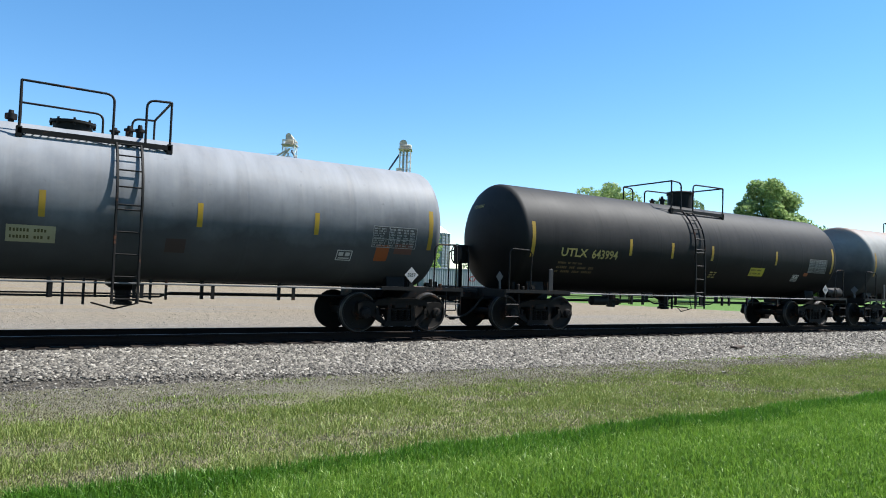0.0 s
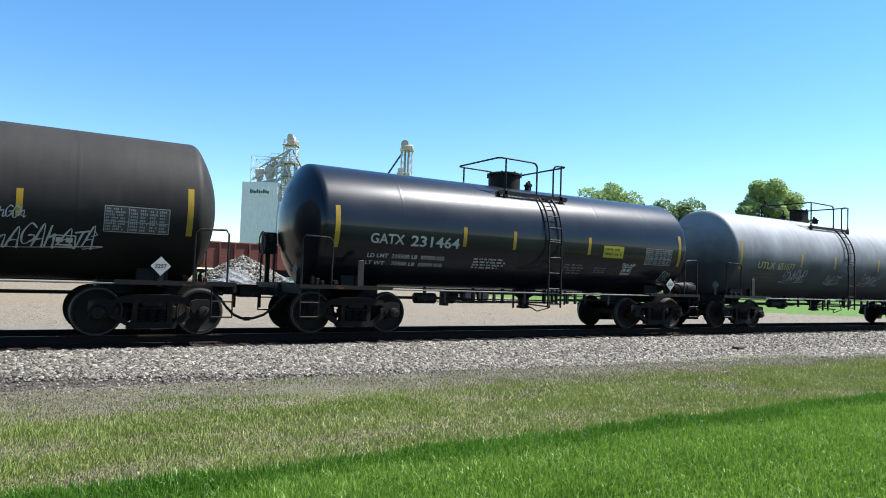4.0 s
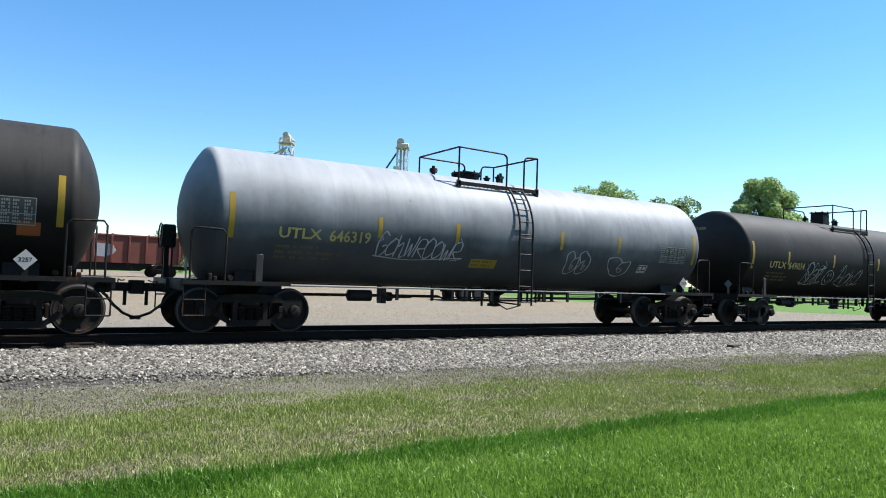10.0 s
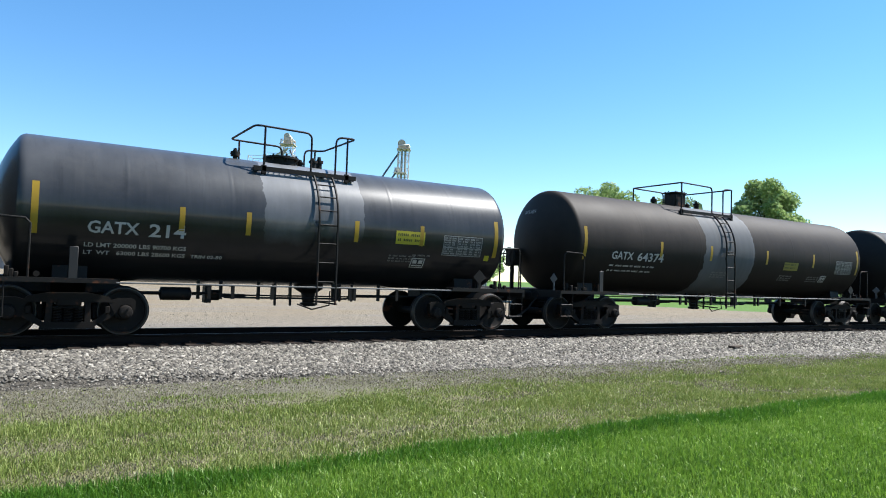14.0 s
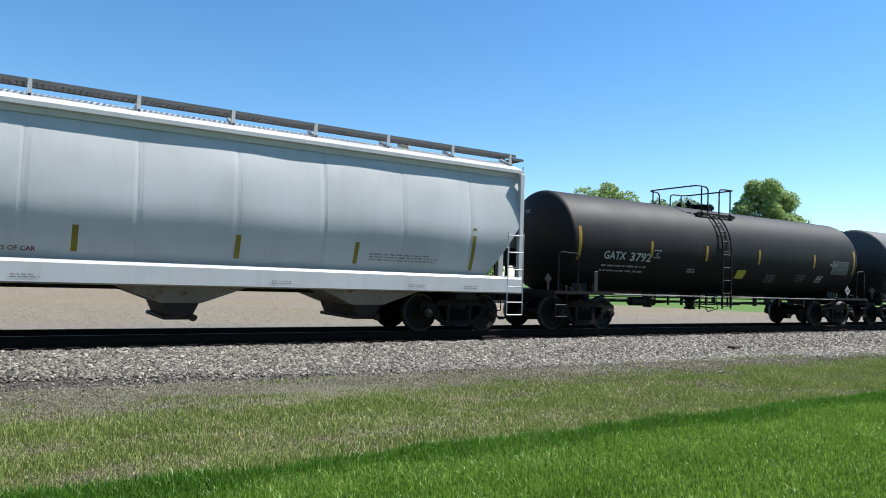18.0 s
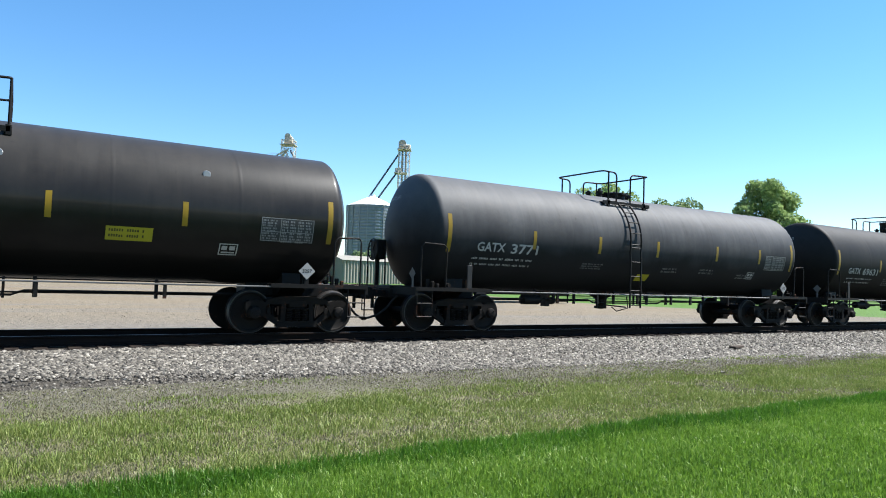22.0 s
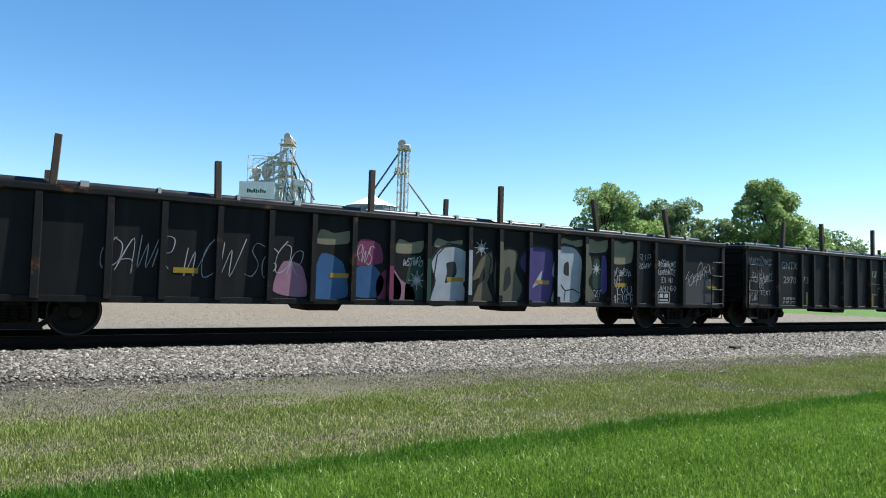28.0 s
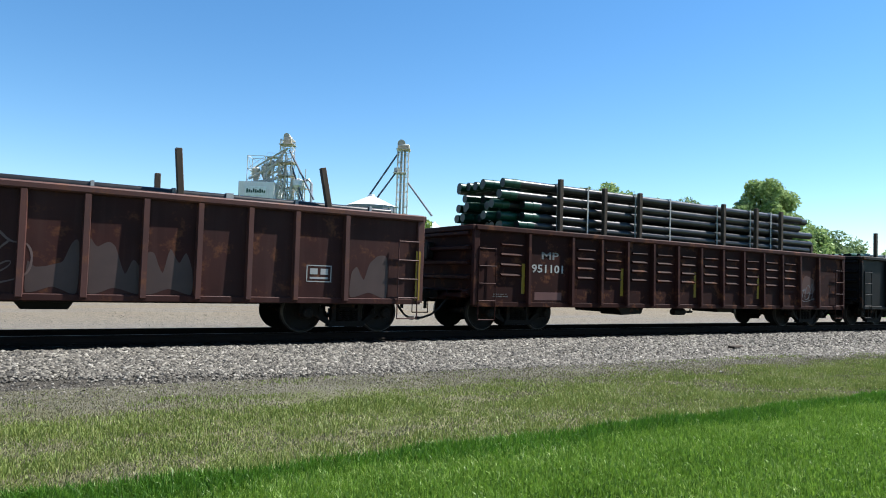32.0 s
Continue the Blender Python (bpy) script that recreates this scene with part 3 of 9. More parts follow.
def add_coupler(car, x, sg):
    """Coupler with its knuckle at x; sg -1 at the leading end."""
    ob = part("coupler", shared("coupler", make_coupler, TRUCK_IRON), None, car, "rusty knuckle coupler", (x - sg * 0.3, 0, 0))
    if sg > 0:
        ob.rotation_euler = (0, 0, math.pi)
    s = Shape()
    pts = [(x - sg * 0.75, -0.32, 0.82), (x - sg * 0.62, -0.33, 0.70), (x - sg * 0.48, -0.3, 0.52), (x - sg * 0.3, -0.22, 0.36), (x - sg * 0.12, -0.12, 0.28), (x, -0.06, 0.26)]
    s.tube(pts, 0.028, 7)
    s.box(x - 0.05, x + 0.05, -0.1, -0.02, 0.22, 0.3, 0.01)
    part("air_hose", s, RUBBER, car, "black rubber brake hose")
    return ob


def brake_gear(car, x, y=-0.45):
    """Reservoir, brake cylinder, valve and rods under the body."""
    s = Shape()
    s.lathe([(x - 0.05, 0.0), (x, 0.13), (x + 0.55, 0.13), (x + 0.6, 0.0)], 16, "x", (0, y, 0.78))
    part("air_reservoir", s, BLACK_STEEL, car)
    s = Shape()
    s.lathe([(x + 0.9, 0.11), (x + 1.15, 0.11), (x + 1.16, 0.04), (x + 1.7, 0.03)], 14, "x", (0, y + 0.1, 0.76))
    s.box(x + 0.85, x + 0.98, y, y + 0.25, 0.6, 0.98, 0.01)
    part("brake_cylinder", s, BLACK_STEEL, car)


# --- tank cars
ZC, TR = 2.44, 1.42         # axis height and radius of the tanks
CROWN, KNUCKLE = 2.3, 0.17  # radii of the dished heads


def head_depth(r):
    return CROWN - math.sqrt((CROWN - KNUCKLE) ** 2 - (r - KNUCKLE) ** 2)


def make_tank(half, r, seams, zc):
    """Shell with dished heads that turn in over a tight knuckle; raised weld seams round it."""
    body = half - head_depth(r)
    edge = math.asin((r - KNUCKLE) / (CROWN - KNUCKLE))
    prof = [(-half, 0.0)]
    for i in range(1, 11):
        a = edge * i / 10
        prof.append((-half + CROWN * (1 - math.cos(a)), CROWN * math.sin(a)))
    for i in range(1, 7):
        a = edge + (math.pi / 2 - edge) * i / 6
        prof.append((-body - KNUCKLE * math.cos(a), r - KNUCKLE + KNUCKLE * math.sin(a)))
    cap = list(prof)
    for s in seams:
        prof += [(s - 0.06, r), (s - 0.03, r), (s - 0.022, r + 0.0007), (s + 0.022, r + 0.0007), (s + 0.03, r), (s + 0.06, r)]
    prof = cap + [(-body + 0.03, r)] + prof[len(cap):] + [(body - 0.03, r)] + [(-a, b) for a, b in reversed(cap)]
    return Shape().lathe(prof, 80, "x", (0, 0, zc))


def bend(pts, radii):
    """A bent pipe's centre line: the corners of pts rounded by radii (0 for a sharp one)."""
    out = []
    for i, p in enumerate(pts):
        p, r = Vector(p), radii[i]
        if r <= 0 or i in (0, len(pts) - 1):
            out.append(p)
            continue
        u, w = (Vector(pts[i - 1]) - p).normalized(), (Vector(pts[i + 1]) - p).normalized()
        a, b = p + u * r, p + w * r
        for k in range(6):
            t = k / 5
            out.append(a * (1 - t) ** 2 + p * (2 * t * (1 - t)) + b * t * t)
    return out


def guard_rail(a, b, y, z0, h, round_ends):
    """One pipe from the ladder gap at b along the near side, round the end at a, and back along the far side; two posts."""
    s, d = Shape(), (1 if b > a else -1)
    rc = 0.17 if round_ends else 0.035
    zt = z0 + h
    s.tube(bend([(b, -y, z0 - 0.05), (b, -y, zt - 0.02), (a, -y, zt), (a, y, zt), (b, y, zt - 0.02), (b, y, z0 - 0.05)],
                [0, 0.15, rc, rc, 0.15, 0]), 0.023, 8)
    xp = a + d * (rc + 0.03 if round_ends else 0.0)
    for sy in (-1, 1):
        s.tube([(xp, sy * y, z0 - 0.05), (xp, sy * y, zt)], 0.023, 8)
        s.box(xp - 0.05, xp + 0.05, sy * y - 0.03, sy * y + 0.03, z0 - 0.14, z0 + 0.05, 0.008)
    return s


def platform_parts(car, lx, d, dome, r, zc, rail):
    """Walkway, guard rails, ladders, hatch and valves on the crown. d -1: the long side lies ahead of the ladder."""
    zt = zc + r
    long0, short, round_ends = rail
    xa, xb = (lx - long0, lx + short) if d < 0 else (lx - short, lx + long0)
    zp = zt - 0.25
    for sg in (-1, 1):
        deck = Shape()
        for k in range(5):
            y = sg * (0.60 + 0.09 * k)
            deck.box(xa, xb, y - 0.012, y + 0.012, zp - 0.03, zp, 0.0)
        for i in range(int((xb - xa) / 0.12) + 1):
            deck.box(xa + i * 0.12, xa + i * 0.12 + 0.02, sg * 0.58, sg * 0.98, zp - 0.022, zp - 0.008)
        deck.box(xa - 0.02, xb + 0.02, sg * 0.975, sg * 1.0, zp - 0.075, zp + 0.02)
        for x in (xa + 0.05, xb - 0.05, lx):
            deck.prism([(sg * 0.99, zp - 0.03), (sg * 0.99, zp - 0.10), (sg * 0.78, zc + math.sqrt(r * r - 0.6) - 0.05), (sg * 0.6, zp - 0.03)], x - 0.025, x + 0.025, "x")
        part("walkway", deck, BLACK_STEEL, car, "steel grating walkway beside the hatch")
    for a, b in ((xa, lx - 0.28), (xb, lx + 0.28)):
        part("guard_rail", guard_rail(a, b, 0.97, zp, 0.86, round_ends), BLACK_STEEL, car, "black tubular guard rail")
    hx = lx + d * (0.88 if long0 > 1.5 else 0.62)
    s = Shape()
    if dome == "tall":
        s.lathe([(zt - 0.1, 0.40), (zt + 0.42, 0.40), (zt + 0.43, 0.43), (zt + 0.47, 0.43), (zt + 0.5, 0.38), (zt + 0.52, 0.0)], 32, "z", (hx, 0, 0))
    elif dome == "wide":
        s.lathe([(zt - 0.1, 0.43), (zt + 0.32, 0.43), (zt + 0.325, 0.475), (zt + 0.37, 0.475), (zt + 0.4, 0.41), (zt + 0.41, 0.0)], 36, "z", (hx, 0, 0))
    elif dome == "box":
        s.box(hx - 0.25, hx + 0.25, -0.25, 0.25, zt - 0.1, zt + 0.42, 0.04)
        s.box(hx - 0.28, hx + 0.28, -0.28, 0.28, zt + 0.42, zt + 0.46, 0.015)
    else:
        s.lathe([(zt - 0.1, 0.34), (zt + 0.10, 0.34), (zt + 0.105, 0.40), (zt + 0.15, 0.40), (zt + 0.19, 0.2), (zt + 0.2, 0.0)], 28, "z", (hx, 0, 0))
    hatch = part("manway_dome", s, BLACK_STEEL, car, "bolted black steel hatch dome")
    rr = {"tall": 0.41, "wide": 0.455, "box": 0.3}.get(dome, 0.37)
    zz = zt + {"tall": 0.47, "wide": 0.37, "box": 0.45}.get(dome, 0.15)
    for k in range(8):
        t = 2 * math.pi * k / 8
        part("hatch_bolt", shared("hatch_bolt", lambda: Shape().cyl((0, 0, -0.1), (0, 0, 0.04), 0.022, 6), BLACK_STEEL), None, hatch, at=(hx + rr * math.cos(t), rr * math.sin(t), zz))
    vx = lx - d * 0.1
    for dx, h in ((0.0, 0.22), (0.22, 0.3), (-0.24, 0.18)):
        s = Shape()
        s.lathe([(zt - 0.05, 0.07), (zt + h * 0.5, 0.07), (zt + h * 0.52, 0.1), (zt + h * 0.7, 0.1), (zt + h * 0.72, 0.05), (zt + h, 0.04), (zt + h, 0.0)], 12, "z", (vx + dx, 0.1 * (1 if dx else -1), 0))
        part("relief_valve", s, BLACK_STEEL, car)
    s = Shape()
    ox = lx + d * (long0 + 0.14)
    if dome in ("low", "box"):
        s.lathe([(zt - 0.05, 0.05), (zt + 0.06, 0.05), (zt + 0.07, 0.1), (zt + 0.17, 0.1), (zt + 0.18, 0.05), (zt + 0.24, 0.04), (zt + 0.24, 0.0)], 12, "z", (ox, 0, 0))
        s.box(ox - 0.1, ox + 0.1, -0.05, 0.05, zt + 0.1, zt + 0.15, 0.01)
        part("vent_valve", s, BLACK_STEEL, car)
    # ladders down both flanks
    for sg in (-1, 1):
        s = Shape()
        for dx in (-0.21, 0.21):
            pts = []
            for k in range(11):
                a = math.radians(52 - 62 * k / 10)
                pts.append((lx + dx, sg * (r + 0.075) * math.cos(a), zc + (r + 0.075) * math.sin(a)))
            pts += [(lx + dx, sg * (r + 0.075), zc - 0.5), (lx + dx, sg * (r + 0.075), 0.62)]
            s.tube(pts, 0.026, 6)
        stiles = part("ladder", s, BLACK_STEEL, car, "curved steel side ladder")
        for k in range(5):
            a = math.radians(48 - 12.5 * k)
            y, z = sg * (r + 0.075) * math.cos(a), zc + (r + 0.075) * math.sin(a)
            part("rung", shared("rung", lambda: Shape().tube([(-0.21, 0, 0), (0.21, 0, 0)], 0.015, 6), BLACK_STEEL), None, stiles, at=(lx, y, z))
        for k in range(5):
            z = 2.3 - 0.4 * k
            part("rung", MESHES["rung"], None, stiles, at=(lx, sg * (r + 0.075), z))


def tank_car(center, tc, half, ends, label, shell, lx=0.0, d=-1, dome="low", r=TR, seams=None, mark=None, mark_mat=None,
             mark_x=None, mark_z=-0.5, lines=True, yellow=YELLOW, bars_at=None, end_bar=None, extras=None, seed=1, frame_mat=None, tank2=False, zc=ZC, dull=False, rail=(1.75, 0.72, False), table=(0.0, 0.0)):
    """center: along the train; tc: half the truck spacing; half: half the tank; ends: coupler reach ahead and behind."""
    car = thing("tank_car", label, "tank car", "cars of the freight train")
    fm = frame_mat or BLACK_STEEL
    seams = seams or [-half * 0.62, -half * 0.28, half * 0.06, half * 0.36, half * 0.66]
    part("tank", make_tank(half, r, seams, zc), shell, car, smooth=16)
    fl = Flank(r, zc)
    add_truck(car, -tc)
    add_truck(car, tc)
    for sg, reach in ((-1, ends[0]), (1, ends[1])):
        s = Shape()
        s.box(sg * (tc - 0.9), sg * (reach - 0.55), -0.33, 0.33, 0.76, 1.06, 0.02)
        part("stub_sill", s, fm, car)
        s = Shape()
        s.prism([(-0.84, 1.27), (-0.88, 0.98), (-0.5, 0.78), (0.5, 0.78), (0.88, 0.98), (0.84, 1.27), (0.6, 1.13), (0, 1.03), (-0.6, 1.13)], sg * tc - 0.28, sg * tc + 0.28, "x")
        part("saddle", s, fm, car)
        s = Shape()
        x0, x1 = sg * (tc - 0.7), sg * (reach - 0.62)
        for y in (-1, 1):
            s.box(x0, sg * (reach - 1.12), y * 1.16, y * 1.45, 1.0, 1.05, 0.01)
            s.box(x0, x1, y * 1.42, y * 1.46, 0.97, 1.05)
        s.box(sg * (half + 0.05), x1, -0.95, 0.95, 1.005, 1.04, 0.01)
        s.box(sg * (reach - 0.66), sg * (reach - 0.6), -1.45, 1.45, 0.86, 1.05)
        part("end_platform", s, fm, car, "steel end platform")
        for y in (-1, 1):
            s = Shape()
            xp, xq = sg * (half + 0.02), sg * (half - 0.62)
            s.tube([(xp, y * 1.40, 1.04), (xp, y * 1.40, 1.98), (xp - sg * 0.06, y * 1.42, 2.06), (xq + sg * 0.08, y * 1.47, 2.04), (xq, y * 1.47, 1.96), (xq, y * 1.44, 1.04)] if y < 0 else
                   [(xp, y * 1.40, 1.04), (xp, y * 1.40, 2.0), (xp, y * 1.3, 2.06), (xp, y * 0.5, 2.06), (xp, y * 0.42, 1.96), (xp, y * 0.4, 1.04)], 0.02, 7)
            part("end_handrail", s, fm, car)
            s = Shape()
            for xx in (sg * (reach - 0.66), sg * (reach - 1.06)):
                s.tube([(xx, y * 1.43, 1.0), (xx, y * 1.43, 0.38)], 0.015, 6)
            for z in (0.38, 0.68):
                s.tube([(sg * (reach - 0.66), y * 1.43, z), (sg * (reach - 1.06), y * 1.43, z)], 0.016, 6)
            part("corner_step", s, fm, car)
        add_coupler(car, sg * reach, sg)
        z0 = 1.04
        s = Shape()
        for k in range(3):
            s.box(sg * (half - 0.42) - 0.07 * k, sg * (half - 0.42) + 0.07 - 0.07 * k, -1.38 + 0.1 * k, -1.3 + 0.1 * k, z0, z0 + 0.1 + 0.05 * k, 0.012)
        part("lever_stand", s, TRUCK_IRON, car)
        s = Shape()
        s.lathe([(-1.40, 0.0), (-1.40, 0.05), (-1.28, 0.05), (-1.28, 0.0)], 10, "y", (sg * (half - 0.75), 0, z0 + 0.07))
        part("rope_pulley", s, TRUCK_IRON, car)
        s = Shape()
        s.box(sg * (half - 1.25) - 0.03, sg * (half - 1.25) + 0.03, -1.38, -1.24, 1.03, 1.26)
        part("saddle_post", s, fm, car)
        if sg < 0:
            s = Shape()
            s.box(-half + 1.22, -half + 1.36, -1.45, -1.415, 1.04, 1.6, 0.008)
            part("jack_plate", s, PLATE_GREY, car, "upright grey plate on the side sill")
    # hand brake on the leading end
    s = Shape()
    bx = -half - 0.02
    s.tube([(bx - 0.18, 0.75 + 0.27 * math.cos(t * 0.5236), 1.95 + 0.27 * math.sin(t * 0.5236)) for t in range(12)], 0.016, 6, True)
    for k in range(3):
        t = k * 2.09
        s.tube([(bx - 0.18, 0.75, 1.95), (bx - 0.18, 0.75 + 0.27 * math.cos(t), 1.95 + 0.27 * math.sin(t))], 0.012, 5)
    part("brake_wheel", s, fm, car)
    s = Shape()
    s.box(bx - 0.16, bx + 0.1, 0.55, 0.95, 1.7, 2.2, 0.03)
    s.box(bx - 0.1, bx, 0.72, 0.78, 1.04, 1.75)
    part("brake_housing", s, fm, car)
    # rails, pipes and hangers below the shell
    for y in (-1, 1):
        s = Shape()
        s.tube([(-tc + 0.6, y * 1.42, 0.985), (tc - 0.6, y * 1.42, 0.985)], 0.017, 7)
        part("side_rail", s, RAIL_GREY if y < 0 else fm, car, "thin pale side handrail")
    s = Shape()
    s.tube([(-tc + 0.5, -0.5, 0.80), (-1.6, -0.5, 0.80), (-1.4, -0.5, 0.72), (1.3, -0.5, 0.72), (1.5, -0.5, 0.80), (tc - 0.5, -0.5, 0.80)], 0.022, 7)
    s.tube([(-tc + 0.5, 0.4, 0.74), (tc - 0.5, 0.4, 0.74)], 0.018, 6)
    part("brake_pipe", s, BLACK_STEEL, car)
    rnd = random.Random(seed)
    for x in [-tc * 0.52, -tc * 0.3, -tc * 0.1, tc * 0.16, tc * 0.3, tc * 0.55]:
        x += rnd.uniform(-0.3, 0.3)
        s = Shape()
        s.box(x - 0.03, x + 0.03, -1.43, -1.38, 0.72, 0.99)
        s.box(x - 0.03, x + 0.03, -0.52, -0.46, 0.68, 1.06)
        s.box(x - 0.025, x + 0.025, -1.4, -0.5, 0.96, 1.0)
        part("rail_hanger", s, BLACK_STEEL, car)
    s = Shape()
    s.lathe([(1.1, 0.35), (0.92, 0.32), (0.82, 0.16), (0.62, 0.13), (0.6, 0.18), (0.54, 0.18), (0.52, 0.0)], 18, "z", (lx + 0.15, 0, 0))
    s.tube([(lx + 0.15, 0, 0.66), (lx + 0.45, -0.4, 0.62), (lx + 0.6, -0.6, 0.6)], 0.02, 6)
    part("outlet_valve", s, BLACK_STEEL, car)
    for xa in (lx - 0.95, lx - 0.62, lx + 0.5, lx + 0.78):
        s = Shape()
        s.box(xa - 0.022, xa + 0.022, -1.0, -0.95, 0.58 + 0.1 * (xa > lx), 1.06, 0.006)
        part("valve_guard", s, BLACK_STEEL, car)
    s = Shape()
    s.tube([(lx - 0.5, -1.1, 0.62), (lx - 0.1, -0.9, 0.5), (lx + 0.25, -1.0, 0.6), (lx + 0.3, -0.9, 0.9)], 0.016, 6)
    part("valve_lever", s, BLACK_STEEL, car)
    brake_gear(car, -tc * 0.62)
    if tank2:
        s = Shape()
        s.lathe([(half - 1.0, 0.0), (half - 0.97, 0.15), (half - 0.9, 0.17), (half - 0.45, 0.17), (half - 0.44, 0.185), (half - 0.38, 0.185), (half - 0.37, 0.17), (half - 0.05, 0.17), (half, 0.14), (half + 0.03, 0.0)], 20, "x", (0, -1.25, 1.24))
        part("air_tank", s, shell if tank2 == "shell" else BLACK_STEEL, car, "small grey cylindrical air tank on the end platform")
    platform_parts(car, lx, d, dome, r, zc, rail)
    # reflective strips
    zs = zc + 0.0
    bars_at = bars_at or [-3.65, -1.5, 1.55, 3.85]
    eb = end_bar or half - 0.72
    s_end = 0.9
    for x in (-eb, eb):
        s = Shape()
        quad_strip(s, fl, x - 0.055, x + 0.055, zs - 0.55, zs + 0.36, 0.007, 12)
        part("reflective_strip", s, yellow, car)
    for x in bars_at:
        s = Shape()
        quad_strip(s, fl, x - 0.05, x + 0.05, zs - 0.36, zs + 0.1, 0.007, 6)
        part("reflective_strip", s, yellow, car)
    mm = mark_mat or GOLD_MARK
    if mark:
        mx = mark_x if mark_x is not None else -5.98
        a, b = mark
        wa, wb = (0.95, 0.97) if mm is GOLD_MARK else (0.86 if tc > 4 else 0.8, 0.22 * len(b))
        lettering(a, 0.31, mm, car, fl, mx, zs + mark_z + 0.02, wa, "reporting_mark")
        lettering(b, 0.34, mm, car, fl, mx + wa + 0.16, zs + mark_z, wb, "car_number")
        s = Shape()
        sm = lettering(a + " " + b, 0.14, mm, car, Flank(y=0), 0, 0, 0.55, "end_number")
        me = sm.data
        for v in me.vertices:
            x, _, z = v.co
            yy = 0.55 - x
            rad = math.hypot(yy, 0.75 + z)
            v.co = (-half + CROWN - math.sqrt(CROWN ** 2 - rad ** 2) - 0.008, yy, zc + 0.75 + z)
        if lines:
            bars(car, fl, mx, zs - 0.72, 1.0, 0.1, 1, GOLD_DIM if mm is GOLD_MARK else mm, seed, gap=0.5)
            bars(car, fl, mx, zs - 1.0, 1.5, 0.26, 2, GOLD_DIM if mm is GOLD_MARK else mm, seed + 1, gap=0.6)
    data_table(car, fl, half - 2.18 + table[0], zs - 0.55 + table[1], 1.1, 0.48, seed)
    box_mark(car, fl, half - 2.95, zs - 0.92, 0.36, 0.26)
    yp = -(r + 0.03)
    placard(car, half - 1.2, 1.32, -1.43, mat=BLACK_STEEL if dull else None)
    ep = Shape()
    q = 0.14
    ep.add([(-half - 0.03, -1.0 - q, 1.36), (-half - 0.03, -1.0, 1.36 - q), (-half - 0.03, -1.0 + q, 1.36), (-half - 0.03, -1.0, 1.36 + q),
            (-half - 0.02, -1.0 - q, 1.36), (-half - 0.02, -1.0, 1.36 - q), (-half - 0.02, -1.0 + q, 1.36), (-half - 0.02, -1.0, 1.36 + q)],
           [(0, 1, 2, 3), (7, 6, 5, 4), (0, 4, 5, 1), (1, 5, 6, 2), (2, 6, 7, 3), (3, 7, 4, 0)])
    ep.box(-half - 0.02, -half + 0.0, -1.03, -0.97, 1.0, 1.36)
    part("end_placard", ep, GREY_MARK, car, "small diamond placard on the end")
    if extras:
        extras(car, fl, zs)
    CARS.append((car, center))
    return car


CARS = []


# --- covered hoppers
GATE_RUST = paint("gate_rust", (0.05, 0.03, 0.022), 0.8, var=0.4, rust=0.25)
END_DARK = paint("end_dark", (0.07, 0.071, 0.072), 0.7, var=0.3, grime=(0.03, 0.026, 0.022), grime_amt=0.5, spec=0.15)
BAY_GREY = paint("bay_grey", (0.42, 0.4, 0.37), 0.7, var=0.2, grime=(0.2, 0.17, 0.14), grime_amt=0.6, rust=0.15)
SLOPE_GRIME = paint("slope_grime", (0.16, 0.14, 0.125), 0.8, var=0.3, grime=(0.05, 0.045, 0.04), grime_amt=0.6)
BOARD_GREY = paint("board_grey", (0.22, 0.22, 0.22), 0.6, 0.3)


def hopper_side(z, z0=1.15, z1=4.1, tuck=0.14, bulge=1.53):
    """Half width of the round-sided body at height z."""
    t = (z - z0) / (z1 - z0)
    return bulge - 0.27 * max(0, (t - 0.36) / 0.64) ** 2 - tuck * max(0, (0.45 - t) / 0.45) ** 1.6


def hopper_skin(x, z, z_eave, half, dented):
    """Half width with the dents that the sheets have taken."""
    w = hopper_side(z, 1.15, z_eave, 0.36 if dented else 0.14)
    if dented:
        w += 0.028 * noise.noise((x * 0.55, z * 0.9, 3.3)) * min(1, max(0, half - 0.5 - abs(x)))
    return w


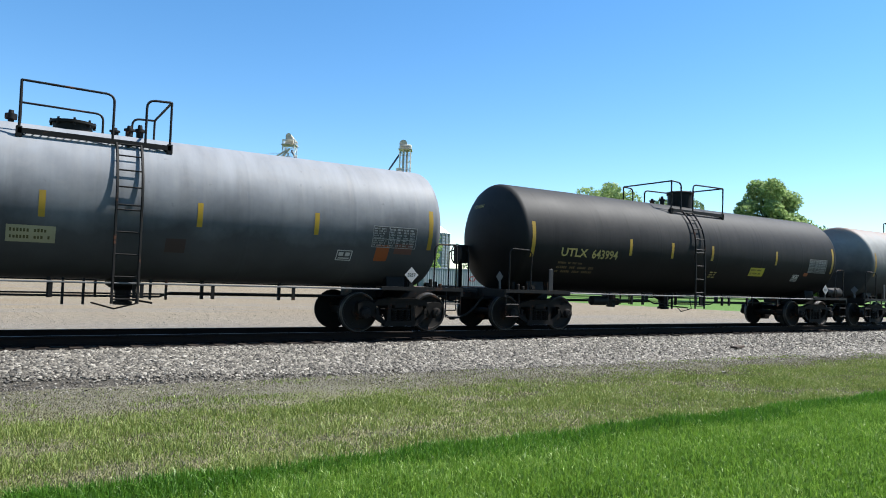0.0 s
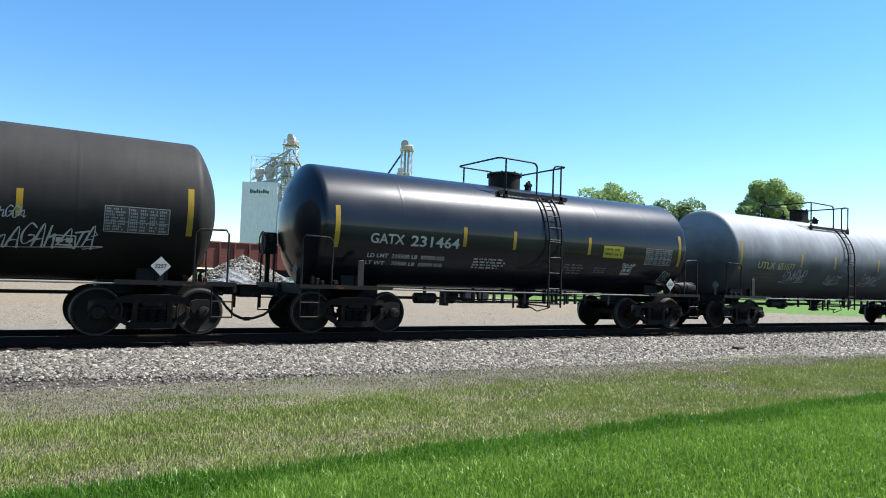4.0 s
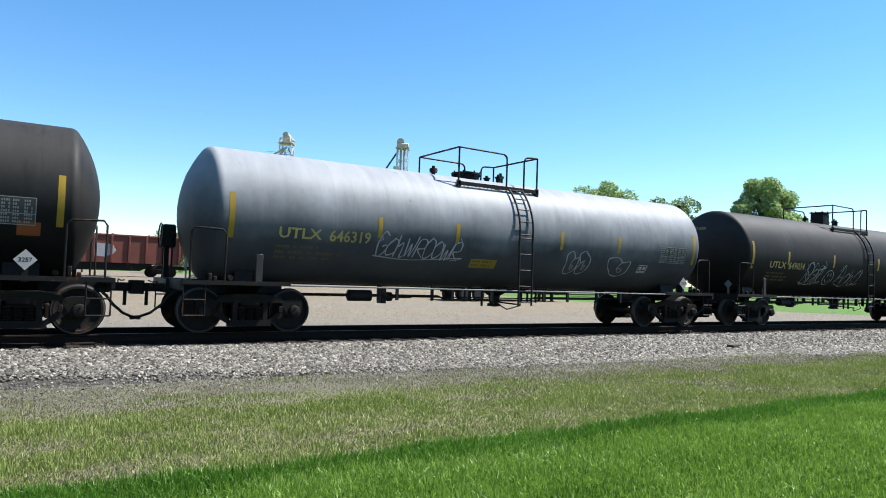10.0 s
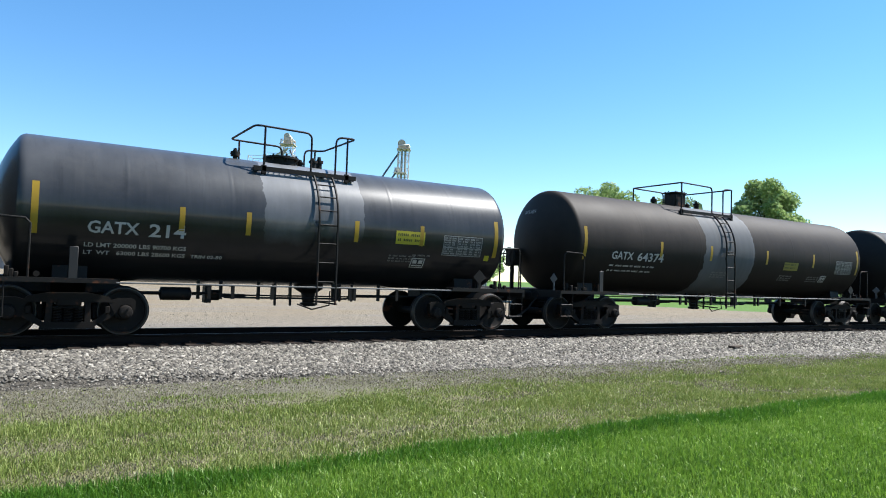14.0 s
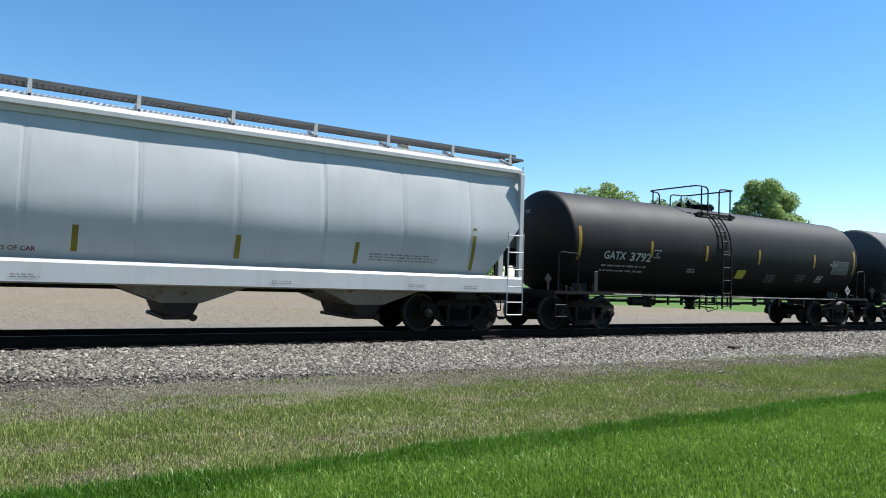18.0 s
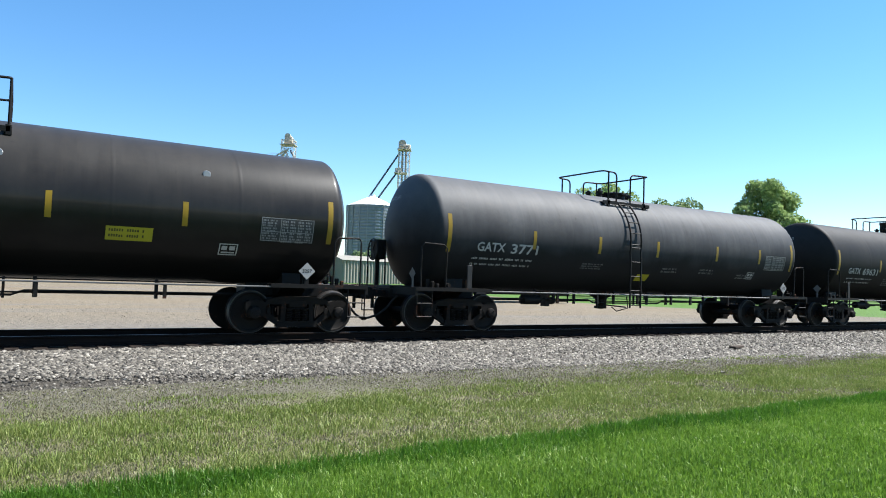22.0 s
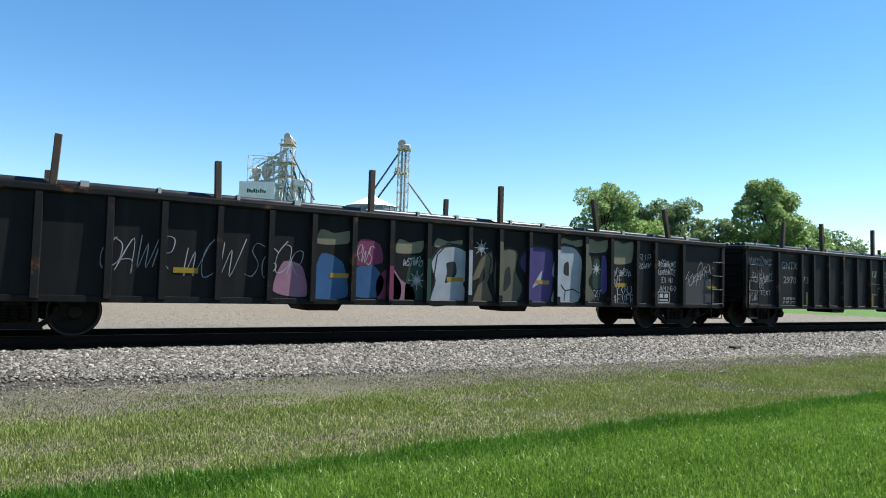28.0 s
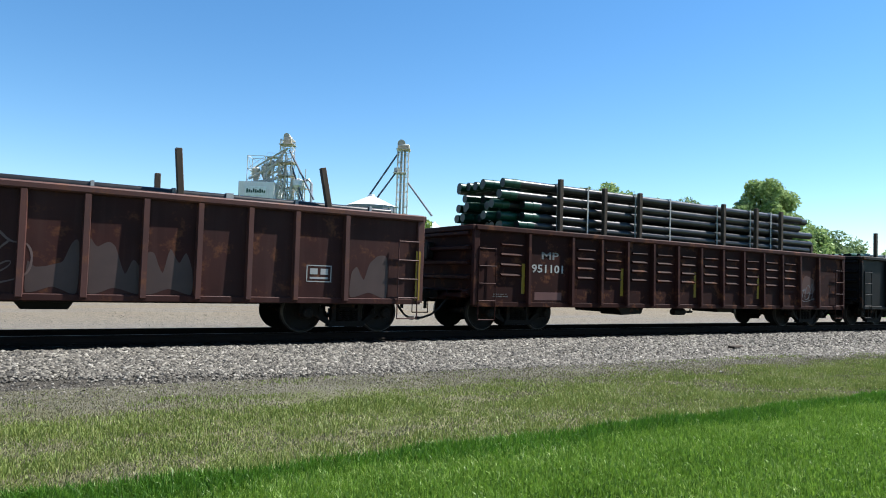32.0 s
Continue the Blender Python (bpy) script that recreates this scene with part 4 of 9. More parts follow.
def covered_hopper(center, tc, half, ends, label, body_mat, trim, bays, cut_z=2.85, cut_x=1.5, seams=(), light=False, extras=None, z_eave=4.05):
    car = thing("covered_hopper", label, "hopper car", "cars of the freight train")
    nz = 14
    def half_width(z):
        return hopper_side(z, 1.15, z_eave)
    xs = [-half + 0.02, -half + 0.06]
    xs += [-half + cut_x * (k + 1) / 6 for k in range(6)]
    inner = -half + cut_x
    n = 88
    xs += [inner + (2 * -inner) * (k + 1) / n for k in range(n)]
    xs += [half - cut_x + cut_x * (k + 1) / 6 for k in range(5)] + [half - 0.06, half - 0.02]
    xs = sorted(xs + [sx + d for sx in seams for d in (-0.06, 0.0, 0.06)])
    def low(x):
        e = min(x + half, half - x)
        return max(1.16, cut_z - (cut_z - 1.16) * max(0, e) / cut_x)
    v, f = [], []
    for x in xs:
        zl = low(x)
        ring = []
        for k in range(nz + 1):
            z = zl + (z_eave - zl) * k / nz
            w = hopper_skin(x, z, z_eave, half, light)
            if x in seams:        # sheets bow a little between the seams
                w -= 0.01
            ring.append((-w, z))
        full = ring + [(-a, b) for a, b in reversed(ring)]
        v += [(x, a, b) for a, b in full]
    m = 2 * (nz + 1)
    for i in range(len(xs) - 1):
        f += [(i * m + k, i * m + (k + 1) % m, (i + 1) * m + (k + 1) % m, (i + 1) * m + k) for k in range(m)]
    f += [tuple(range(m)), tuple((len(xs) - 1) * m + k for k in range(m))[::-1]]
    part("body", Shape().add(v, f), body_mat, car, smooth=30)
    we = half_width(z_eave)
    # roof with its eave rail
    s = Shape()
    s.prism([(-we - 0.05, z_eave - 0.1), (-we - 0.07, z_eave + 0.0), (-we - 0.16, z_eave + 0.02), (-we - 0.16, z_eave + 0.1), (-0.8, z_eave + 0.36), (0.8, z_eave + 0.36), (we + 0.16, z_eave + 0.1), (we + 0.16, z_eave + 0.02), (we + 0.07, z_eave + 0.0), (we + 0.05, z_eave - 0.1), (we - 0.05, z_eave - 0.02), (-we + 0.05, z_eave - 0.02)], -half - 0.03, half + 0.03, "x")
    part("roof", s, trim, car)
    s = Shape()
    for i in range(3):
        L = (2 * half - 1.4) / 3
        x0 = -half + 0.7 + i * L
        s.box(x0 + 0.05, x0 + L - 0.05, -0.32, 0.32, z_eave + 0.34, z_eave + 0.47, 0.05)
    part("hatch_covers", s, trim, car)
    for y in (-1, 1):
        s = Shape()
        for k in range(5):
            s.box(-half - 0.05, half + 0.05, y * (0.62 + 0.1 * k) - 0.012, y * (0.62 + 0.1 * k) + 0.012, z_eave + 0.50, z_eave + 0.545)
        for i in range(int(2 * half / 0.1)):
            x = -half + i * 0.1
            s.box(x, x + 0.018, y * 0.61, y * 1.04, z_eave + 0.505, z_eave + 0.53)
        s.box(-half - 0.05, half + 0.05, y * 1.035, y * 1.055, z_eave + 0.485, z_eave + 0.555)
        s.box(-half - 0.05, half + 0.05, y * 0.6, y * 0.615, z_eave + 0.485, z_eave + 0.55)
        part("running_board", s, BLACK_STEEL if not light else BOARD_GREY, car, "grating running board along the roof")
        nb = 12 if light else 10
        for i in range(nb):
            x = -half + 0.12 + (2 * half - 0.24) * i / (nb - 1)
            s = Shape()
            s.box(x - 0.035, x + 0.035, y * 1.02, y * 1.06, z_eave + 0.22, z_eave + 0.56)
            s.prism([(y * 1.06, z_eave + 0.22), (y * 1.06, z_eave + 0.3), (y * 0.6, z_eave + 0.5), (y * 0.6, z_eave + 0.36)], x - 0.02, x + 0.02, "x")
            part("board_bracket", s, trim, car)
    for sg in (-1, 1):
        s = Shape()
        for k in range(6):
            s.box(sg * (half - 0.1), sg * (half + 0.26), -0.6 + 0.24 * k - 0.012, -0.6 + 0.24 * k + 0.012, z_eave + 0.42, z_eave + 0.46)
        for k in range(4):
            s.box(sg * (half + 0.08 * k) - 0.012, sg * (half + 0.1 * k) + 0.012, -1.05, 1.05, z_eave + 0.42, z_eave + 0.455)
        s.box(sg * (half - 0.1), sg * (half + 0.27), -1.06, -1.04, z_eave + 0.41, z_eave + 0.47)
        s.box(sg * (half + 0.25), sg * (half + 0.27), -1.06, 1.06, z_eave + 0.41, z_eave + 0.47)
        part("end_board", s, BLACK_STEEL if not light else BOARD_GREY, car)
        if not light:
            # Added sheet that keeps the end darker than the body.
            s = Shape()
            s.box(sg * (half - 0.015), sg * (half + 0.012), -1.3, 1.3, cut_z + 0.02, z_eave - 0.05, 0.004)
            part("end_sheet", s, END_DARK, car, "dark grey end sheet")
        # slope sheet and end frame
        s = Shape()
        x0, x1 = sg * (half - 0.02), sg * (half - cut_x)
        s.prism([(x0, cut_z + 0.03), (x1, 1.18), (x1, 1.1), (x0, cut_z - 0.05)], -1.22, 1.22)
        s.prism([(x1, 1.2), (x1 - sg * 0.06, 1.2), (x1 - sg * 0.06, 1.0), (x1, 1.0)], -1.22, 1.22)
        part("slope_sheet", s, SLOPE_GRIME, car, "grimy sloping end sheet")
        for y in (-0.62, 0.62):
            s = Shape()
            s.box(sg * (half - 0.14), sg * (half + 0.02), y - 0.07, y + 0.07, 1.0, z_eave, 0.01)
            part("end_post", s, body_mat, car)
        for y in (-1, 1):
            s = Shape()
            s.box(sg * (half - 0.13), sg * (half + 0.0), y * 1.40, y * 1.52, 1.0, z_eave if light else cut_z, 0.012)
            part("corner_post", s, trim if light else body_mat, car)
            xa, xb = sg * (half - 0.02), sg * (half - 0.5)
            lm = trim if light else BLACK_STEEL
            s = Shape()
            s.tube([(xa, y * 1.56, 0.42), (xa, y * 1.56, 2.45)], 0.013, 6)
            ladder = part("side_ladder", s, lm, car)
            s = Shape()
            s.tube([(xb, y * 1.56, 0.42), (xb, y * 1.56, 2.45)], 0.013, 6)
            part("stile", s, lm, ladder)
            for z in (0.43, 0.74, 1.12, 1.54, 1.96, 2.38):
                part("rung", shared("ladder_rung_%d" % light, lambda: Shape().tube([(-0.24, 0, 0), (0.24, 0, 0)], 0.012, 6), lm), None, ladder, at=((xa + xb) / 2, y * 1.56, z))
        s = Shape()
        for y in (-1.35, -0.85):
            s.tube([(sg * (half + 0.06), y, 1.0), (sg * (half + 0.06), y, z_eave + 0.2)], 0.018, 6)
        for k in range(8):
            s.tube([(sg * (half + 0.06), -1.35, 1.2 + 0.4 * k), (sg * (half + 0.06), -0.85, 1.2 + 0.4 * k)], 0.015, 6)
        part("end_ladder", s, trim if light else BLACK_STEEL, car)
        s = Shape()
        s.box(sg * (half - 1.7), sg * (ends[0 if sg < 0 else 1] - 0.55), -0.34, 0.34, 0.76, 1.1, 0.02)
        s.box(sg * (half - 0.25), sg * (half + 0.05), -1.5, 1.5, 0.92, 1.1, 0.015)
        s.box(sg * (half - 1.6), sg * half, -1.5, 1.5, 1.1, 1.13)
        part("end_sill", s, BLACK_STEEL, car)
        s = Shape()
        s.box(sg * tc - 0.3, sg * tc + 0.3, -1.4, 1.4, 0.76, 1.1, 0.03)
        part("bolster_beam", s, BLACK_STEEL, car)
        add_coupler(car, sg * ends[0 if sg < 0 else 1], sg)
        add_truck(car, sg * tc)
    s = Shape()
    s.tube([(-half - 0.2, 0.4 + 0.27 * math.cos(t * 0.5236), 1.9 + 0.27 * math.sin(t * 0.5236)) for t in range(12)], 0.016, 6, True)
    s.box(-half - 0.18, -half + 0.05, 0.25, 0.55, 1.7, 2.1, 0.03)
    part("brake_wheel", s, BLACK_STEEL, car)
    for y in (-1, 1):
        s = Shape()
        zs = 1.36 if light else 1.17
        s.prism([(y * 1.44, zs + 0.01), (y * 1.52, zs), (y * 1.565, zs - 0.05), (y * 1.57, 0.98), (y * 1.50, 0.95), (y * 1.44, 0.96)], -half + 0.05, half - 0.05, "x")
        part("side_sill", s, trim if light else SILL_TAN, car)
    # discharge bays
    for x in bays:
        s = Shape()
        w, wb = (1.65, 0.22) if len(bays) > 3 else (1.45, 0.62)
        top, bot = 1.12, 0.62
        s.add([(x - w, -1.3, top), (x + w, -1.3, top), (x + w, 1.3, top), (x - w, 1.3, top),
               (x - wb - 0.15, -1.0, bot), (x + wb + 0.15, -1.0, bot), (x + wb + 0.15, 1.0, bot), (x - wb - 0.15, 1.0, bot)],
              [(0, 1, 5, 4), (1, 2, 6, 5), (2, 3, 7, 6), (3, 0, 4, 7), (4, 5, 6, 7), (3, 2, 1, 0)])
        bay = part("discharge_bay", s, BAY_GREY if light else body_mat, car, "sloping discharge hopper")
        s = Shape()
        s.prism([(x - wb - 0.12, 0.62), (x + wb + 0.12, 0.62), (x + wb, 0.36), (x - wb, 0.36)], -0.96, 0.96)
        s.box(x - wb - 0.1, x + wb + 0.1, -1.0, 1.0, 0.30, 0.38, 0.02)
        s.lathe([(-1.08, 0.0), (-1.08, 0.07), (-0.98, 0.07), (-0.98, 0.0)], 10, "y", (x + wb, 0, 0.34))
        part("outlet_gate", s, GATE_RUST if light else BLACK_STEEL, bay)
    s = Shape()
    s.box(-tc, tc, -0.3, 0.3, 0.85, 1.1, 0.02)
    part("centre_sill", s, BLACK_STEEL, car)
    for sx in seams:
        s = Shape()
        v = []
        for k in range(11):
            z = 1.2 + (z_eave - 1.3) * k / 10
            w = hopper_skin(sx, z, z_eave, half, light) - 0.005
            v += [(sx - 0.012, -w, z), (sx + 0.012, -w, z)]
        s.add(v, [(2 * i, 2 * i + 1, 2 * i + 3, 2 * i + 2) for i in range(10)])
        part("sheet_seam", s, SEAM_PALE if light else SEAM_DARK, car)
    if extras:
        extras(car)
    CARS.append((car, center))
    return car


class HopperFlank(Flank):
    def __init__(self, z_eave, half, dented):
        self.r, self.zc, self.y, self.e = None, 0.0, -1.5, (z_eave, half, dented)

    def place(self, x, z, lift=0.005):
        return (x, -hopper_skin(x, z, *self.e) - lift * 0.3 - 0.0012, z)


# --- gondolas
def gondola(center, tc, half, ends, label, mat, rib_mat, top, ribs, bottom=0.72, w=1.5, rib_w=0.12, louvres=None, floor=0.95, sag=0.0, extras=None, drop=0.0, taper=False):
    car = thing("gondola", label, "gondola car", "cars of the freight train")
    t = 0.06
    for y in (-1, 1):
        s = Shape()
        lo = bottom
        s.box(-half, half, y * w, y * (w - t), lo, top - 0.08)
        part("side_wall", s, mat, car)
        s = Shape()
        s.box(-half - 0.02, half + 0.02, y * (w + 0.1), y * (w - 0.07), top - 0.14, top, 0.03)
        part("top_chord", s, rib_mat, car)
        s = Shape()
        s.box(-half, half, y * (w + 0.05), y * (w - 0.1), bottom - 0.04, bottom + 0.08, 0.012)
        part("bottom_sill", s, mat, car)
        for x in ribs:
            s = Shape()
            d = 0.13
            a, b = rib_w * 0.5, rib_w * 0.36
            a1, b1 = a * (0.72 if taper else 1), b * (0.72 if taper else 1)
            a, b = a * (1.25 if taper else 1), b * (1.25 if taper else 1)
            s.add([(x - a, y * w, bottom), (x + a, y * w, bottom), (x + a1, y * w, top - 0.14), (x - a1, y * w, top - 0.14),
                   (x - b, y * (w + d), bottom + 0.03), (x + b, y * (w + d), bottom + 0.03), (x + b1, y * (w + d * 0.75), top - 0.14), (x - b1, y * (w + d * 0.75), top - 0.14)],
                  [(0, 1, 2, 3), (7, 6, 5, 4), (0, 4, 5, 1), (1, 5, 6, 2), (2, 6, 7, 3), (3, 7, 4, 0)])
            if drop and abs(x) < tc - 1.7:       # deep feet of the posts between the trucks
                s.add([(x - a, y * (w - 0.1), bottom), (x + a, y * (w - 0.1), bottom), (x + a, y * (w + d), bottom + 0.03), (x - a, y * (w + d), bottom + 0.03),
                       (x - a * 0.7, y * (w - 0.1), bottom - drop), (x + a * 0.7, y * (w - 0.1), bottom - drop), (x + a * 0.7, y * (w + d * 0.4), bottom - drop), (x - a * 0.7, y * (w + d * 0.4), bottom - drop)],
                      [(0, 1, 2, 3), (7, 6, 5, 4), (0, 4, 5, 1), (1, 5, 6, 2), (2, 6, 7, 3), (3, 7, 4, 0)])
            part("side_post", s, rib_mat, car)
    if louvres:
        for x0, x1 in louvres:
            for k in range(4):
                z = bottom + (top - bottom) * (0.38 + 0.13 * k)
                s = Shape()
                s.prism([(-w, z - 0.05), (-w - 0.055, z), (-w - 0.03, z + 0.035), (-w, z + 0.05)], x0, x1, "x")
                part("pressed_ridge", s, mat, car)
    for sg in (-1, 1):
        s = Shape()
        s.box(sg * half, sg * (half - t), -w, w, bottom + 0.2, top - 0.05)
        part("end_wall", s, mat, car)
        for k in range(5):
            z = bottom + 0.3 + (top - bottom - 0.5) * k / 4
            s = Shape()
            s.prism([(sg * half, z - 0.07), (sg * (half + 0.12), z - 0.03), (sg * (half + 0.12), z + 0.03), (sg * half, z + 0.07)], -w + 0.12, w - 0.12)
            part("end_rib", s, rib_mat, car)
        s = Shape()
        s.box(sg * (half - 0.06), sg * (half + 0.1), -w - 0.05, w + 0.05, top - 0.14, top - 0.005, 0.02)
        part("end_cap", s, rib_mat, car)
        for y in (-1, 1):
            s = Shape()
            s.box(sg * (half - 0.12), sg * (half + 0.05), y * (w - 0.05), y * (w + 0.06), bottom, top - 0.1, 0.015)
            part("corner_post", s, rib_mat, car)
            s = Shape()
            xa, xb, zl = sg * (half - 0.1), sg * (half - 0.6), min(top - 0.2, bottom + 1.4)
            for xx in (xa, xb):
                s.tube([(xx, y * (w + 0.07), bottom - 0.35), (xx, y * (w + 0.07), zl)], 0.014, 6)
            nr = 4
            for k in range(nr):
                z = bottom + 0.1 + (zl - bottom - 0.15) * k / (nr - 1)
                s.tube([(xa, y * (w + 0.09), z), (xb, y * (w + 0.09), z)], 0.016, 6)
            s.tube([(xa, y * (w + 0.06), bottom - 0.35), (xb, y * (w + 0.06), bottom - 0.35)], 0.016, 6)
            part("corner_ladder", s, rib_mat, car)
        rr = ends[0 if sg < 0 else 1]
        s = Shape()
        s.box(sg * (tc - 0.6), sg * (rr - 0.55), -0.32, 0.32, 0.74, 1.02, 0.02)
        s.box(sg * (half - 0.1), sg * (half + 0.12), -1.2, 1.2, 0.82, 1.02, 0.02)
        part("draft_sill", s, rib_mat, car)
        s = Shape()
        s.box(sg * tc - 0.28, sg * tc + 0.28, -w + 0.1, w - 0.1, 0.74, 0.98, 0.03)
        part("bolster_beam", s, BLACK_STEEL, car)
        add_coupler(car, sg * rr, sg)
        add_truck(car, sg * tc)
    s = Shape()
    s.box(-half + 0.02, half - 0.02, -w + 0.05, w - 0.05, floor, floor + 0.08)
    part("floor", s, mat, car)
    s = Shape()
    s.box(-tc, tc, -0.28, 0.28, 0.66, floor, 0.02)
    part("centre_sill", s, BLACK_STEEL, car)
    for i in range(9):
        x = -tc + 2 * tc * (i + 0.5) / 9
        s = Shape()
        s.box(x - 0.06, x + 0.06, -w + 0.1, w - 0.1, 0.78, floor - 0.004)
        part("cross_bearer", s, BLACK_STEEL, car)
    s = Shape()
    s.tube([(-tc + 0.5, -0.7, 0.62), (tc - 0.5, -0.7, 0.62)], 0.02, 6)
    part("brake_pipe", s, BLACK_STEEL, car)
    brake_gear(car, -0.3)
    for x0 in (-3.2, 2.2):
        s = Shape()
        s.prism([(x0, 0.7), (x0 + 1.1, 0.7), (x0 + 0.95, 0.46), (x0 + 0.2, 0.46)], -0.5, 0.5)
        part("equipment_box", s, BLACK_STEEL, car)
    s = Shape()
    s.tube([(-half - 0.22, 0.5 + 0.27 * math.cos(q * 0.5236), min(top, 2.45) - 0.45 + 0.27 * math.sin(q * 0.5236)) for q in range(12)], 0.016, 6, True)
    s.box(-half - 0.2, -half, 0.35, 0.65, min(top, 2.45) - 0.7, min(top, 2.45) - 0.25, 0.03)
    part("brake_wheel", s, BLACK_STEEL, car)
    if extras:
        extras(car, Flank(y=-w))
    CARS.append((car, center))
    return car


def pipe_mesh(L, r):
    def make():
        s = Shape()
        s.lathe([(-L / 2, r * 0.86), (-L / 2, r), (-L / 2 + 0.28, r), (-L / 2 + 0.285, r + 0.008), (-L / 2 + 0.5, r + 0.008), (-L / 2 + 0.51, r), (L / 2, r), (L / 2, r * 0.86), (L / 2 - 0.6, r * 0.86)], 14, "x",
                slots=[1, 1, 1, 1, 0, 0, 0, 0])
        s.lathe([(-L / 2, r * 0.86), (-L / 2 + 0.6, r * 0.86), (-L / 2 + 0.61, 0.0)], 14, "x", slot=0)
        return s
    return shared("pipe_%d" % int(L * 100), make, [PIPE_COAT, PIPE_GREEN], 30)


def strap_shape(x, w, z0, z1, b=0.025):
    s = Shape()
    s.box(x - b, x + b, -w - 0.012, -w, z0, z1)
    s.box(x - b, x + b, -w - 0.012, w + 0.012, z1, z1 + 0.012)
    s.box(x - b, x + b, w, w + 0.012, z0, z1)
    return s


def pipe_stack(center, top, label, seed, stakes, x0=-7.6, L=13.6, high=True):
    """A stack of pipes held by wooden stakes; it rides in a gondola."""
    rnd = random.Random(seed)
    load = thing("pipe_load", label, "steel pipes", "loads of pipe in the gondolas")
    r = 0.115 if high else 0.085
    base = 1.03
    if high:
        n = 9
        z = base + r
        k = 0
        while z < top + 1.26:
            for i in range(n):
                y = -1.06 + 2.12 * i / (n - 1)
                ob = part("pipe", pipe_mesh(L, r), None, load, at=(x0 + L / 2 + (rnd.uniform(-0.3, 0.8) if z > top - 0.2 else 0.2), y, z))
            z += r * 2 + (0.06 if k % 2 else 0.0)
            k += 1
        zt = z - r
    else:
        zt = top + 0.13
        for layer in range(2):
            for i in range(13):
                y = -1.1 + 2.2 * i / 12
                part("pipe", pipe_mesh(L, r), None, load, at=(x0 + L / 2 + rnd.uniform(-0.25, 0.25), y, zt - r - layer * 2 * r))
        s = Shape()
        for x in (x0 + 1.5, x0 + L / 2, x0 + L - 1.5):
            s.box(x - 0.06, x + 0.06, -1.2, 1.2, base, zt - 4 * r, 0.01)
        part("packing_timber", s, STAKE_WOOD, load)
    for x, lean, h in stakes:
        for y in (-1, 1):
            s = Shape()
            hh = h if y < 0 else h * rnd.uniform(0.7, 1.0)
            ang = radians(lean if y < 0 else lean * 0.5 + rnd.uniform(-2, 2))
            tilt = Matrix.Translation((x - (top - base) * math.tan(ang), 0, base)) @ Matrix.Rotation(ang, 4, "Y")
            s.box(-0.06, 0.06, y * 1.22, y * 1.34, 0, hh - base, 0.012, tilt)
            part("stake", s, STAKE_WOOD, load, "rough upright wooden stake")
    xs = [x0 + 1.9, x0 + 3.0, x0 + 4.6, x0 + 6.2, x0 + L - 4.6, x0 + L - 3.2, x0 + L - 1.8] if high else [x0 + L * (k + 0.5) / 14 for k in range(14)]
    for x in xs:
        part("strap", strap_shape(x + rnd.uniform(-0.2, 0.2), 1.19, (base + 0.3) if high else zt - 0.3, zt + 0.002, 0.025 if high else rnd.choice((0.03, 0.05, 0.07))), STRAP, load, "pale woven strap")
    LOADS.append((load, center))
    return load


LOADS = []


# --- the train, from the leading end
SILL_TAN = paint("sill_grimy_grey", (0.26, 0.25, 0.225), 0.6, var=0.2, grime=(0.13, 0.12, 0.1), grime_amt=0.6, rust=0.1)
SEAM_DARK = paint("seam_shadow_grime", (0.07, 0.066, 0.06), 0.8)
SEAM_PALE = paint("seam_pale", (0.72, 0.73, 0.73), 0.6)
PIPE_COAT = paint("pipe_black", (0.034, 0.031, 0.03), 0.34, 0.0, var=0.3, scale=3, bump=0.1)
PIPE_GREEN = paint("pipe_green", (0.012, 0.11, 0.06), 0.4, var=0.3, grime=(0.01, 0.04, 0.03), grime_amt=0.5)
STAKE_WOOD = paint("stake_wood", (0.1, 0.072, 0.05), 0.85, var=0.4, scale=4, fine=50, bump=0.5, streak=0.5, streak_col=(0.08, 0.055, 0.035))
STRAP = paint("strap_white", (0.66, 0.66, 0.63), 0.7)
SPRAY_WHITE = paint("spray_white", (0.52, 0.53, 0.56), 0.7, var=0.1, scale=6, grime=(0.35, 0.36, 0.4), grime_amt=0.5)
SPRAY_DIM = paint("spray_dim", (0.2, 0.21, 0.23), 0.7)
SPRAY_BLACK = paint("spray_black", (0.012, 0.014, 0.013), 0.6)


def spray(name, col):
    return paint(name, col, 0.6, var=0.2, scale=2.5, grime=tuple(c * 0.5 for c in col), grime_amt=0.4)


def post_paint(c, x, z0, z1, mat, w=0.1):
    """Spray paint on the face of a side post."""
    s = Shape()
    s.add([(x - w / 2, -1.634, z0), (x + w / 2, -1.634, z0), (x + w / 2, -1.618, z1), (x - w / 2, -1.618, z1)], [(0, 1, 2, 3)])
    return part("painted_post_face", s, mat, c)


def starburst(c, f, x, z, r, mat):
    s = Shape()
    for k in range(8):
        a = math.pi * k / 8
        l = r if k % 2 == 0 else r * 0.55
        stroke(s, f, [(x - l * math.cos(a), z - l * math.sin(a)), (x, z), (x + l * math.cos(a), z + l * math.sin(a))], 0.022, 0.0125 + 0.0003 * k)
    part("spray_star", s, mat, c)


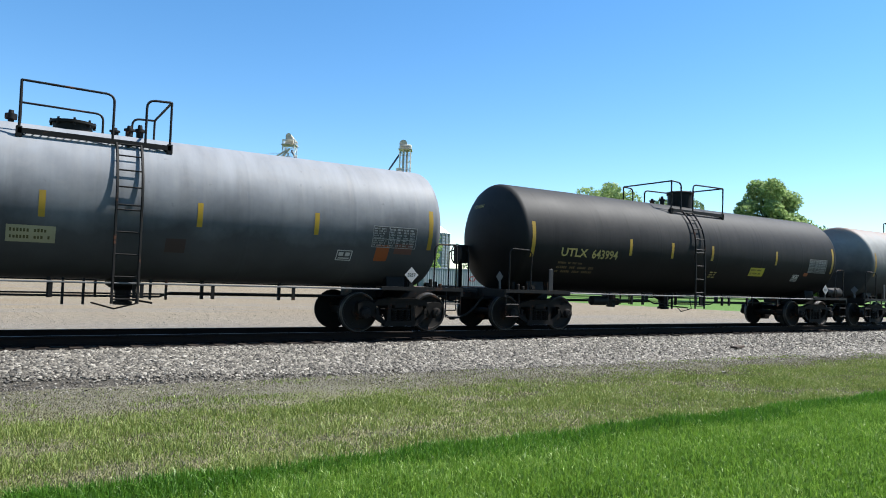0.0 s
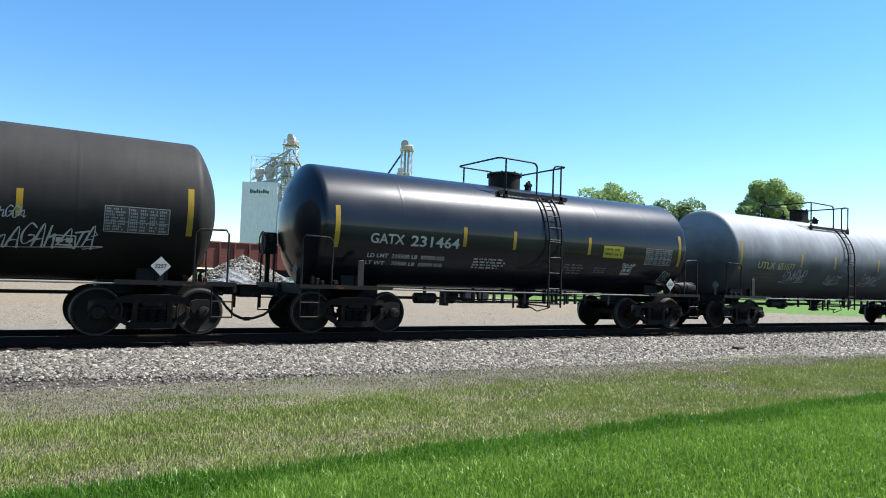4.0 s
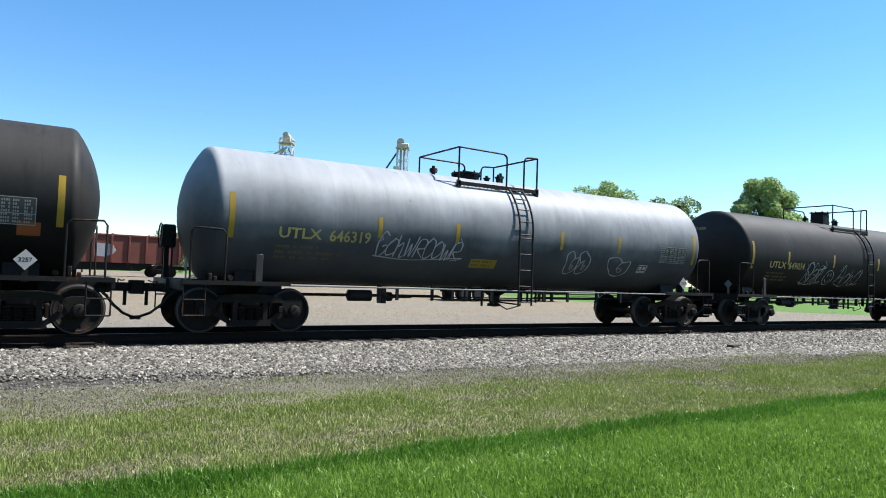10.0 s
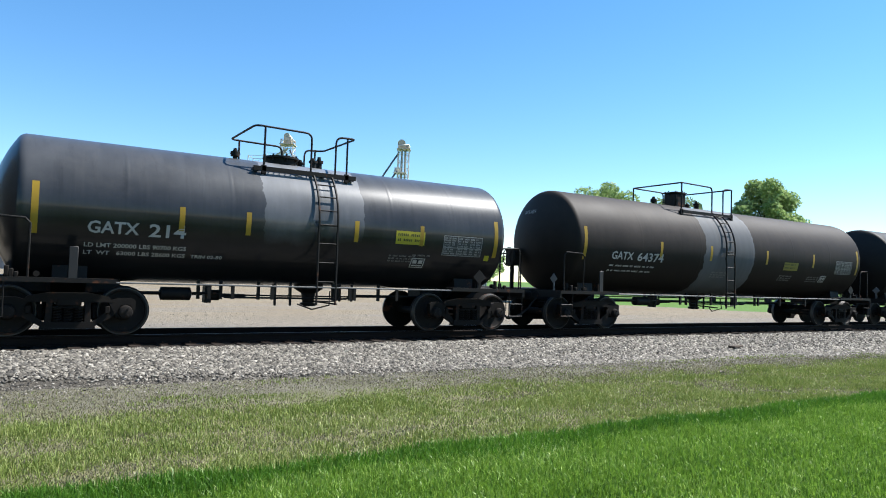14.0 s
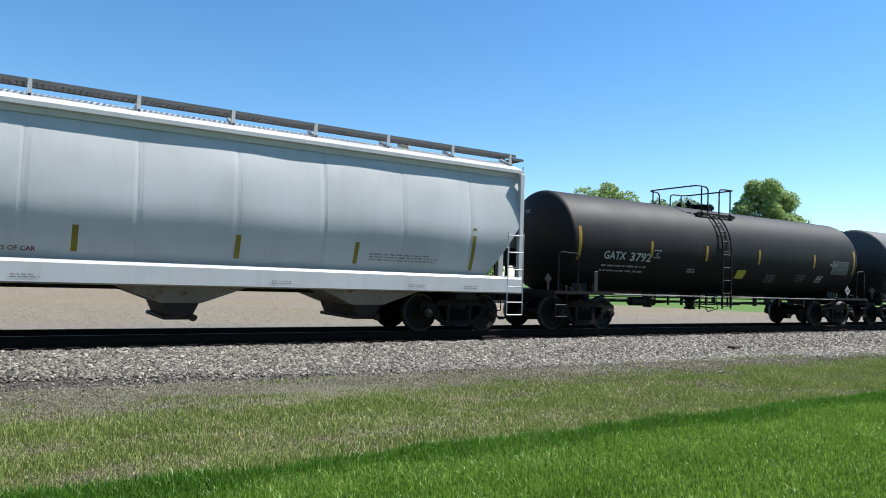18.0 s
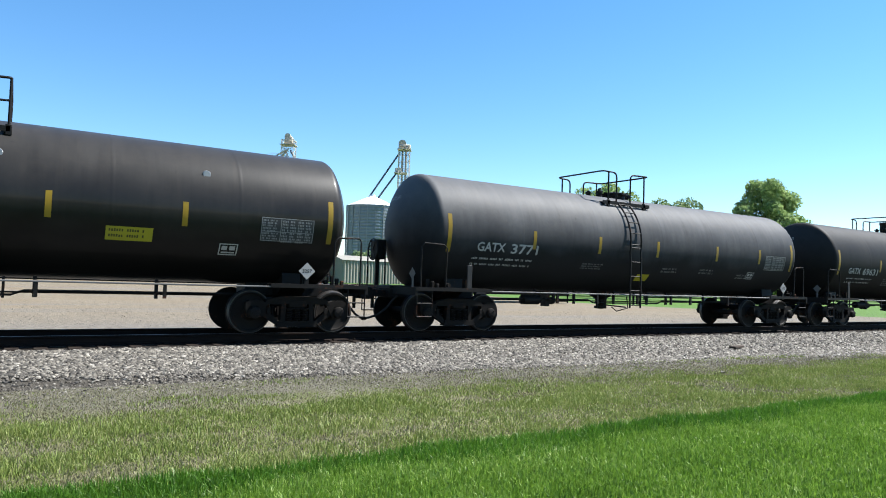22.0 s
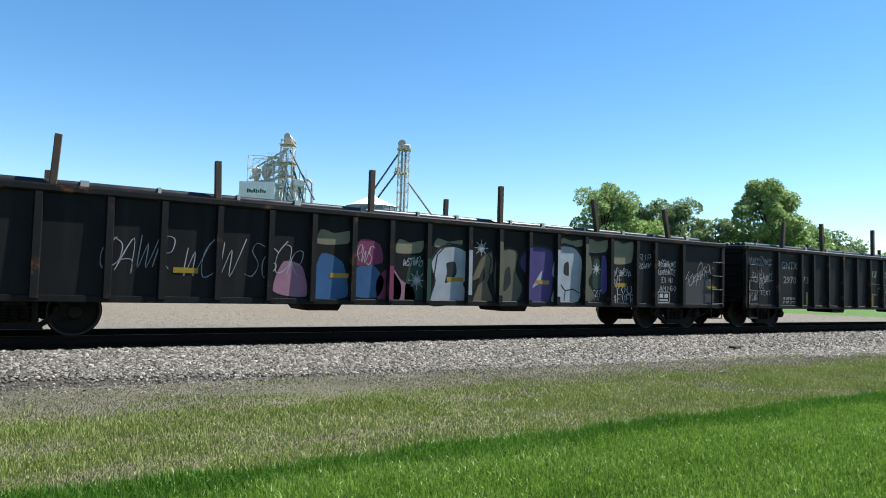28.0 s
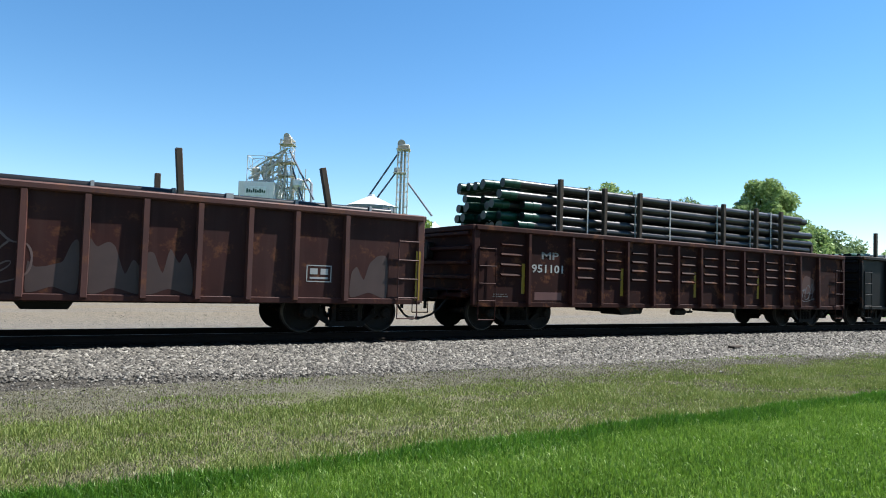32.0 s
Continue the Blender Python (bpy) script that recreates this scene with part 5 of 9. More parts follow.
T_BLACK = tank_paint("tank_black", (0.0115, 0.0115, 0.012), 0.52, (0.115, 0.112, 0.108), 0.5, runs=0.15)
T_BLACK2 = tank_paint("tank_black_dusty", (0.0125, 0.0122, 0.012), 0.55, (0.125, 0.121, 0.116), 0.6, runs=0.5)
# The greys have a dark base that stands for the belly's shade.
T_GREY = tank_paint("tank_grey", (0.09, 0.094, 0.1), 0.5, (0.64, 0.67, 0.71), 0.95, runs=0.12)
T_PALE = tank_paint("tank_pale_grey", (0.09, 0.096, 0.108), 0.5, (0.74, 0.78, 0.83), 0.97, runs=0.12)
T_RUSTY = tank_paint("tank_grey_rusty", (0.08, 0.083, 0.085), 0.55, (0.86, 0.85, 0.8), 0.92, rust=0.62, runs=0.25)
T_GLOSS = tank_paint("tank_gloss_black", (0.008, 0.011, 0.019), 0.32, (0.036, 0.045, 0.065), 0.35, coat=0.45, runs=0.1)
# The pale middle band is reflected sheen painted into the base colour.
T_GLOSS2 = tank_paint("tank_gloss_sheen", (0.016, 0.017, 0.02), 0.34, (0.24, 0.25, 0.265), 0.6, coat=0.4, runs=0.3, patch=(-0.9, 1.3, (0.4, 0.41, 0.43), "upper"))
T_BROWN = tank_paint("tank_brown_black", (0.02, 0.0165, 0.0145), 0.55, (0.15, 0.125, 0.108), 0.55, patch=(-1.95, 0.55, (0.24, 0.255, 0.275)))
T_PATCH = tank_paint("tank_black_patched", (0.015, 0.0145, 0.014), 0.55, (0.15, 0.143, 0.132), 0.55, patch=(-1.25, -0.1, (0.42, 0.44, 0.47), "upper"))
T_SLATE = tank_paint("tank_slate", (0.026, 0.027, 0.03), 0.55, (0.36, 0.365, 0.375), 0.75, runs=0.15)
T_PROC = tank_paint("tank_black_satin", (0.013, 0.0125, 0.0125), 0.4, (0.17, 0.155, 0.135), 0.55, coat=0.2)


SIGN_INK = paint("sign_ink", (0.09, 0.08, 0.02), 0.6)


def yellow_sign(car, fl, x0, x1, z0, z1, mat=YELLOW_SIGN, seed=3):
    p = panel(car, fl, x0, z0, x1 - x0, z1 - z0, mat, "emergency_decal")
    bars(p, fl, x0 + 0.05, z0 + 0.04, (x1 - x0) * 0.9, (z1 - z0) * 0.8, 2, SIGN_INK, seed, gap=0.4, fill=0.5, lift=0.008)


def small_lines(car, fl, x, z, w, h, n, seed, mat=GREY_MARK):
    bars(car, fl, x, z, w, h, n, mat, seed)


TANK_ENDS = (8.44, 8.44)


def ex0(c, f, z):
    yellow_sign(c, f, -1.29, -0.56, 1.6, 1.92, paint("faded_sign", (0.42, 0.4, 0.25), 0.6))
    panel(c, f, 1.24, 1.52, 0.36, 0.3, paint("brown_patch", (0.06, 0.04, 0.035), 0.7), "repaint_patch")
    panel(c, f, 5.6, 1.55, 0.32, 0.4, ORANGE_MARK, "orange_decal")
    panel(c, f, 6.05, 1.75, 0.45, 0.25, paint("rust_decal", (0.16, 0.07, 0.05), 0.7), "orange_decal")


tank_car(1.12, 6.4, 7.65, TANK_ENDS, "light grey tank car with yellow strips, the belly's shade painted dark", T_GREY, 0.56, -1, "low", bars_at=[-3.6, -0.79, 1.81, 4.16], seed=10, extras=ex0)


def ex1(c, f, z):
    yellow_sign(c, f, 2.22, 2.98, 1.65, 1.95)
    small_lines(c, f, 0.28, 1.5, 0.4, 0.25, 3, 5, GOLD_MARK)
    panel(c, f, 5.3, 1.75, 0.25, 0.12, ORANGE_MARK, "orange_decal")


tank_car(18.03, 6.4, 7.65, TANK_ENDS, "black tank car with yellow stencils and a tall hatch dome", T_BLACK2, -0.53, 1, "tall", mark=("UTLX", "643994"), bars_at=[-3.42, -1.67, 0.17, 3.51], seed=11, extras=ex1, tank2=True)


def ex2(c, f, z):
    yellow_sign(c, f, 1.82, 2.57, 2.16, 2.45)
    panel(c, f, 1.75, 1.72, 0.5, 0.2, paint("dark_repaint", (0.1, 0.1, 0.1), 0.6), "repaint_patch")


tank_car(34.94, 6.4, 7.65, TANK_ENDS, "weathered grey tank car with rust along the top", T_RUSTY, -0.57, 1, "low", mark=("UTLX", "646353"), mark_x=-5.66, mark_z=-0.4, bars_at=[-3.55, -1.18, 1.69, 4.57], seed=12, extras=ex2, tank2="shell",
         yellow=paint("orange_strip", (0.5, 0.29, 0.02), 0.5, grime=(0.2, 0.11, 0.03), grime_amt=0.6))


def ex3(c, f, z):
    yellow_sign(c, f, 0.98, 1.76, 1.84, 2.12, paint("olive_sign", (0.2, 0.2, 0.06), 0.6))
    scribble(c, f, -4.3, 1.3, 0.95, 0.45, SPRAY_DIM, 31, 0.03)
    throw_up(c, f, -3.2, 1.35, 1.1, 0.7, SPRAY_DIM, 3, 32, 0.04)
    scribble(c, f, -1.74, 1.32, 0.6, 0.45, SPRAY_DIM, 33, 0.03, 7)
    scribble(c, f, 3.1, 1.5, 2.3, 0.5, SPRAY_WHITE, 34, 0.045, 15)
    scribble(c, f, 3.5, 2.05, 0.8, 0.2, SPRAY_WHITE, 35, 0.035, 8, strokes=1)


tank_car(52.02, 6.4, 7.65, TANK_ENDS, "sooty black tank car with white spray tags and a pale patch", T_PATCH, 0.25, -1, "low", mark=("UTLX", "645205"), bars_at=[-3.88, -1.28, 1.42, 4.18], seed=13, extras=ex3)


def ex4(c, f, z):
    yellow_sign(c, f, 2.36, 3.13, 1.99, 2.32)
    small_lines(c, f, -1.83, 1.47, 1.0, 0.32, 4, 7, WHITE_MARK)
    small_lines(c, f, 1.09, 1.43, 0.8, 0.34, 4, 8, GREY_MARK)
    small_lines(c, f, 2.2, 1.5, 0.5, 0.2, 3, 9, GREY_MARK)
    lettering("FRA AIP", 0.15, WHITE_MARK, c, f, 3.2, 1.75, 0.5)
    lettering("LD LMT  215500 LB  97700 KG", 0.14, WHITE_MARK, c, f, -4.67, 1.66, 2.0)
    lettering("LT WT    70500 LB  32000 KG", 0.14, WHITE_MARK, c, f, -4.67, 1.47, 2.0)
    scribble(c, f, 4.9, 1.3, 0.4, 0.35, SPRAY_WHITE, 41, 0.03, 6)


tank_car(67.41, 4.83, 6.2, (6.9, 6.9), "shiny black tank car with white lettering", T_GLOSS, 0.55, -1, "wide", mark=("GATX", "231464"), mark_mat=WHITE_MARK, mark_x=-4.67, mark_z=-0.42, lines=False,
         bars_at=[-2.19, -0.70, 1.83], end_bar=5.45, seed=14, extras=ex4, tank2=True, r=1.38, zc=2.40, rail=(1.5, 0.75, True))


def ex5(c, f, z):
    yellow_sign(c, f, 2.28, 3.09, 2.22, 2.5)
    for i, x in enumerate((-4.4, -1.7, 0.6, 3.2)):
        scribble(c, f, x, 1.45, 0.9 if i % 2 else 1.3, 0.5, paint("tag_%d" % i, (0.5, 0.52, 0.55), 0.7), 51 + i, 0.03, 8)


tank_car(82.68, 6.35, 7.62, TANK_ENDS, "pale grey tank car with a black hatch box", T_PALE, -0.5, -1, "box", mark=("UTLX", "651077"), bars_at=[-3.53, -1.43, 1.6, 3.9], seed=15, extras=ex5, tank2=True)


def ex6(c, f, z):
    yellow_sign(c, f, 1.81, 2.57, 2.2, 2.48)
    scribble(c, f, 2.52, 1.35, 1.0, 0.65, SPRAY_WHITE, 61, 0.04, 9)
    small_lines(c, f, -1.0, 1.52, 0.55, 0.12, 1, 9, GREY_MARK)
    panel(c, f, 5.74, 1.75, 0.7, 0.12, ORANGE_MARK, "orange_decal")


tank_car(99.71, 6.4, 7.65, TANK_ENDS, "black tank car with a white spray tag by the rear", T_BLACK, 0.4, -1, "low", mark=("UTLX", "661049"), bars_at=[-3.72, -0.74, 1.65, 3.95], seed=16, extras=ex6, rail=(1.75, 0.72, True))


def ex7(c, f, z):
    panel(c, f, 1.83, 2.16, 0.68, 0.38, paint("cream_panel", (0.55, 0.5, 0.3), 0.6), "cream_decal")
    yellow_sign(c, f, 0.76, 1.55, 1.53, 1.83)
    throw_up(c, f, -3.75, 1.28, 1.75, 0.95, SPRAY_WHITE, 3, 74, 0.05)
    throw_up(c, f, -3.3, 1.75, 1.2, 0.72, SPRAY_WHITE, 2, 76, 0.045)
    scribble(c, f, -1.8, 1.5, 1.0, 0.4, SPRAY_DIM, 72, 0.03, 10)
    scribble(c, f, -0.72, 1.53, 0.45, 0.2, SPRAY_DIM, 73, 0.025, 6)


tank_car(116.65, 6.4, 7.65, TANK_ENDS, "black tank car with a large white spray tag", T_BLACK, -0.05, -1, "wide", mark=("UTLX", "673734"), bars_at=[-3.65, -1.5, 1.59, 3.73], seed=17, extras=ex7, rail=(2.0, 0.9, False))


def ex8(c, f, z):
    yellow_sign(c, f, -3.34, -2.55, 1.67, 1.92, paint("dull_sign", (0.32, 0.26, 0.04), 0.6))
    scribble(c, f, -6.38, 1.78, 0.33, 0.2, SPRAY_WHITE, 81, 0.05, 6)
    lettering("SPY", 0.24, SPRAY_WHITE, c, f, 0.35, 1.62, 0.55, "spray_tag")
    panel(c, f, 0.38, 1.52, 0.6, 0.05, SPRAY_DIM, "spray_underline")
    lettering("40", 0.26, SPRAY_WHITE, c, f, 3.55, 1.6)
    panel(c, f, 5.19, 1.76, 0.7, 0.11, ORANGE_MARK, "orange_decal")
    panel(c, f, 6.3, 1.7, 0.35, 0.25, ORANGE_MARK, "orange_decal")


tank_car(133.6, 6.4, 7.65, TANK_ENDS, "dusty black tank car with yellow lettering", T_BLACK2, -0.1, -1, "wide", mark=("UTLX", "674513"), seed=18, extras=ex8, rail=(2.0, 0.9, False))


def ex9(c, f, z):
    yellow_sign(c, f, -1.12, -0.34, 1.44, 1.7, paint("amber_sign", (0.34, 0.25, 0.03), 0.6))
    scribble(c, f, -3.7, 1.6, 2.2, 0.6, SPRAY_WHITE, 91, 0.05, 15, strokes=3)
    throw_up(c, f, 1.9, 1.35, 0.85, 0.75, SPRAY_WHITE, 2, 92, 0.04)
    throw_up(c, f, 3.5, 1.3, 0.8, 0.7, SPRAY_WHITE, 1, 93, 0.035)


tank_car(150.38, 6.4, 7.65, TANK_ENDS, "light grey tank car covered with white scrawls", T_PALE, 0.36, -1, "low", mark=("UTLX", "646319"), bars_at=[-3.69, -1.64, 1.63, 3.74], seed=19, extras=ex9)


def ex10(c, f, z):
    yellow_sign(c, f, 2.41, 3.25, 1.57, 1.83)
    scribble(c, f, -3.75, 1.35, 1.15, 1.0, SPRAY_WHITE, 101, 0.045, 15)
    scribble(c, f, -3.7, 1.4, 1.05, 0.9, SPRAY_WHITE, 104, 0.03, 15, strokes=1)
    s = Shape()
    ring = [(-2.15 + 0.3 * math.cos(t * 0.6283), 1.68 + 0.3 * math.sin(t * 0.6283)) for t in range(10)]
    stroke(s, f, smooth_line(ring, 4, True), 0.035, 0.008)
    stroke(s, f, smooth_line([(-2.32, 1.62), (-2.15, 1.5), (-1.96, 1.62)], 5), 0.03, 0.009)
    for x in (-2.24, -2.06):
        stroke(s, f, [(x, 1.72), (x, 1.86)], 0.035, 0.009)
    part("spray_face", s, SPRAY_WHITE, c)
    scribble(c, f, -1.5, 1.35, 1.5, 0.85, SPRAY_WHITE, 103, 0.04, 13)


tank_car(167.25, 6.4, 7.65, TANK_ENDS, "sooty black tank car with white tags along the flank", T_BLACK2, 0.37, -1, "box", mark=("UTLX", "649034"), bars_at=[-4.92, -2.06, 1.12, 3.86], seed=20, extras=ex10)

IC_GREY = paint("hopper_grey_green", (0.125, 0.124, 0.112), 0.55, var=0.14, scale=0.7, grime=(0.1, 0.1, 0.09), grime_amt=0.45, streak=0.3, streak_col=(0.085, 0.085, 0.08))
IC_TRIM = paint("hopper_trim_grey", (0.46, 0.46, 0.44), 0.5, var=0.15, streak=0.4, streak_col=(0.16, 0.15, 0.14))


def ex11(c):
    f = HopperFlank(3.98, 8.3, False)
    fs = Flank(y=-1.575)
    lettering("IC", 0.30, GREY_MARK, c, f, -5.83, 2.3, 0.35, "reporting_mark")
    lettering("799761", 0.30, GREY_MARK, c, f, -5.86, 1.85, 1.05, "car_number")
    small_lines(c, f, -5.95, 1.55, 1.1, 0.18, 2, 21)
    for i in range(9):           # striped round emblem
        h = 0.32 * math.sqrt(1 - ((i - 4) / 4.6) ** 2)
        panel(c, f, 3.28 - h, 2.86 + 0.075 * i, 2 * h, 0.045, WHITE_MARK, "emblem_stripe")
    panel(c, f, 3.24, 2.88, 0.08, 0.6, WHITE_MARK, "emblem_stripe")
    bars(c, f, 2.93, 2.5, 0.72, 0.3, 2, WHITE_MARK, 23, gap=0.1, fill=0.72)
    for x in (-7.0, -4.0, -1.55, 1.35, 4.1, 7.3):
        w = 0.75 if abs(x) > 6 else 0.44
        panel(c, fs, x - w / 2, 1.0, w, 0.13, YELLOW, "reflective_strip")
    old = paint("olive_fill", (0.10, 0.11, 0.07), 0.7)
    throw_up(c, f, -4.6, 1.2, 3.9, 1.05, SPRAY_BLACK, 5, 117, 0.06, old)
    pale = paint("grey_fill", (0.22, 0.225, 0.215), 0.7)
    throw_up(c, f, 0.6, 1.2, 1.75, 1.0, SPRAY_BLACK, 4, 123, 0.04, pale)
    scribble(c, f, 2.5, 1.45, 0.55, 0.4, SPRAY_BLACK, 129, 0.035, 7)
    s = panel(c, f, 3.9, 1.5, 0.95, 0.22, pale, "repaint_patch")
    panel(c, f, 4.3, 1.72, 0.3, 0.25, pale, "repaint_patch")
    box_mark(c, f, 5.5, 1.35, 0.5, 0.28)
    box_mark(c, f, -0.6, 1.5, 0.95, 0.35, GREY_MARK)
    brown = paint("rust_stain", (0.07, 0.05, 0.04), 0.8)
    # Dirt by the end cut, the shadow there painted into the same patch.
    dirt_shade = paint("dirt_and_shade", (0.035, 0.026, 0.02), 0.8)
    patch(c, f, [(-8.18, 2.72), (-7.95, 2.69), (-7.6, 2.4), (-7.1, 2.12), (-6.97, 1.85), (-7.3, 1.35), (-7.5, 1.55), (-8.08, 2.45)], dirt_shade)
    panel(c, f, -7.17, 2.15, 0.26, 0.8, brown, "rust_stain")
    panel(c, f, 6.9, 2.45, 0.16, 0.6, brown, "rust_stain")


covered_hopper(184.61, 7.06, 8.3, (9.07, 9.07), "grey-green covered hopper with black graffiti outlines", IC_GREY, IC_TRIM, (-4.5, 0.0, 4.45), 2.75, 1.0, (-6.0, -3.54, -1.18, 1.21, 3.53, 5.99), extras=ex11, z_eave=3.98)


def ex12(c, f, z):
    yellow_sign(c, f, 2.10, 2.85, 2.0, 2.3)
    lettering("LD LMT 200000 LBS 90700 KGS", 0.12, WHITE_MARK, c, f, -4.1, 1.58, 1.75)
    lettering("LT  WT   63000 LBS 28600 KGS", 0.12, WHITE_MARK, c, f, -4.1, 1.42, 1.75)
    lettering("TRIN 02-80", 0.11, WHITE_MARK, c, f, -2.25, 1.42, 0.6)
    small_lines(c, f, 2.0, 1.55, 0.8, 0.2, 3, 25)
    small_lines(c, f, 2.6, 1.72, 0.5, 0.07, 1, 26)
    panel(c, f, 4.6, 1.7, 0.14, 0.14, YELLOW_SIGN, "yellow_square")


tank_car(199.89, 4.27, 5.55, (6.32, 6.32), "short worn black tank car with white lettering", T_GLOSS2, 0.44, -1, "low", mark=("GATX", "214"), mark_mat=WHITE_MARK, mark_x=-4.07, lines=False,
         bars_at=[-2.48, -1.22, 1.13, 2.77], end_bar=4.88, seed=22, dull=True, extras=ex12, r=1.34, zc=2.34, rail=(1.5, 0.75, True))


def lmt(c, f, x, w=1.75, z=1.72):
    bars(c, f, x, z, w, 0.09, 1, WHITE_MARK, 77, gap=0.5)
    bars(c, f, x, z - 0.16, w * 0.95, 0.09, 1, WHITE_MARK, 78, gap=0.5)


def ex13(c, f, z):
    yellow_sign(c, f, 2.27, 3.1, 1.92, 2.2, paint("dull_sign2", (0.3, 0.27, 0.04), 0.6))
    lmt(c, f, -5.9, 1.9)
    for x in (-1.4, 2.2, 3.9):
        small_lines(c, f, x, 1.5, 0.8, 0.25, 3, 27)


tank_car(214.63, 6.4, 7.65, TANK_ENDS, "brownish black tank car with a pale grey middle band", T_BROWN, -0.8, -1, "box", mark=("GATX", "64374"), mark_mat=WHITE_MARK, mark_x=-5.91, lines=False,
         bars_at=[-3.92, -1.64, 1.26, 4.01], seed=23, dull=True, extras=ex13)


def ex14(c, f, z):
    yellow_sign(c, f, 2.14, 2.83, 2.04, 2.46)
    lmt(c, f, -6.1, 1.9)
    small_lines(c, f, -1.31, 2.78, 0.5, 0.1, 2, 28, WHITE_MARK)
    small_lines(c, f, 1.09, 3.15, 0.45, 0.1, 2, 29, WHITE_MARK)
    small_lines(c, f, -2.9, 1.75, 0.7, 0.45, 4, 30)
    small_lines(c, f, 0.9, 1.55, 0.8, 0.35, 4, 31)
    small_lines(c, f, 2.1, 1.6, 0.7, 0.3, 3, 32)
    small_lines(c, f, 3.3, 1.65, 0.7, 0.25, 3, 33)


tank_car(231.5, 6.4, 7.65, TANK_ENDS, "black tank car with a broad low hatch dome", T_BLACK, 0.43, -1, "wide", mark=("FURX", "153018"), mark_mat=WHITE_MARK, mark_x=-6.15, lines=False,
         bars_at=[-3.9, -1.61, 1.53, 4.25], seed=24, dull=True, extras=ex14, table=(0.42, 0.27))

CC_WHITE = paint("hopper_white", (0.8, 0.815, 0.815), 0.45, var=0.05, scale=0.8, fine=14, streak=0.12, streak_col=(0.42, 0.42, 0.41), grime=(0.5, 0.5, 0.48), grime_amt=0.3)
CC_TRIM = paint("hopper_white_trim", (0.84, 0.845, 0.84), 0.4, var=0.06, streak=0.2, streak_col=(0.4, 0.39, 0.36))


STENCIL_GREY = paint("stencil_grey", (0.2, 0.2, 0.2), 0.6)


def ex15(c):
    f = HopperFlank(3.94, 9.77, True)
    fs = Flank(y=-1.575)
    lettering("CCBX", 0.34, DARK_MARK, c, f, -7.78, 2.4, 0.9, "reporting_mark")
    lettering("72009", 0.34, DARK_MARK, c, f, -7.77, 2.02, 0.88, "car_number")
    lettering("LD LMT", 0.1, STENCIL_GREY, c, f, -7.88, 1.8, 0.4)
    lettering("LT WT", 0.1, STENCIL_GREY, c, f, -7.88, 1.65, 0.33)
    bars(c, f, -7.4, 1.63, 1.1, 0.28, 2, STENCIL_GREY, 41, gap=0.5, fill=0.4)
    s = Shape()
    for x0, x1, z0, z1 in ((-6.22, -5.98, 2.02, 2.04), (-6.22, -5.98, 2.25, 2.27), (-6.22, -6.2, 2.02, 2.27), (-6.0, -5.98, 2.02, 2.27)):
        quad_strip(s, f, x0, x1, z0, z1, 0.008, 1)
    part("plate_mark", s, DARK_MARK, c)
    lettering("C", 0.14, DARK_MARK, c, f, -6.14, 2.06)
    lettering("DO NOT HAMMER ON SIDES OF CAR", 0.11, paint("red_stencil", (0.2, 0.05, 0.04), 0.6), c, f, -2.6, 1.5, 1.95, "warning_line")
    bars(c, f, 5.6, 1.6, 1.9, 0.18, 3, GREY_MARK, 43)
    olive = paint("strip_olive", (0.35, 0.26, 0.03), 0.5)
    for x in (-8.6, -5.38, -2.82, -0.08, 2.74, 5.28, 8.3):
        big = abs(x) > 8
        panel(c, f, x - 0.05, 1.48 if big else 1.52, 0.1, 1.0 if big else 0.46, olive, "reflective_strip")
    for x in (-7.9, -6.9, -5.2, -1.0, 3.4, 6.5, 8.0):
        small_lines(c, fs, x, 1.04, 0.45, 0.08, 2, int(x * 10) + 200)
    s = Shape()
    s.box(-7.35, -7.15, -1.60, -1.57, 1.0, 1.12, 0.01)
    part("card_holder", s, GALV, c)


covered_hopper(250.27, 8.2, 9.77, (10.4, 10.22), "white four-bay covered hopper with dented sides", CC_WHITE, CC_TRIM, (-6.35, -2.3, 1.82, 5.8), 2.8, 1.1, (-7.86, -6.2, -4.49, -2.7, -0.9, 0.9, 2.7, 4.5, 6.36, 8.2), True, ex15, 3.94)


def ex16(c, f, z):
    panel(c, f, 0.05, 1.53, 0.45, 0.32, YELLOW_SIGN, "yellow_square")
    lmt(c, f, -6.0, 1.85)
    small_lines(c, f, -2.4, 1.65, 0.45, 0.16, 2, 34, WHITE_MARK)
    small_lines(c, f, 1.7, 1.4, 0.65, 0.36, 4, 35)
    small_lines(c, f, 3.5, 1.5, 0.5, 0.3, 3, 36)
    lettering("FRA AIP", 0.13, WHITE_MARK, c, f, 5.3, 2.18, 0.5)
    box = Shape()
    for a in ((-4.02, -3.74, 2.06, 2.08), (-4.02, -3.74, 2.28, 2.30), (-4.02, -4.0, 2.06, 2.3), (-3.76, -3.74, 2.06, 2.3)):
        quad_strip(box, f, *a, 0.008, 1)
    part("plate_mark", box, WHITE_MARK, c)
    lettering("C", 0.16, WHITE_MARK, c, f, -3.93, 2.11)


tank_car(269.0, 6.4, 7.65, TANK_ENDS, "black tank car with white lettering and a yellow square", T_BLACK, -0.79, 1, "low", mark=("GATX", "3792"), mark_mat=WHITE_MARK, mark_x=-6.01, lines=False,
         bars_at=[-4.13, -1.65, 1.04, 4.28], seed=25, extras=ex16, rail=(1.05, 0.8, True))


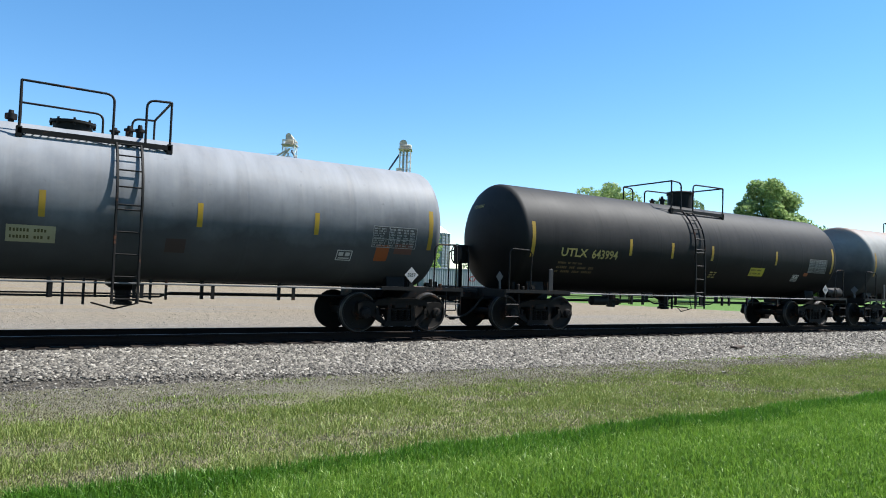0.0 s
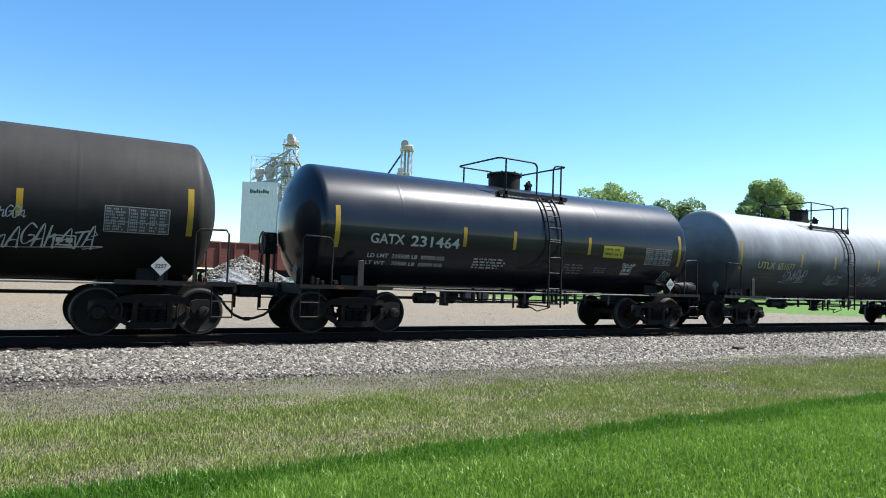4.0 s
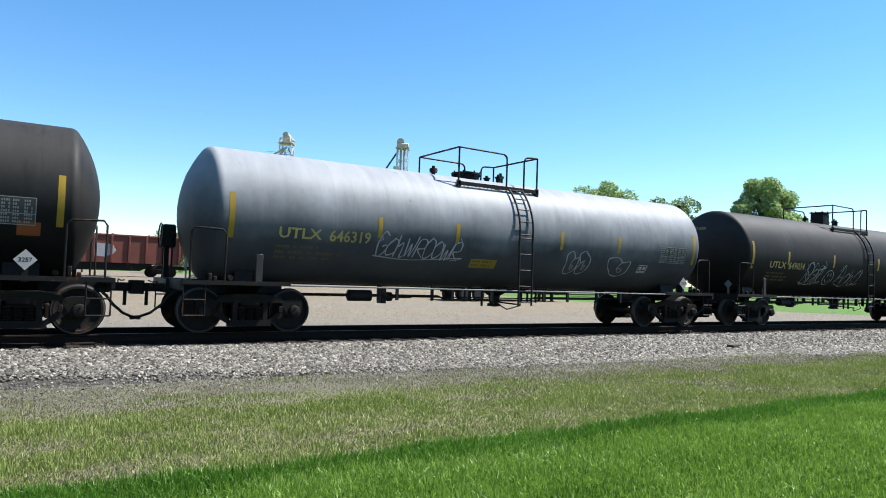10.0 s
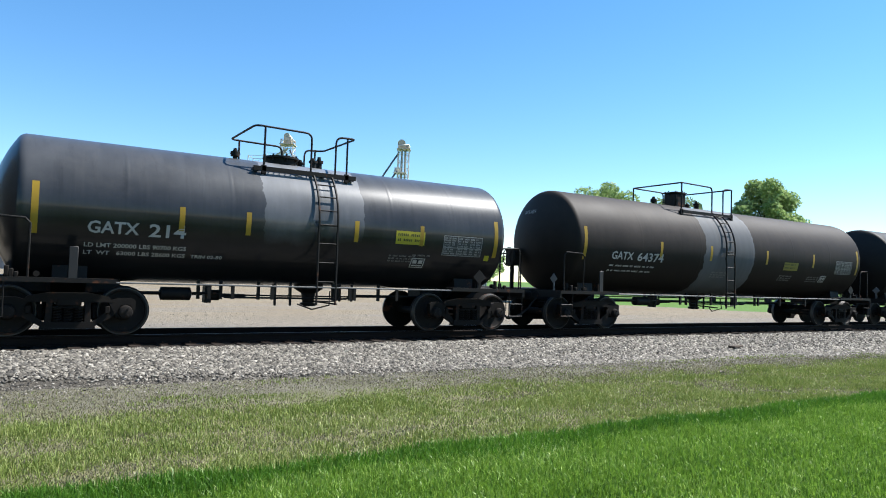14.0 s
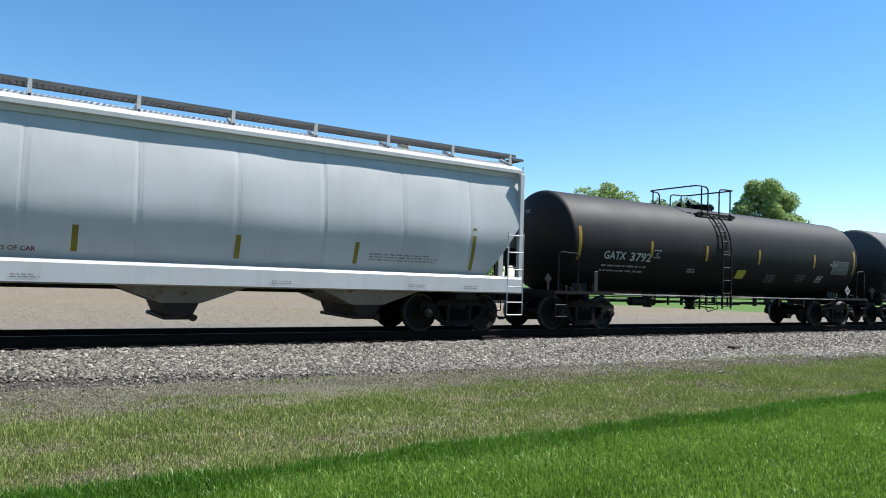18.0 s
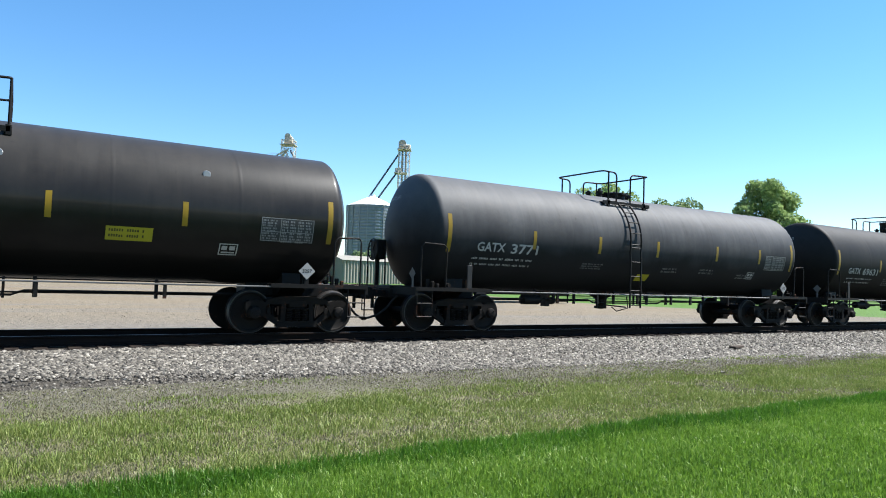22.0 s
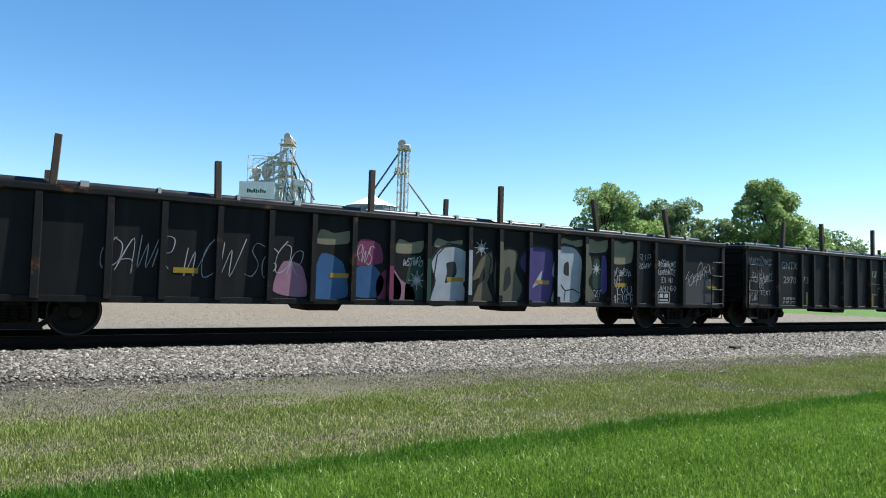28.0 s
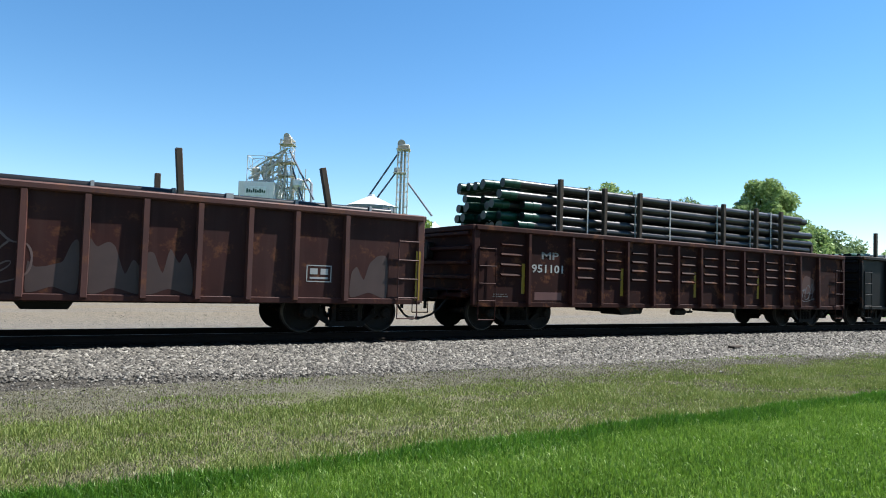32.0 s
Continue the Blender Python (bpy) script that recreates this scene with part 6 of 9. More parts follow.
def ex17(c, f, z):
    lmt(c, f, -6.0, 1.8)
    for x, zz in ((-2.9, 1.6), (2.4, 1.65), (3.3, 1.35)):
        small_lines(c, f, x, zz, 0.7, 0.14, 2, 37)
    panel(c, f, -6.35, 1.55, 0.14, 0.1, ORANGE_MARK, "orange_decal")


tank_car(285.77, 6.4, 7.65, TANK_ENDS, "slate grey tank car with white lettering", T_SLATE, 0.69, -1, "low", mark=("GATX", "3807"), mark_mat=WHITE_MARK, mark_x=-6.01, lines=False,
         bars_at=[-4.14, -1.60, 2.03, 4.58], seed=26, extras=ex17, tank2=True, rail=(1.25, 0.68, True))


def ex18(c, f, z):
    yellow_sign(c, f, 2.68, 3.47, 1.73, 2.0)
    x = -6.0                       # the maker's sign, as plain white blocks
    for i in range(6):
        w = 0.5
        s = Shape()
        quad_strip(s, f, x, x + w * 0.28, 2.16, 2.62, 0.008)
        quad_strip(s, f, x, x + w, 2.50, 2.62, 0.0085, 2)
        if i in (2, 4, 5):
            quad_strip(s, f, x, x + w, 2.14, 2.25, 0.0085, 2)
        quad_strip(s, f, x + w * 0.74, x + w, 2.2 if i % 2 else 2.35, 2.58, 0.008)
        part("sign_block", s, WHITE_MARK, c)
        x += 0.6
    lmt(c, f, -6.0, 1.8, 1.5)
    small_lines(c, f, 5.9, 1.85, 0.6, 0.1, 1, 38)
    for x in (-5.6, -2.0, 1.0, 4.4):
        s = Shape()
        s.lathe([(-0.02, 0.0), (-0.02, 0.07), (0.0, 0.08)], 12, "y", f.place(x, 3.15, 0.0))
        part("lug", s, GALV, c)


tank_car(302.6, 6.4, 7.65, TANK_ENDS, "satin black tank car with a white block sign", T_PROC, 0.41, -1, "low", mark=("PROX", "76119"), mark_mat=WHITE_MARK, mark_x=-6.02, mark_z=-0.72, lines=False,
         bars_at=[-4.19, -1.62, 1.77, 4.01], seed=27, extras=ex18)


def ex19(c, f, z):
    panel(c, f, -0.3, 1.26, 0.5, 0.26, YELLOW_SIGN, "yellow_square")
    lmt(c, f, -6.2, 2.0)
    for x, zz in ((0.6, 1.6), (2.3, 1.62), (4.2, 1.5)):
        small_lines(c, f, x, zz, 0.75, 0.2, 2, 39)
    small_lines(c, f, -2.6, 1.6, 0.9, 0.2, 3, 40)


tank_car(319.46, 6.4, 7.65, TANK_ENDS, "dusty slate tank car with white lettering", T_SLATE, -0.77, 1, "low", mark=("GATX", "3771"), mark_mat=WHITE_MARK, mark_x=-6.12, lines=False,
         bars_at=[-4.36, -2.07, 0.24, 2.94, 5.13], seed=28, extras=ex19, rail=(1.05, 0.8, True))


def ex20(c, f, z):
    panel(c, f, 0.25, 1.6, 0.42, 0.32, YELLOW_SIGN, "yellow_square")
    scribble(c, f, 0.05, 1.25, 1.0, 0.3, SPRAY_WHITE, 201, 0.025, 9)
    lmt(c, f, -6.2, 1.9)
    small_lines(c, f, -3.5, 1.5, 0.8, 0.35, 4, 41)
    small_lines(c, f, 1.6, 1.75, 0.7, 0.1, 2, 42, WHITE_MARK)
    small_lines(c, f, 4.3, 1.5, 0.7, 0.22, 3, 43)
    lettering("FRA AIP", 0.14, WHITE_MARK, c, f, 4.96, 2.1, 0.5)


tank_car(336.39, 6.4, 7.65, TANK_ENDS, "black tank car with a dark hatch drum behind the ladder", T_BLACK2, -0.79, 1, "tall", mark=("GATX", "69631"), mark_mat=WHITE_MARK, mark_x=-6.25, lines=False,
         bars_at=[-3.97, -1.62, 0.75, 3.70], seed=29, extras=ex20, rail=(1.05, 0.8, True))

AIM_PAINT = paint("gondola_blue_black", (0.012, 0.0135, 0.019), 0.4, var=0.4, scale=0.9, grime=(0.062, 0.064, 0.07), grime_amt=0.6, streak=0.25, streak_col=(0.04, 0.04, 0.043), spec=0.3)
AIM_RIB = paint("gondola_rib_grey", (0.034, 0.033, 0.033), 0.6, var=0.25, streak=0.4, streak_col=(0.045, 0.041, 0.036), spec=0.15)


def ex21(c, f):
    lettering("A I M X", 0.34, WHITE_MARK, c, f, -9.14, 3.13, 0.8, "reporting_mark")
    lettering("20215", 0.32, WHITE_MARK, c, f, -9.18, 2.68, 0.78, "car_number")
    lettering("LD LMT", 0.13, WHITE_MARK, c, f, -8.85, 1.5, 0.42)
    lettering("LT WT", 0.13, WHITE_MARK, c, f, -8.87, 1.33, 0.34)
    lettering("214700", 0.13, WHITE_MARK, c, f, -8.05, 1.5, 0.45)
    lettering("71300", 0.13, WHITE_MARK, c, f, -7.98, 1.33, 0.36)
    panel(c, f, -6.62, 1.9, 0.28, 0.26, WHITE_MARK, "white_square")
    bars(c, f, -6.8, 1.72, 0.55, 0.12, 2, WHITE_MARK, 44)
    s = Shape()
    for a in ((-7.75, -7.5, 2.92, 2.94), (-7.75, -7.5, 3.17, 3.19), (-7.75, -7.73, 2.92, 3.19), (-7.52, -7.5, 2.92, 3.19)):
        quad_strip(s, f, *a, 0.008, 1)
    part("plate_mark", s, WHITE_MARK, c)
    for i, x in enumerate((-8.84, -6.75, -4.49, -2.2, 1.0, 3.3, 5.7, 8.0)):
        panel(c, f, x, 1.08, 0.47, 0.19, YELLOW, "reflective_strip")
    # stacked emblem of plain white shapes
    s = Shape()
    for (x0, z0), (x1, z1), w in (((-0.35, 2.85), (-0.08, 3.42), 0.16), ((0.15, 2.85), (-0.08, 3.42), 0.16)):
        v = [f.place(x0 - w / 2, z0, 0.14), f.place(x0 + w / 2, z0, 0.14), f.place(x1 + w / 2, z1, 0.14), f.place(x1 - w / 2, z1, 0.14)]
        s.add(v, [(0, 1, 2, 3)])
    for x0, x1, z0, z1 in ((-0.3, 0.1, 3.0, 3.08), (-0.17, 0.02, 2.5, 2.85), (-0.74, -0.5, 2.05, 2.12), (0.25, 0.48, 2.05, 2.12)):
        quad_strip(s, f, x0, x1, z0, z1, 0.14, 1)
    for (x0, z0), (x1, z1), w in (((-0.6, 2.05), (-0.42, 2.6), 0.2), ((0.36, 2.05), (0.2, 2.6), 0.2), ((-0.12, 2.12), (-0.38, 2.6), 0.16), ((-0.12, 2.12), (0.16, 2.6), 0.16)):
        s.add([f.place(x0 - w / 2, z0, 0.14), f.place(x0 + w / 2, z0, 0.14), f.place(x1 + w / 2, z1, 0.14), f.place(x1 - w / 2, z1, 0.14)], [(0, 1, 2, 3)])
    part("emblem", s, WHITE_MARK, c, "white stacked emblem")
    for z0, z1 in ((2.45, 2.88), (3.05, 3.42), (2.12, 2.3)):
        panel(c, f, -0.07, z0, 0.11, z1 - z0, WHITE_MARK, "emblem_on_post", 0.128)


gondola(355.45, 7.08, 9.76, (10.5, 10.5), "tall blue-black scrap gondola with grey side posts", AIM_PAINT, AIM_RIB, 4.08, [-9.32 + 1.165 * k for k in range(17)], 1.08, 1.5, 0.2, floor=1.1, extras=ex21, drop=0.34, taper=True)

MP_BROWN = paint("gondola_brown", (0.043, 0.0095, 0.0065), 0.75, var=0.4, spec=0.12, grime=(0.03, 0.009, 0.0065), grime_amt=0.5, rust=0.2, streak=0.3, streak_col=(0.04, 0.017, 0.014))
MP_RIB = paint("gondola_brown_post", (0.062, 0.017, 0.013), 0.7, var=0.35, spec=0.15, rust=0.2, streak=0.4, streak_col=(0.12, 0.06, 0.05))
MP_DARK = paint("gondola_dark_panel", (0.026, 0.017, 0.016), 0.6, grime=(0.05, 0.02, 0.016), grime_amt=0.5)


def mp_marks(top, number, panelled=True):
    def go(c, f):
        if panelled:
            panel(c, f, -6.35, 1.0, 1.1, 1.25, MP_DARK, "repaint_panel")
        lettering(top, 0.26, GREY_MARK, c, f, -6.12, 1.84, 0.6, "reporting_mark")
        lettering(number, 0.28, GREY_MARK if panelled else WHITE_MARK, c, f, -6.42, 1.4 if panelled else 1.5, 1.05, "car_number", 0.009)
        panel(c, f, -6.3, 0.8, 0.9, 0.2, paint("pink_primer" + number, (0.2, 0.09, 0.08), 0.7), "primer_patch")
        for x in (-6.68, -3.2, -0.1, 3.05, 5.5, 6.6):
            panel(c, f, x - 0.05, 0.95, 0.1, 0.75, YELLOW, "reflective_strip", 0.008)
        blob(c, f, 5.5, 1.1, 0.9, 0.7, paint("faded_scrawl" + number, (0.12, 0.055, 0.045), 0.7), 301)
        scribble(c, f, 5.5, 0.9, 0.8, 0.6, SPRAY_DIM, 302, 0.04, 7)
        small_lines(c, f, -7.6, 0.85, 0.5, 0.1, 2, 45)
        s = Shape()
        s.prism([(-3.0, 0.66), (-1.85, 0.66), (-1.95, 0.44), (-2.75, 0.4)], -1.1, -0.3)
        part("equipment_box", s, BLACK_STEEL, c)
        s = Shape()
        s.lathe([(-0.62, 0.0), (-0.6, 0.1), (-0.1, 0.1), (-0.08, 0.04), (0.3, 0.035)], 12, "x", (0, -1.1, 0.5))
        s.tube([(-0.5, -1.1, 0.5), (-0.5, -1.1, 0.7)], 0.02, 6)
        s.tube([(0.2, -1.1, 0.5), (0.25, -1.1, 0.72)], 0.02, 6)
        part("brake_cylinder", s, BLACK_STEEL, c)
    return go


MP_RIBS = [-6.55, -5.1, -4.05, -3.05, -2.0, -0.95, 0.1, 1.15, 2.2, 3.25, 4.3, 5.35, 6.5]
MP_LOUV = [(-7.4, -6.75)] + [(a + 0.22, b - 0.22) for a, b in zip(MP_RIBS[1:-2], MP_RIBS[2:-1])]
MP_STAKES = [(-5.32, 0, 3.98), (-3.7, 0, 3.9), (-2.3, 0, 3.9), (1.53, 0, 3.92), (3.25, 0, 3.92), (4.65, 0, 3.92)]
gondola(374.8, 6.5, 8.18, (8.75, 8.75), "rusty brown gondola with pressed side ridges", MP_BROWN, MP_RIB, 2.58, MP_RIBS, 0.66, 1.5, 0.11, MP_LOUV, extras=mp_marks("MP", "642317"))
pipe_stack(374.8, 2.58, "stack of black pipes with green ends between wooden stakes", 31, MP_STAKES)

GR_PAINT = paint("gondola_black_green", (0.0085, 0.0085, 0.0085), 0.6, var=0.3, grime=(0.02, 0.019, 0.017), grime_amt=0.5, streak=0.4, streak_col=(0.04, 0.036, 0.032), spec=0.15)
GR_RIB = paint("gondola_black_post", (0.014, 0.0135, 0.013), 0.6, rust=0.1, streak=0.3, streak_col=(0.035, 0.03, 0.026), spec=0.15)
LONG_RIBS = [-8.27, -7.11, -6.2, -5.25, -4.3, -3.4, -2.45, -1.5, -0.5, 0.45, 1.4, 2.35, 3.3, 4.25, 5.2, 6.15, 7.1, 8.2]


GR_RIBS = [-8.2, -7.1, -6.2, -5.2, -4.2, -3.3, -2.4, -1.5, -0.55, 0.58, 1.48, 2.4, 3.33, 4.3, 5.25, 6.25, 7.0, 8.2]


def ex23(c, f):
    silver, tan, violet = spray("spray_silver", (0.5, 0.55, 0.6)), spray("spray_tan", (0.2, 0.165, 0.1)), spray("spray_violet", (0.085, 0.055, 0.24))
    olive, green, pink = spray("spray_olive", (0.15, 0.145, 0.095)), spray("spray_green", (0.012, 0.06, 0.035)), spray("spray_pink", (0.42, 0.2, 0.29))
    magenta, blue, cream = spray("spray_magenta", (0.27, 0.035, 0.12)), spray("spray_blue", (0.04, 0.14, 0.33)), spray("old_cream", (0.3, 0.28, 0.17))
    letters = ((silver, [(-0.42, 0.7), (-0.3, 1.2), (-0.42, 1.6), (-0.2, 1.93), (0.2, 2.0), (0.58, 1.85), (0.6, 1.3), (0.45, 1.15), (0.68, 0.72), (0.1, 0.7)]),
               (tan, [(0.75, 0.74), (0.95, 1.3), (0.72, 1.25), (0.95, 1.75), (1.25, 1.93), (1.3, 1.5), (1.15, 1.2), (1.32, 0.78), (1.05, 0.72)]),
               (olive, [(1.36, 1.2), (1.42, 1.85), (1.75, 2.03), (2.05, 1.93), (2.0, 1.5), (2.22, 1.1), (2.05, 0.76), (1.5, 0.74)]),
               (violet, [(2.15, 1.7), (2.45, 2.12), (3.15, 2.05), (3.22, 1.4), (3.08, 0.76), (2.35, 0.72), (2.45, 1.3)]),
               (silver, [(3.2, 0.76), (3.35, 1.3), (3.18, 1.5), (3.4, 2.15), (3.9, 2.18), (4.2, 1.9), (4.18, 1.2), (4.1, 0.78)]),
               (olive, [(4.28, 0.8), (4.3, 1.9), (4.5, 2.0), (4.6, 1.6), (4.45, 1.3), (4.7, 0.95), (4.5, 0.76)]))
    for x0, x1, z0, z1 in ((-3.2, -2.45, 1.9, 2.2), (-1.35, -0.65, 1.8, 2.1), (-0.35, 0.4, 1.98, 2.18), (3.45, 4.25, 2.2, 2.42), (4.4, 5.15, 2.1, 2.45), (5.35, 6.15, 1.85, 2.45)):
        patch(c, f, [(x0, z0), (x1 - 0.08, z0 + 0.03), (x1, z1), ((x0 + x1) / 2, z1 - 0.06), (x0 + 0.07, z1)], cream, "old_sign_block", 0.003)
    for m, pts in ((green, [(-1.1, 0.74), (-0.5, 0.74), (-0.6, 1.5), (-0.95, 1.75)]), (magenta, [(-1.75, 0.74), (-1.25, 0.74), (-1.2, 1.1), (-1.5, 1.45), (-1.8, 1.2)]),
                   (pink, [(-1.35, 0.74), (-0.85, 0.74), (-0.9, 1.05), (-1.2, 1.2), (-1.45, 1.5), (-1.55, 1.3)]), (magenta, [(-2.4, 1.5), (-1.7, 1.55), (-1.75, 1.95), (-2.2, 2.05)]),
                   (blue, [(-2.35, 0.85), (-1.8, 0.8), (-1.62, 1.15), (-1.9, 1.5), (-2.35, 1.4)]), (blue, [(-3.3, 0.8), (-2.5, 0.8), (-2.6, 1.5), (-3.1, 1.7)]),
                   (green, [(4.62, 1.2), (4.9, 1.15), (4.88, 1.85), (4.66, 1.9)]), (violet, [(4.92, 1.05), (5.15, 1.1), (5.12, 1.9), (4.95, 2.0)]), (pink, [(-4.1, 0.9), (-3.4, 0.8), (-3.5, 1.4), (-3.9, 1.5)])):
        patch(c, f, pts, m, lift=0.005)
    for i, (m, pts) in enumerate(letters):
        patch(c, f, pts, SPRAY_BLACK, "spray_outline", 0.0075 + 0.0004 * i, 1.09)
        patch(c, f, pts, m, lift=0.0105 + 0.0004 * i)
    for m, pts in ((SPRAY_BLACK, [(-0.05, 1.15), (0.25, 1.35), (0.22, 1.65), (-0.02, 1.62), (0.0, 1.4)]), (SPRAY_BLACK, [(1.65, 1.0), (1.86, 1.2), (1.82, 1.6), (1.68, 1.5)]),
                   (silver, [(2.6, 1.2), (2.85, 1.55), (2.8, 1.25), (2.55, 1.1)]), (SPRAY_BLACK, [(3.58, 1.5), (3.76, 1.45), (3.74, 1.8), (3.6, 1.75)]), (SPRAY_BLACK, [(0.9, 1.15), (1.08, 1.3), (1.05, 1.55), (0.95, 1.4)])):
        patch(c, f, pts, m, "spray_counter", 0.0145)
    s = Shape()
    for pts in ([(-0.35, 1.3), (-0.28, 1.8), (0.0, 2.08), (0.45, 2.05), (0.66, 1.7), (0.6, 1.3), (0.75, 0.9)], [(3.25, 1.35), (3.5, 1.2), (3.65, 1.05), (3.9, 1.1), (4.15, 1.0)], [(3.65, 1.05), (3.62, 0.8)],
                [(1.05, 2.05), (1.25, 1.75), (1.2, 1.4), (1.35, 0.9)], [(3.2, 2.2), (3.6, 2.28), (4.2, 2.1), (4.3, 1.6)]):
        stroke(s, f, pts, 0.035, 0.0165)
    part("spray_lines", s, SPRAY_BLACK, c)
    for x, z0, z1, m in ((-1.5, 0.75, 1.5, magenta), (-0.55, 0.75, 1.7, green), (0.58, 0.9, 1.95, silver), (1.48, 0.9, 2.2, olive), (2.4, 0.8, 2.1, violet), (3.33, 0.9, 2.1, silver), (4.3, 0.8, 2.3, olive)):
        post_paint(c, x, z0, z1, m)
    for x, z, r in ((-0.8, 1.2, 0.22), (0.95, 2.02, 0.2), (4.75, 1.65, 0.16)):
        starburst(c, f, x, z, r, SPRAY_WHITE)
    for i, (x, z, w, h) in enumerate(((-4.6, 1.2, 1.1, 0.7), (-5.8, 1.1, 1.0, 0.8), (-7.2, 1.2, 1.2, 0.7), (-1.15, 1.5, 0.5, 0.22), (-2.3, 1.5, 0.4, 0.4), (5.4, 1.5, 0.7, 0.22), 
                                      (6.35, 1.72, 0.5, 0.2), (7.15, 1.8, 0.8, 0.2), (8.4, 1.3, 0.7, 0.5), (8.95, 1.5, 0.7, 0.5), (4.6, 0.8, 0.35, 0.3))):
        scribble(c, f, x, z, w, h, SPRAY_WHITE, 360 + i, 0.026, 10, strokes=1)
    hand_lettering(c, f, "ES MI", 7.35, 1.36, 0.5, 0.15, SPRAY_WHITE, 391)
    hand_lettering(c, f, "AMIGO", 7.25, 1.12, 0.75, 0.15, SPRAY_WHITE, 392)
    hand_lettering(c, f, "WE", 5.4, 1.26, 0.4, 0.24, SPRAY_WHITE, 393, 0.034)
    hand_lettering(c, f, "YOU", 5.45, 1.0, 0.7, 0.22, SPRAY_WHITE, 394, 0.034)
    hand_lettering(c, f, "4EVER", 5.38, 0.74, 0.85, 0.24, SPRAY_WHITE, 395, 0.034)
    hand_lettering(c, f, "RIP", 6.4, 1.97, 0.5, 0.16, SPRAY_WHITE, 396, 0.026)
    scribble(c, f, 7.2, 1.58, 0.75, 0.2, SPRAY_WHITE, 390, 0.026, 12, strokes=1)
    patch(c, f, [(8.3, 0.8), (9.7, 0.8), (9.6, 1.5), (9.0, 1.7), (8.4, 1.4)], spray("grey_overspray", (0.06, 0.06, 0.06)), lift=0.003)
    box_mark(c, f, 7.2, 0.78, 0.5, 0.32)
    for x in (-9.3, -6.0, -2.9, 0.0, 2.65, 5.45, 9.4):
        panel(c, f, x, 1.2, 0.45, 0.1, YELLOW, "reflective_strip", 0.0175)


gondola(394.44, 8.45, 10.12, (10.78, 10.78), "long black gondola covered with coloured graffiti", GR_PAINT, GR_RIB, 2.64, GR_RIBS, 0.68, 1.5, 0.15, extras=ex23)
pipe_stack(394.44, 2.64, "pipes lashed level with the gondola's rim between stakes", 33, [(-8.0, 3, 3.55), (-5.2, -2, 3.4), (-1.9, 0, 3.6), (1.65, 0, 3.6), (4.96, -10, 3.6), (7.87, -14, 3.6)], -9.6, 19.0, False)


def ex24(c, f):
    lettering("GNTX", 0.34, GREY_MARK, c, f, -8.08, 1.98, 0.95, "reporting_mark")
    lettering("2970", 0.32, GREY_MARK, c, f, -7.95, 1.5, 0.75, "car_number")
    lettering("73", 0.32, GREY_MARK, c, f, -6.85, 1.52, 0.4, "car_number")
    lettering("LD LMT 210300", 0.11, WHITE_MARK, c, f, -7.95, 0.95, 0.7)
    lettering("LT WT   75700", 0.11, WHITE_MARK, c, f, -7.95, 0.82, 0.7)
    for i, (x, z, w, h) in enumerate(((-9.85, 2.05, 1.2, 0.35), (-9.7, 1.5, 1.1, 0.5), (-9.8, 0.9, 0.4, 0.4), (7.3, 1.95, 0.7, 0.3), (8.5, 1.7, 0.5, 0.35), (8.9, 1.3, 0.6, 0.3))):
        scribble(c, f, x, z, w, h * 0.8, SPRAY_WHITE, 380 + i, 0.022, 12)
    for word, x, z, ww in (("MEX", -9.32, 1.48, 0.42), ("DE", -9.3, 1.3, 0.28), ("TEXT", -9.25, 1.08, 0.6), ("MEX", 7.4, 1.55, 0.4), ("DE", 7.42, 1.36, 0.26), ("TEXAS", 7.38, 1.12, 0.62)):
        hand_lettering(c, f, word, x, z, ww, 0.15, SPRAY_WHITE, 397, 0.022)
    cream = spray("worn_cream", (0.26, 0.26, 0.17))
    gold = spray("worn_gold", (0.3, 0.3, 0.1))
    for x0, x1, z0, z1, m in ((-2.3, -1.78, 1.86, 2.1, cream), (-1.42, -0.82, 1.86, 2.1, cream), (-0.45, -0.1, 1.88, 2.26, cream), (0.02, 0.28, 1.86, 2.26, gold),
                              (-0.42, 0.22, 1.32, 1.66, gold), (0.62, 1.22, 1.34, 1.62, gold), (1.57, 2.17, 1.32, 1.62, gold),
                              (3.45, 4.17, 1.95, 2.48, cream), (4.3, 5.1, 1.95, 2.5, gold), (5.22, 6.05, 1.95, 2.52, cream)):
        k = 0.1 if x0 < 3 else 0.02
        patch(c, f, [(x0, z0), (x1 - k, z0), (x1, z1), (x0 + k, z1)], m, "old_sign_block", 0.004, soft=False)
        q = random.Random(int(x0 * 100))
        for _ in range(2 if x0 < 3 else 5):       # where the paint has flaked off
            a, b = q.uniform(x0 + 0.05, x1 - 0.2), q.uniform(z0, z1 - 0.15)
            patch(c, f, [(a, b), (a + q.uniform(0.05, 0.16), b + q.uniform(-0.03, 0.05)), (a + q.uniform(0.08, 0.2), b + q.uniform(0.08, 0.2)), (a + q.uniform(-0.02, 0.08), b + q.uniform(0.06, 0.16))], GR_PAINT, "flaked_patch", 0.007 + 0.0006 * _)
    s = Shape()
    stroke(s, f, [(-2.4, 1.22), (-1.78, 1.2), (-1.72, 1.45), (-1.2, 1.42), (-1.22, 1.3), (-0.84, 1.33), (-0.78, 1.56), (-2.28, 1.62), (-2.4, 1.22)], 0.055, 0.006)
    part("old_sign_outline", s, gold, c)
    patch(c, f, [(-0.3, 1.72), (0.05, 1.66), (0.35, 1.74), (0.1, 1.8), (0.02, 2.0), (-0.05, 1.8)], spray("worn_violet", (0.08, 0.06, 0.12)), "spray_patch", 0.009)
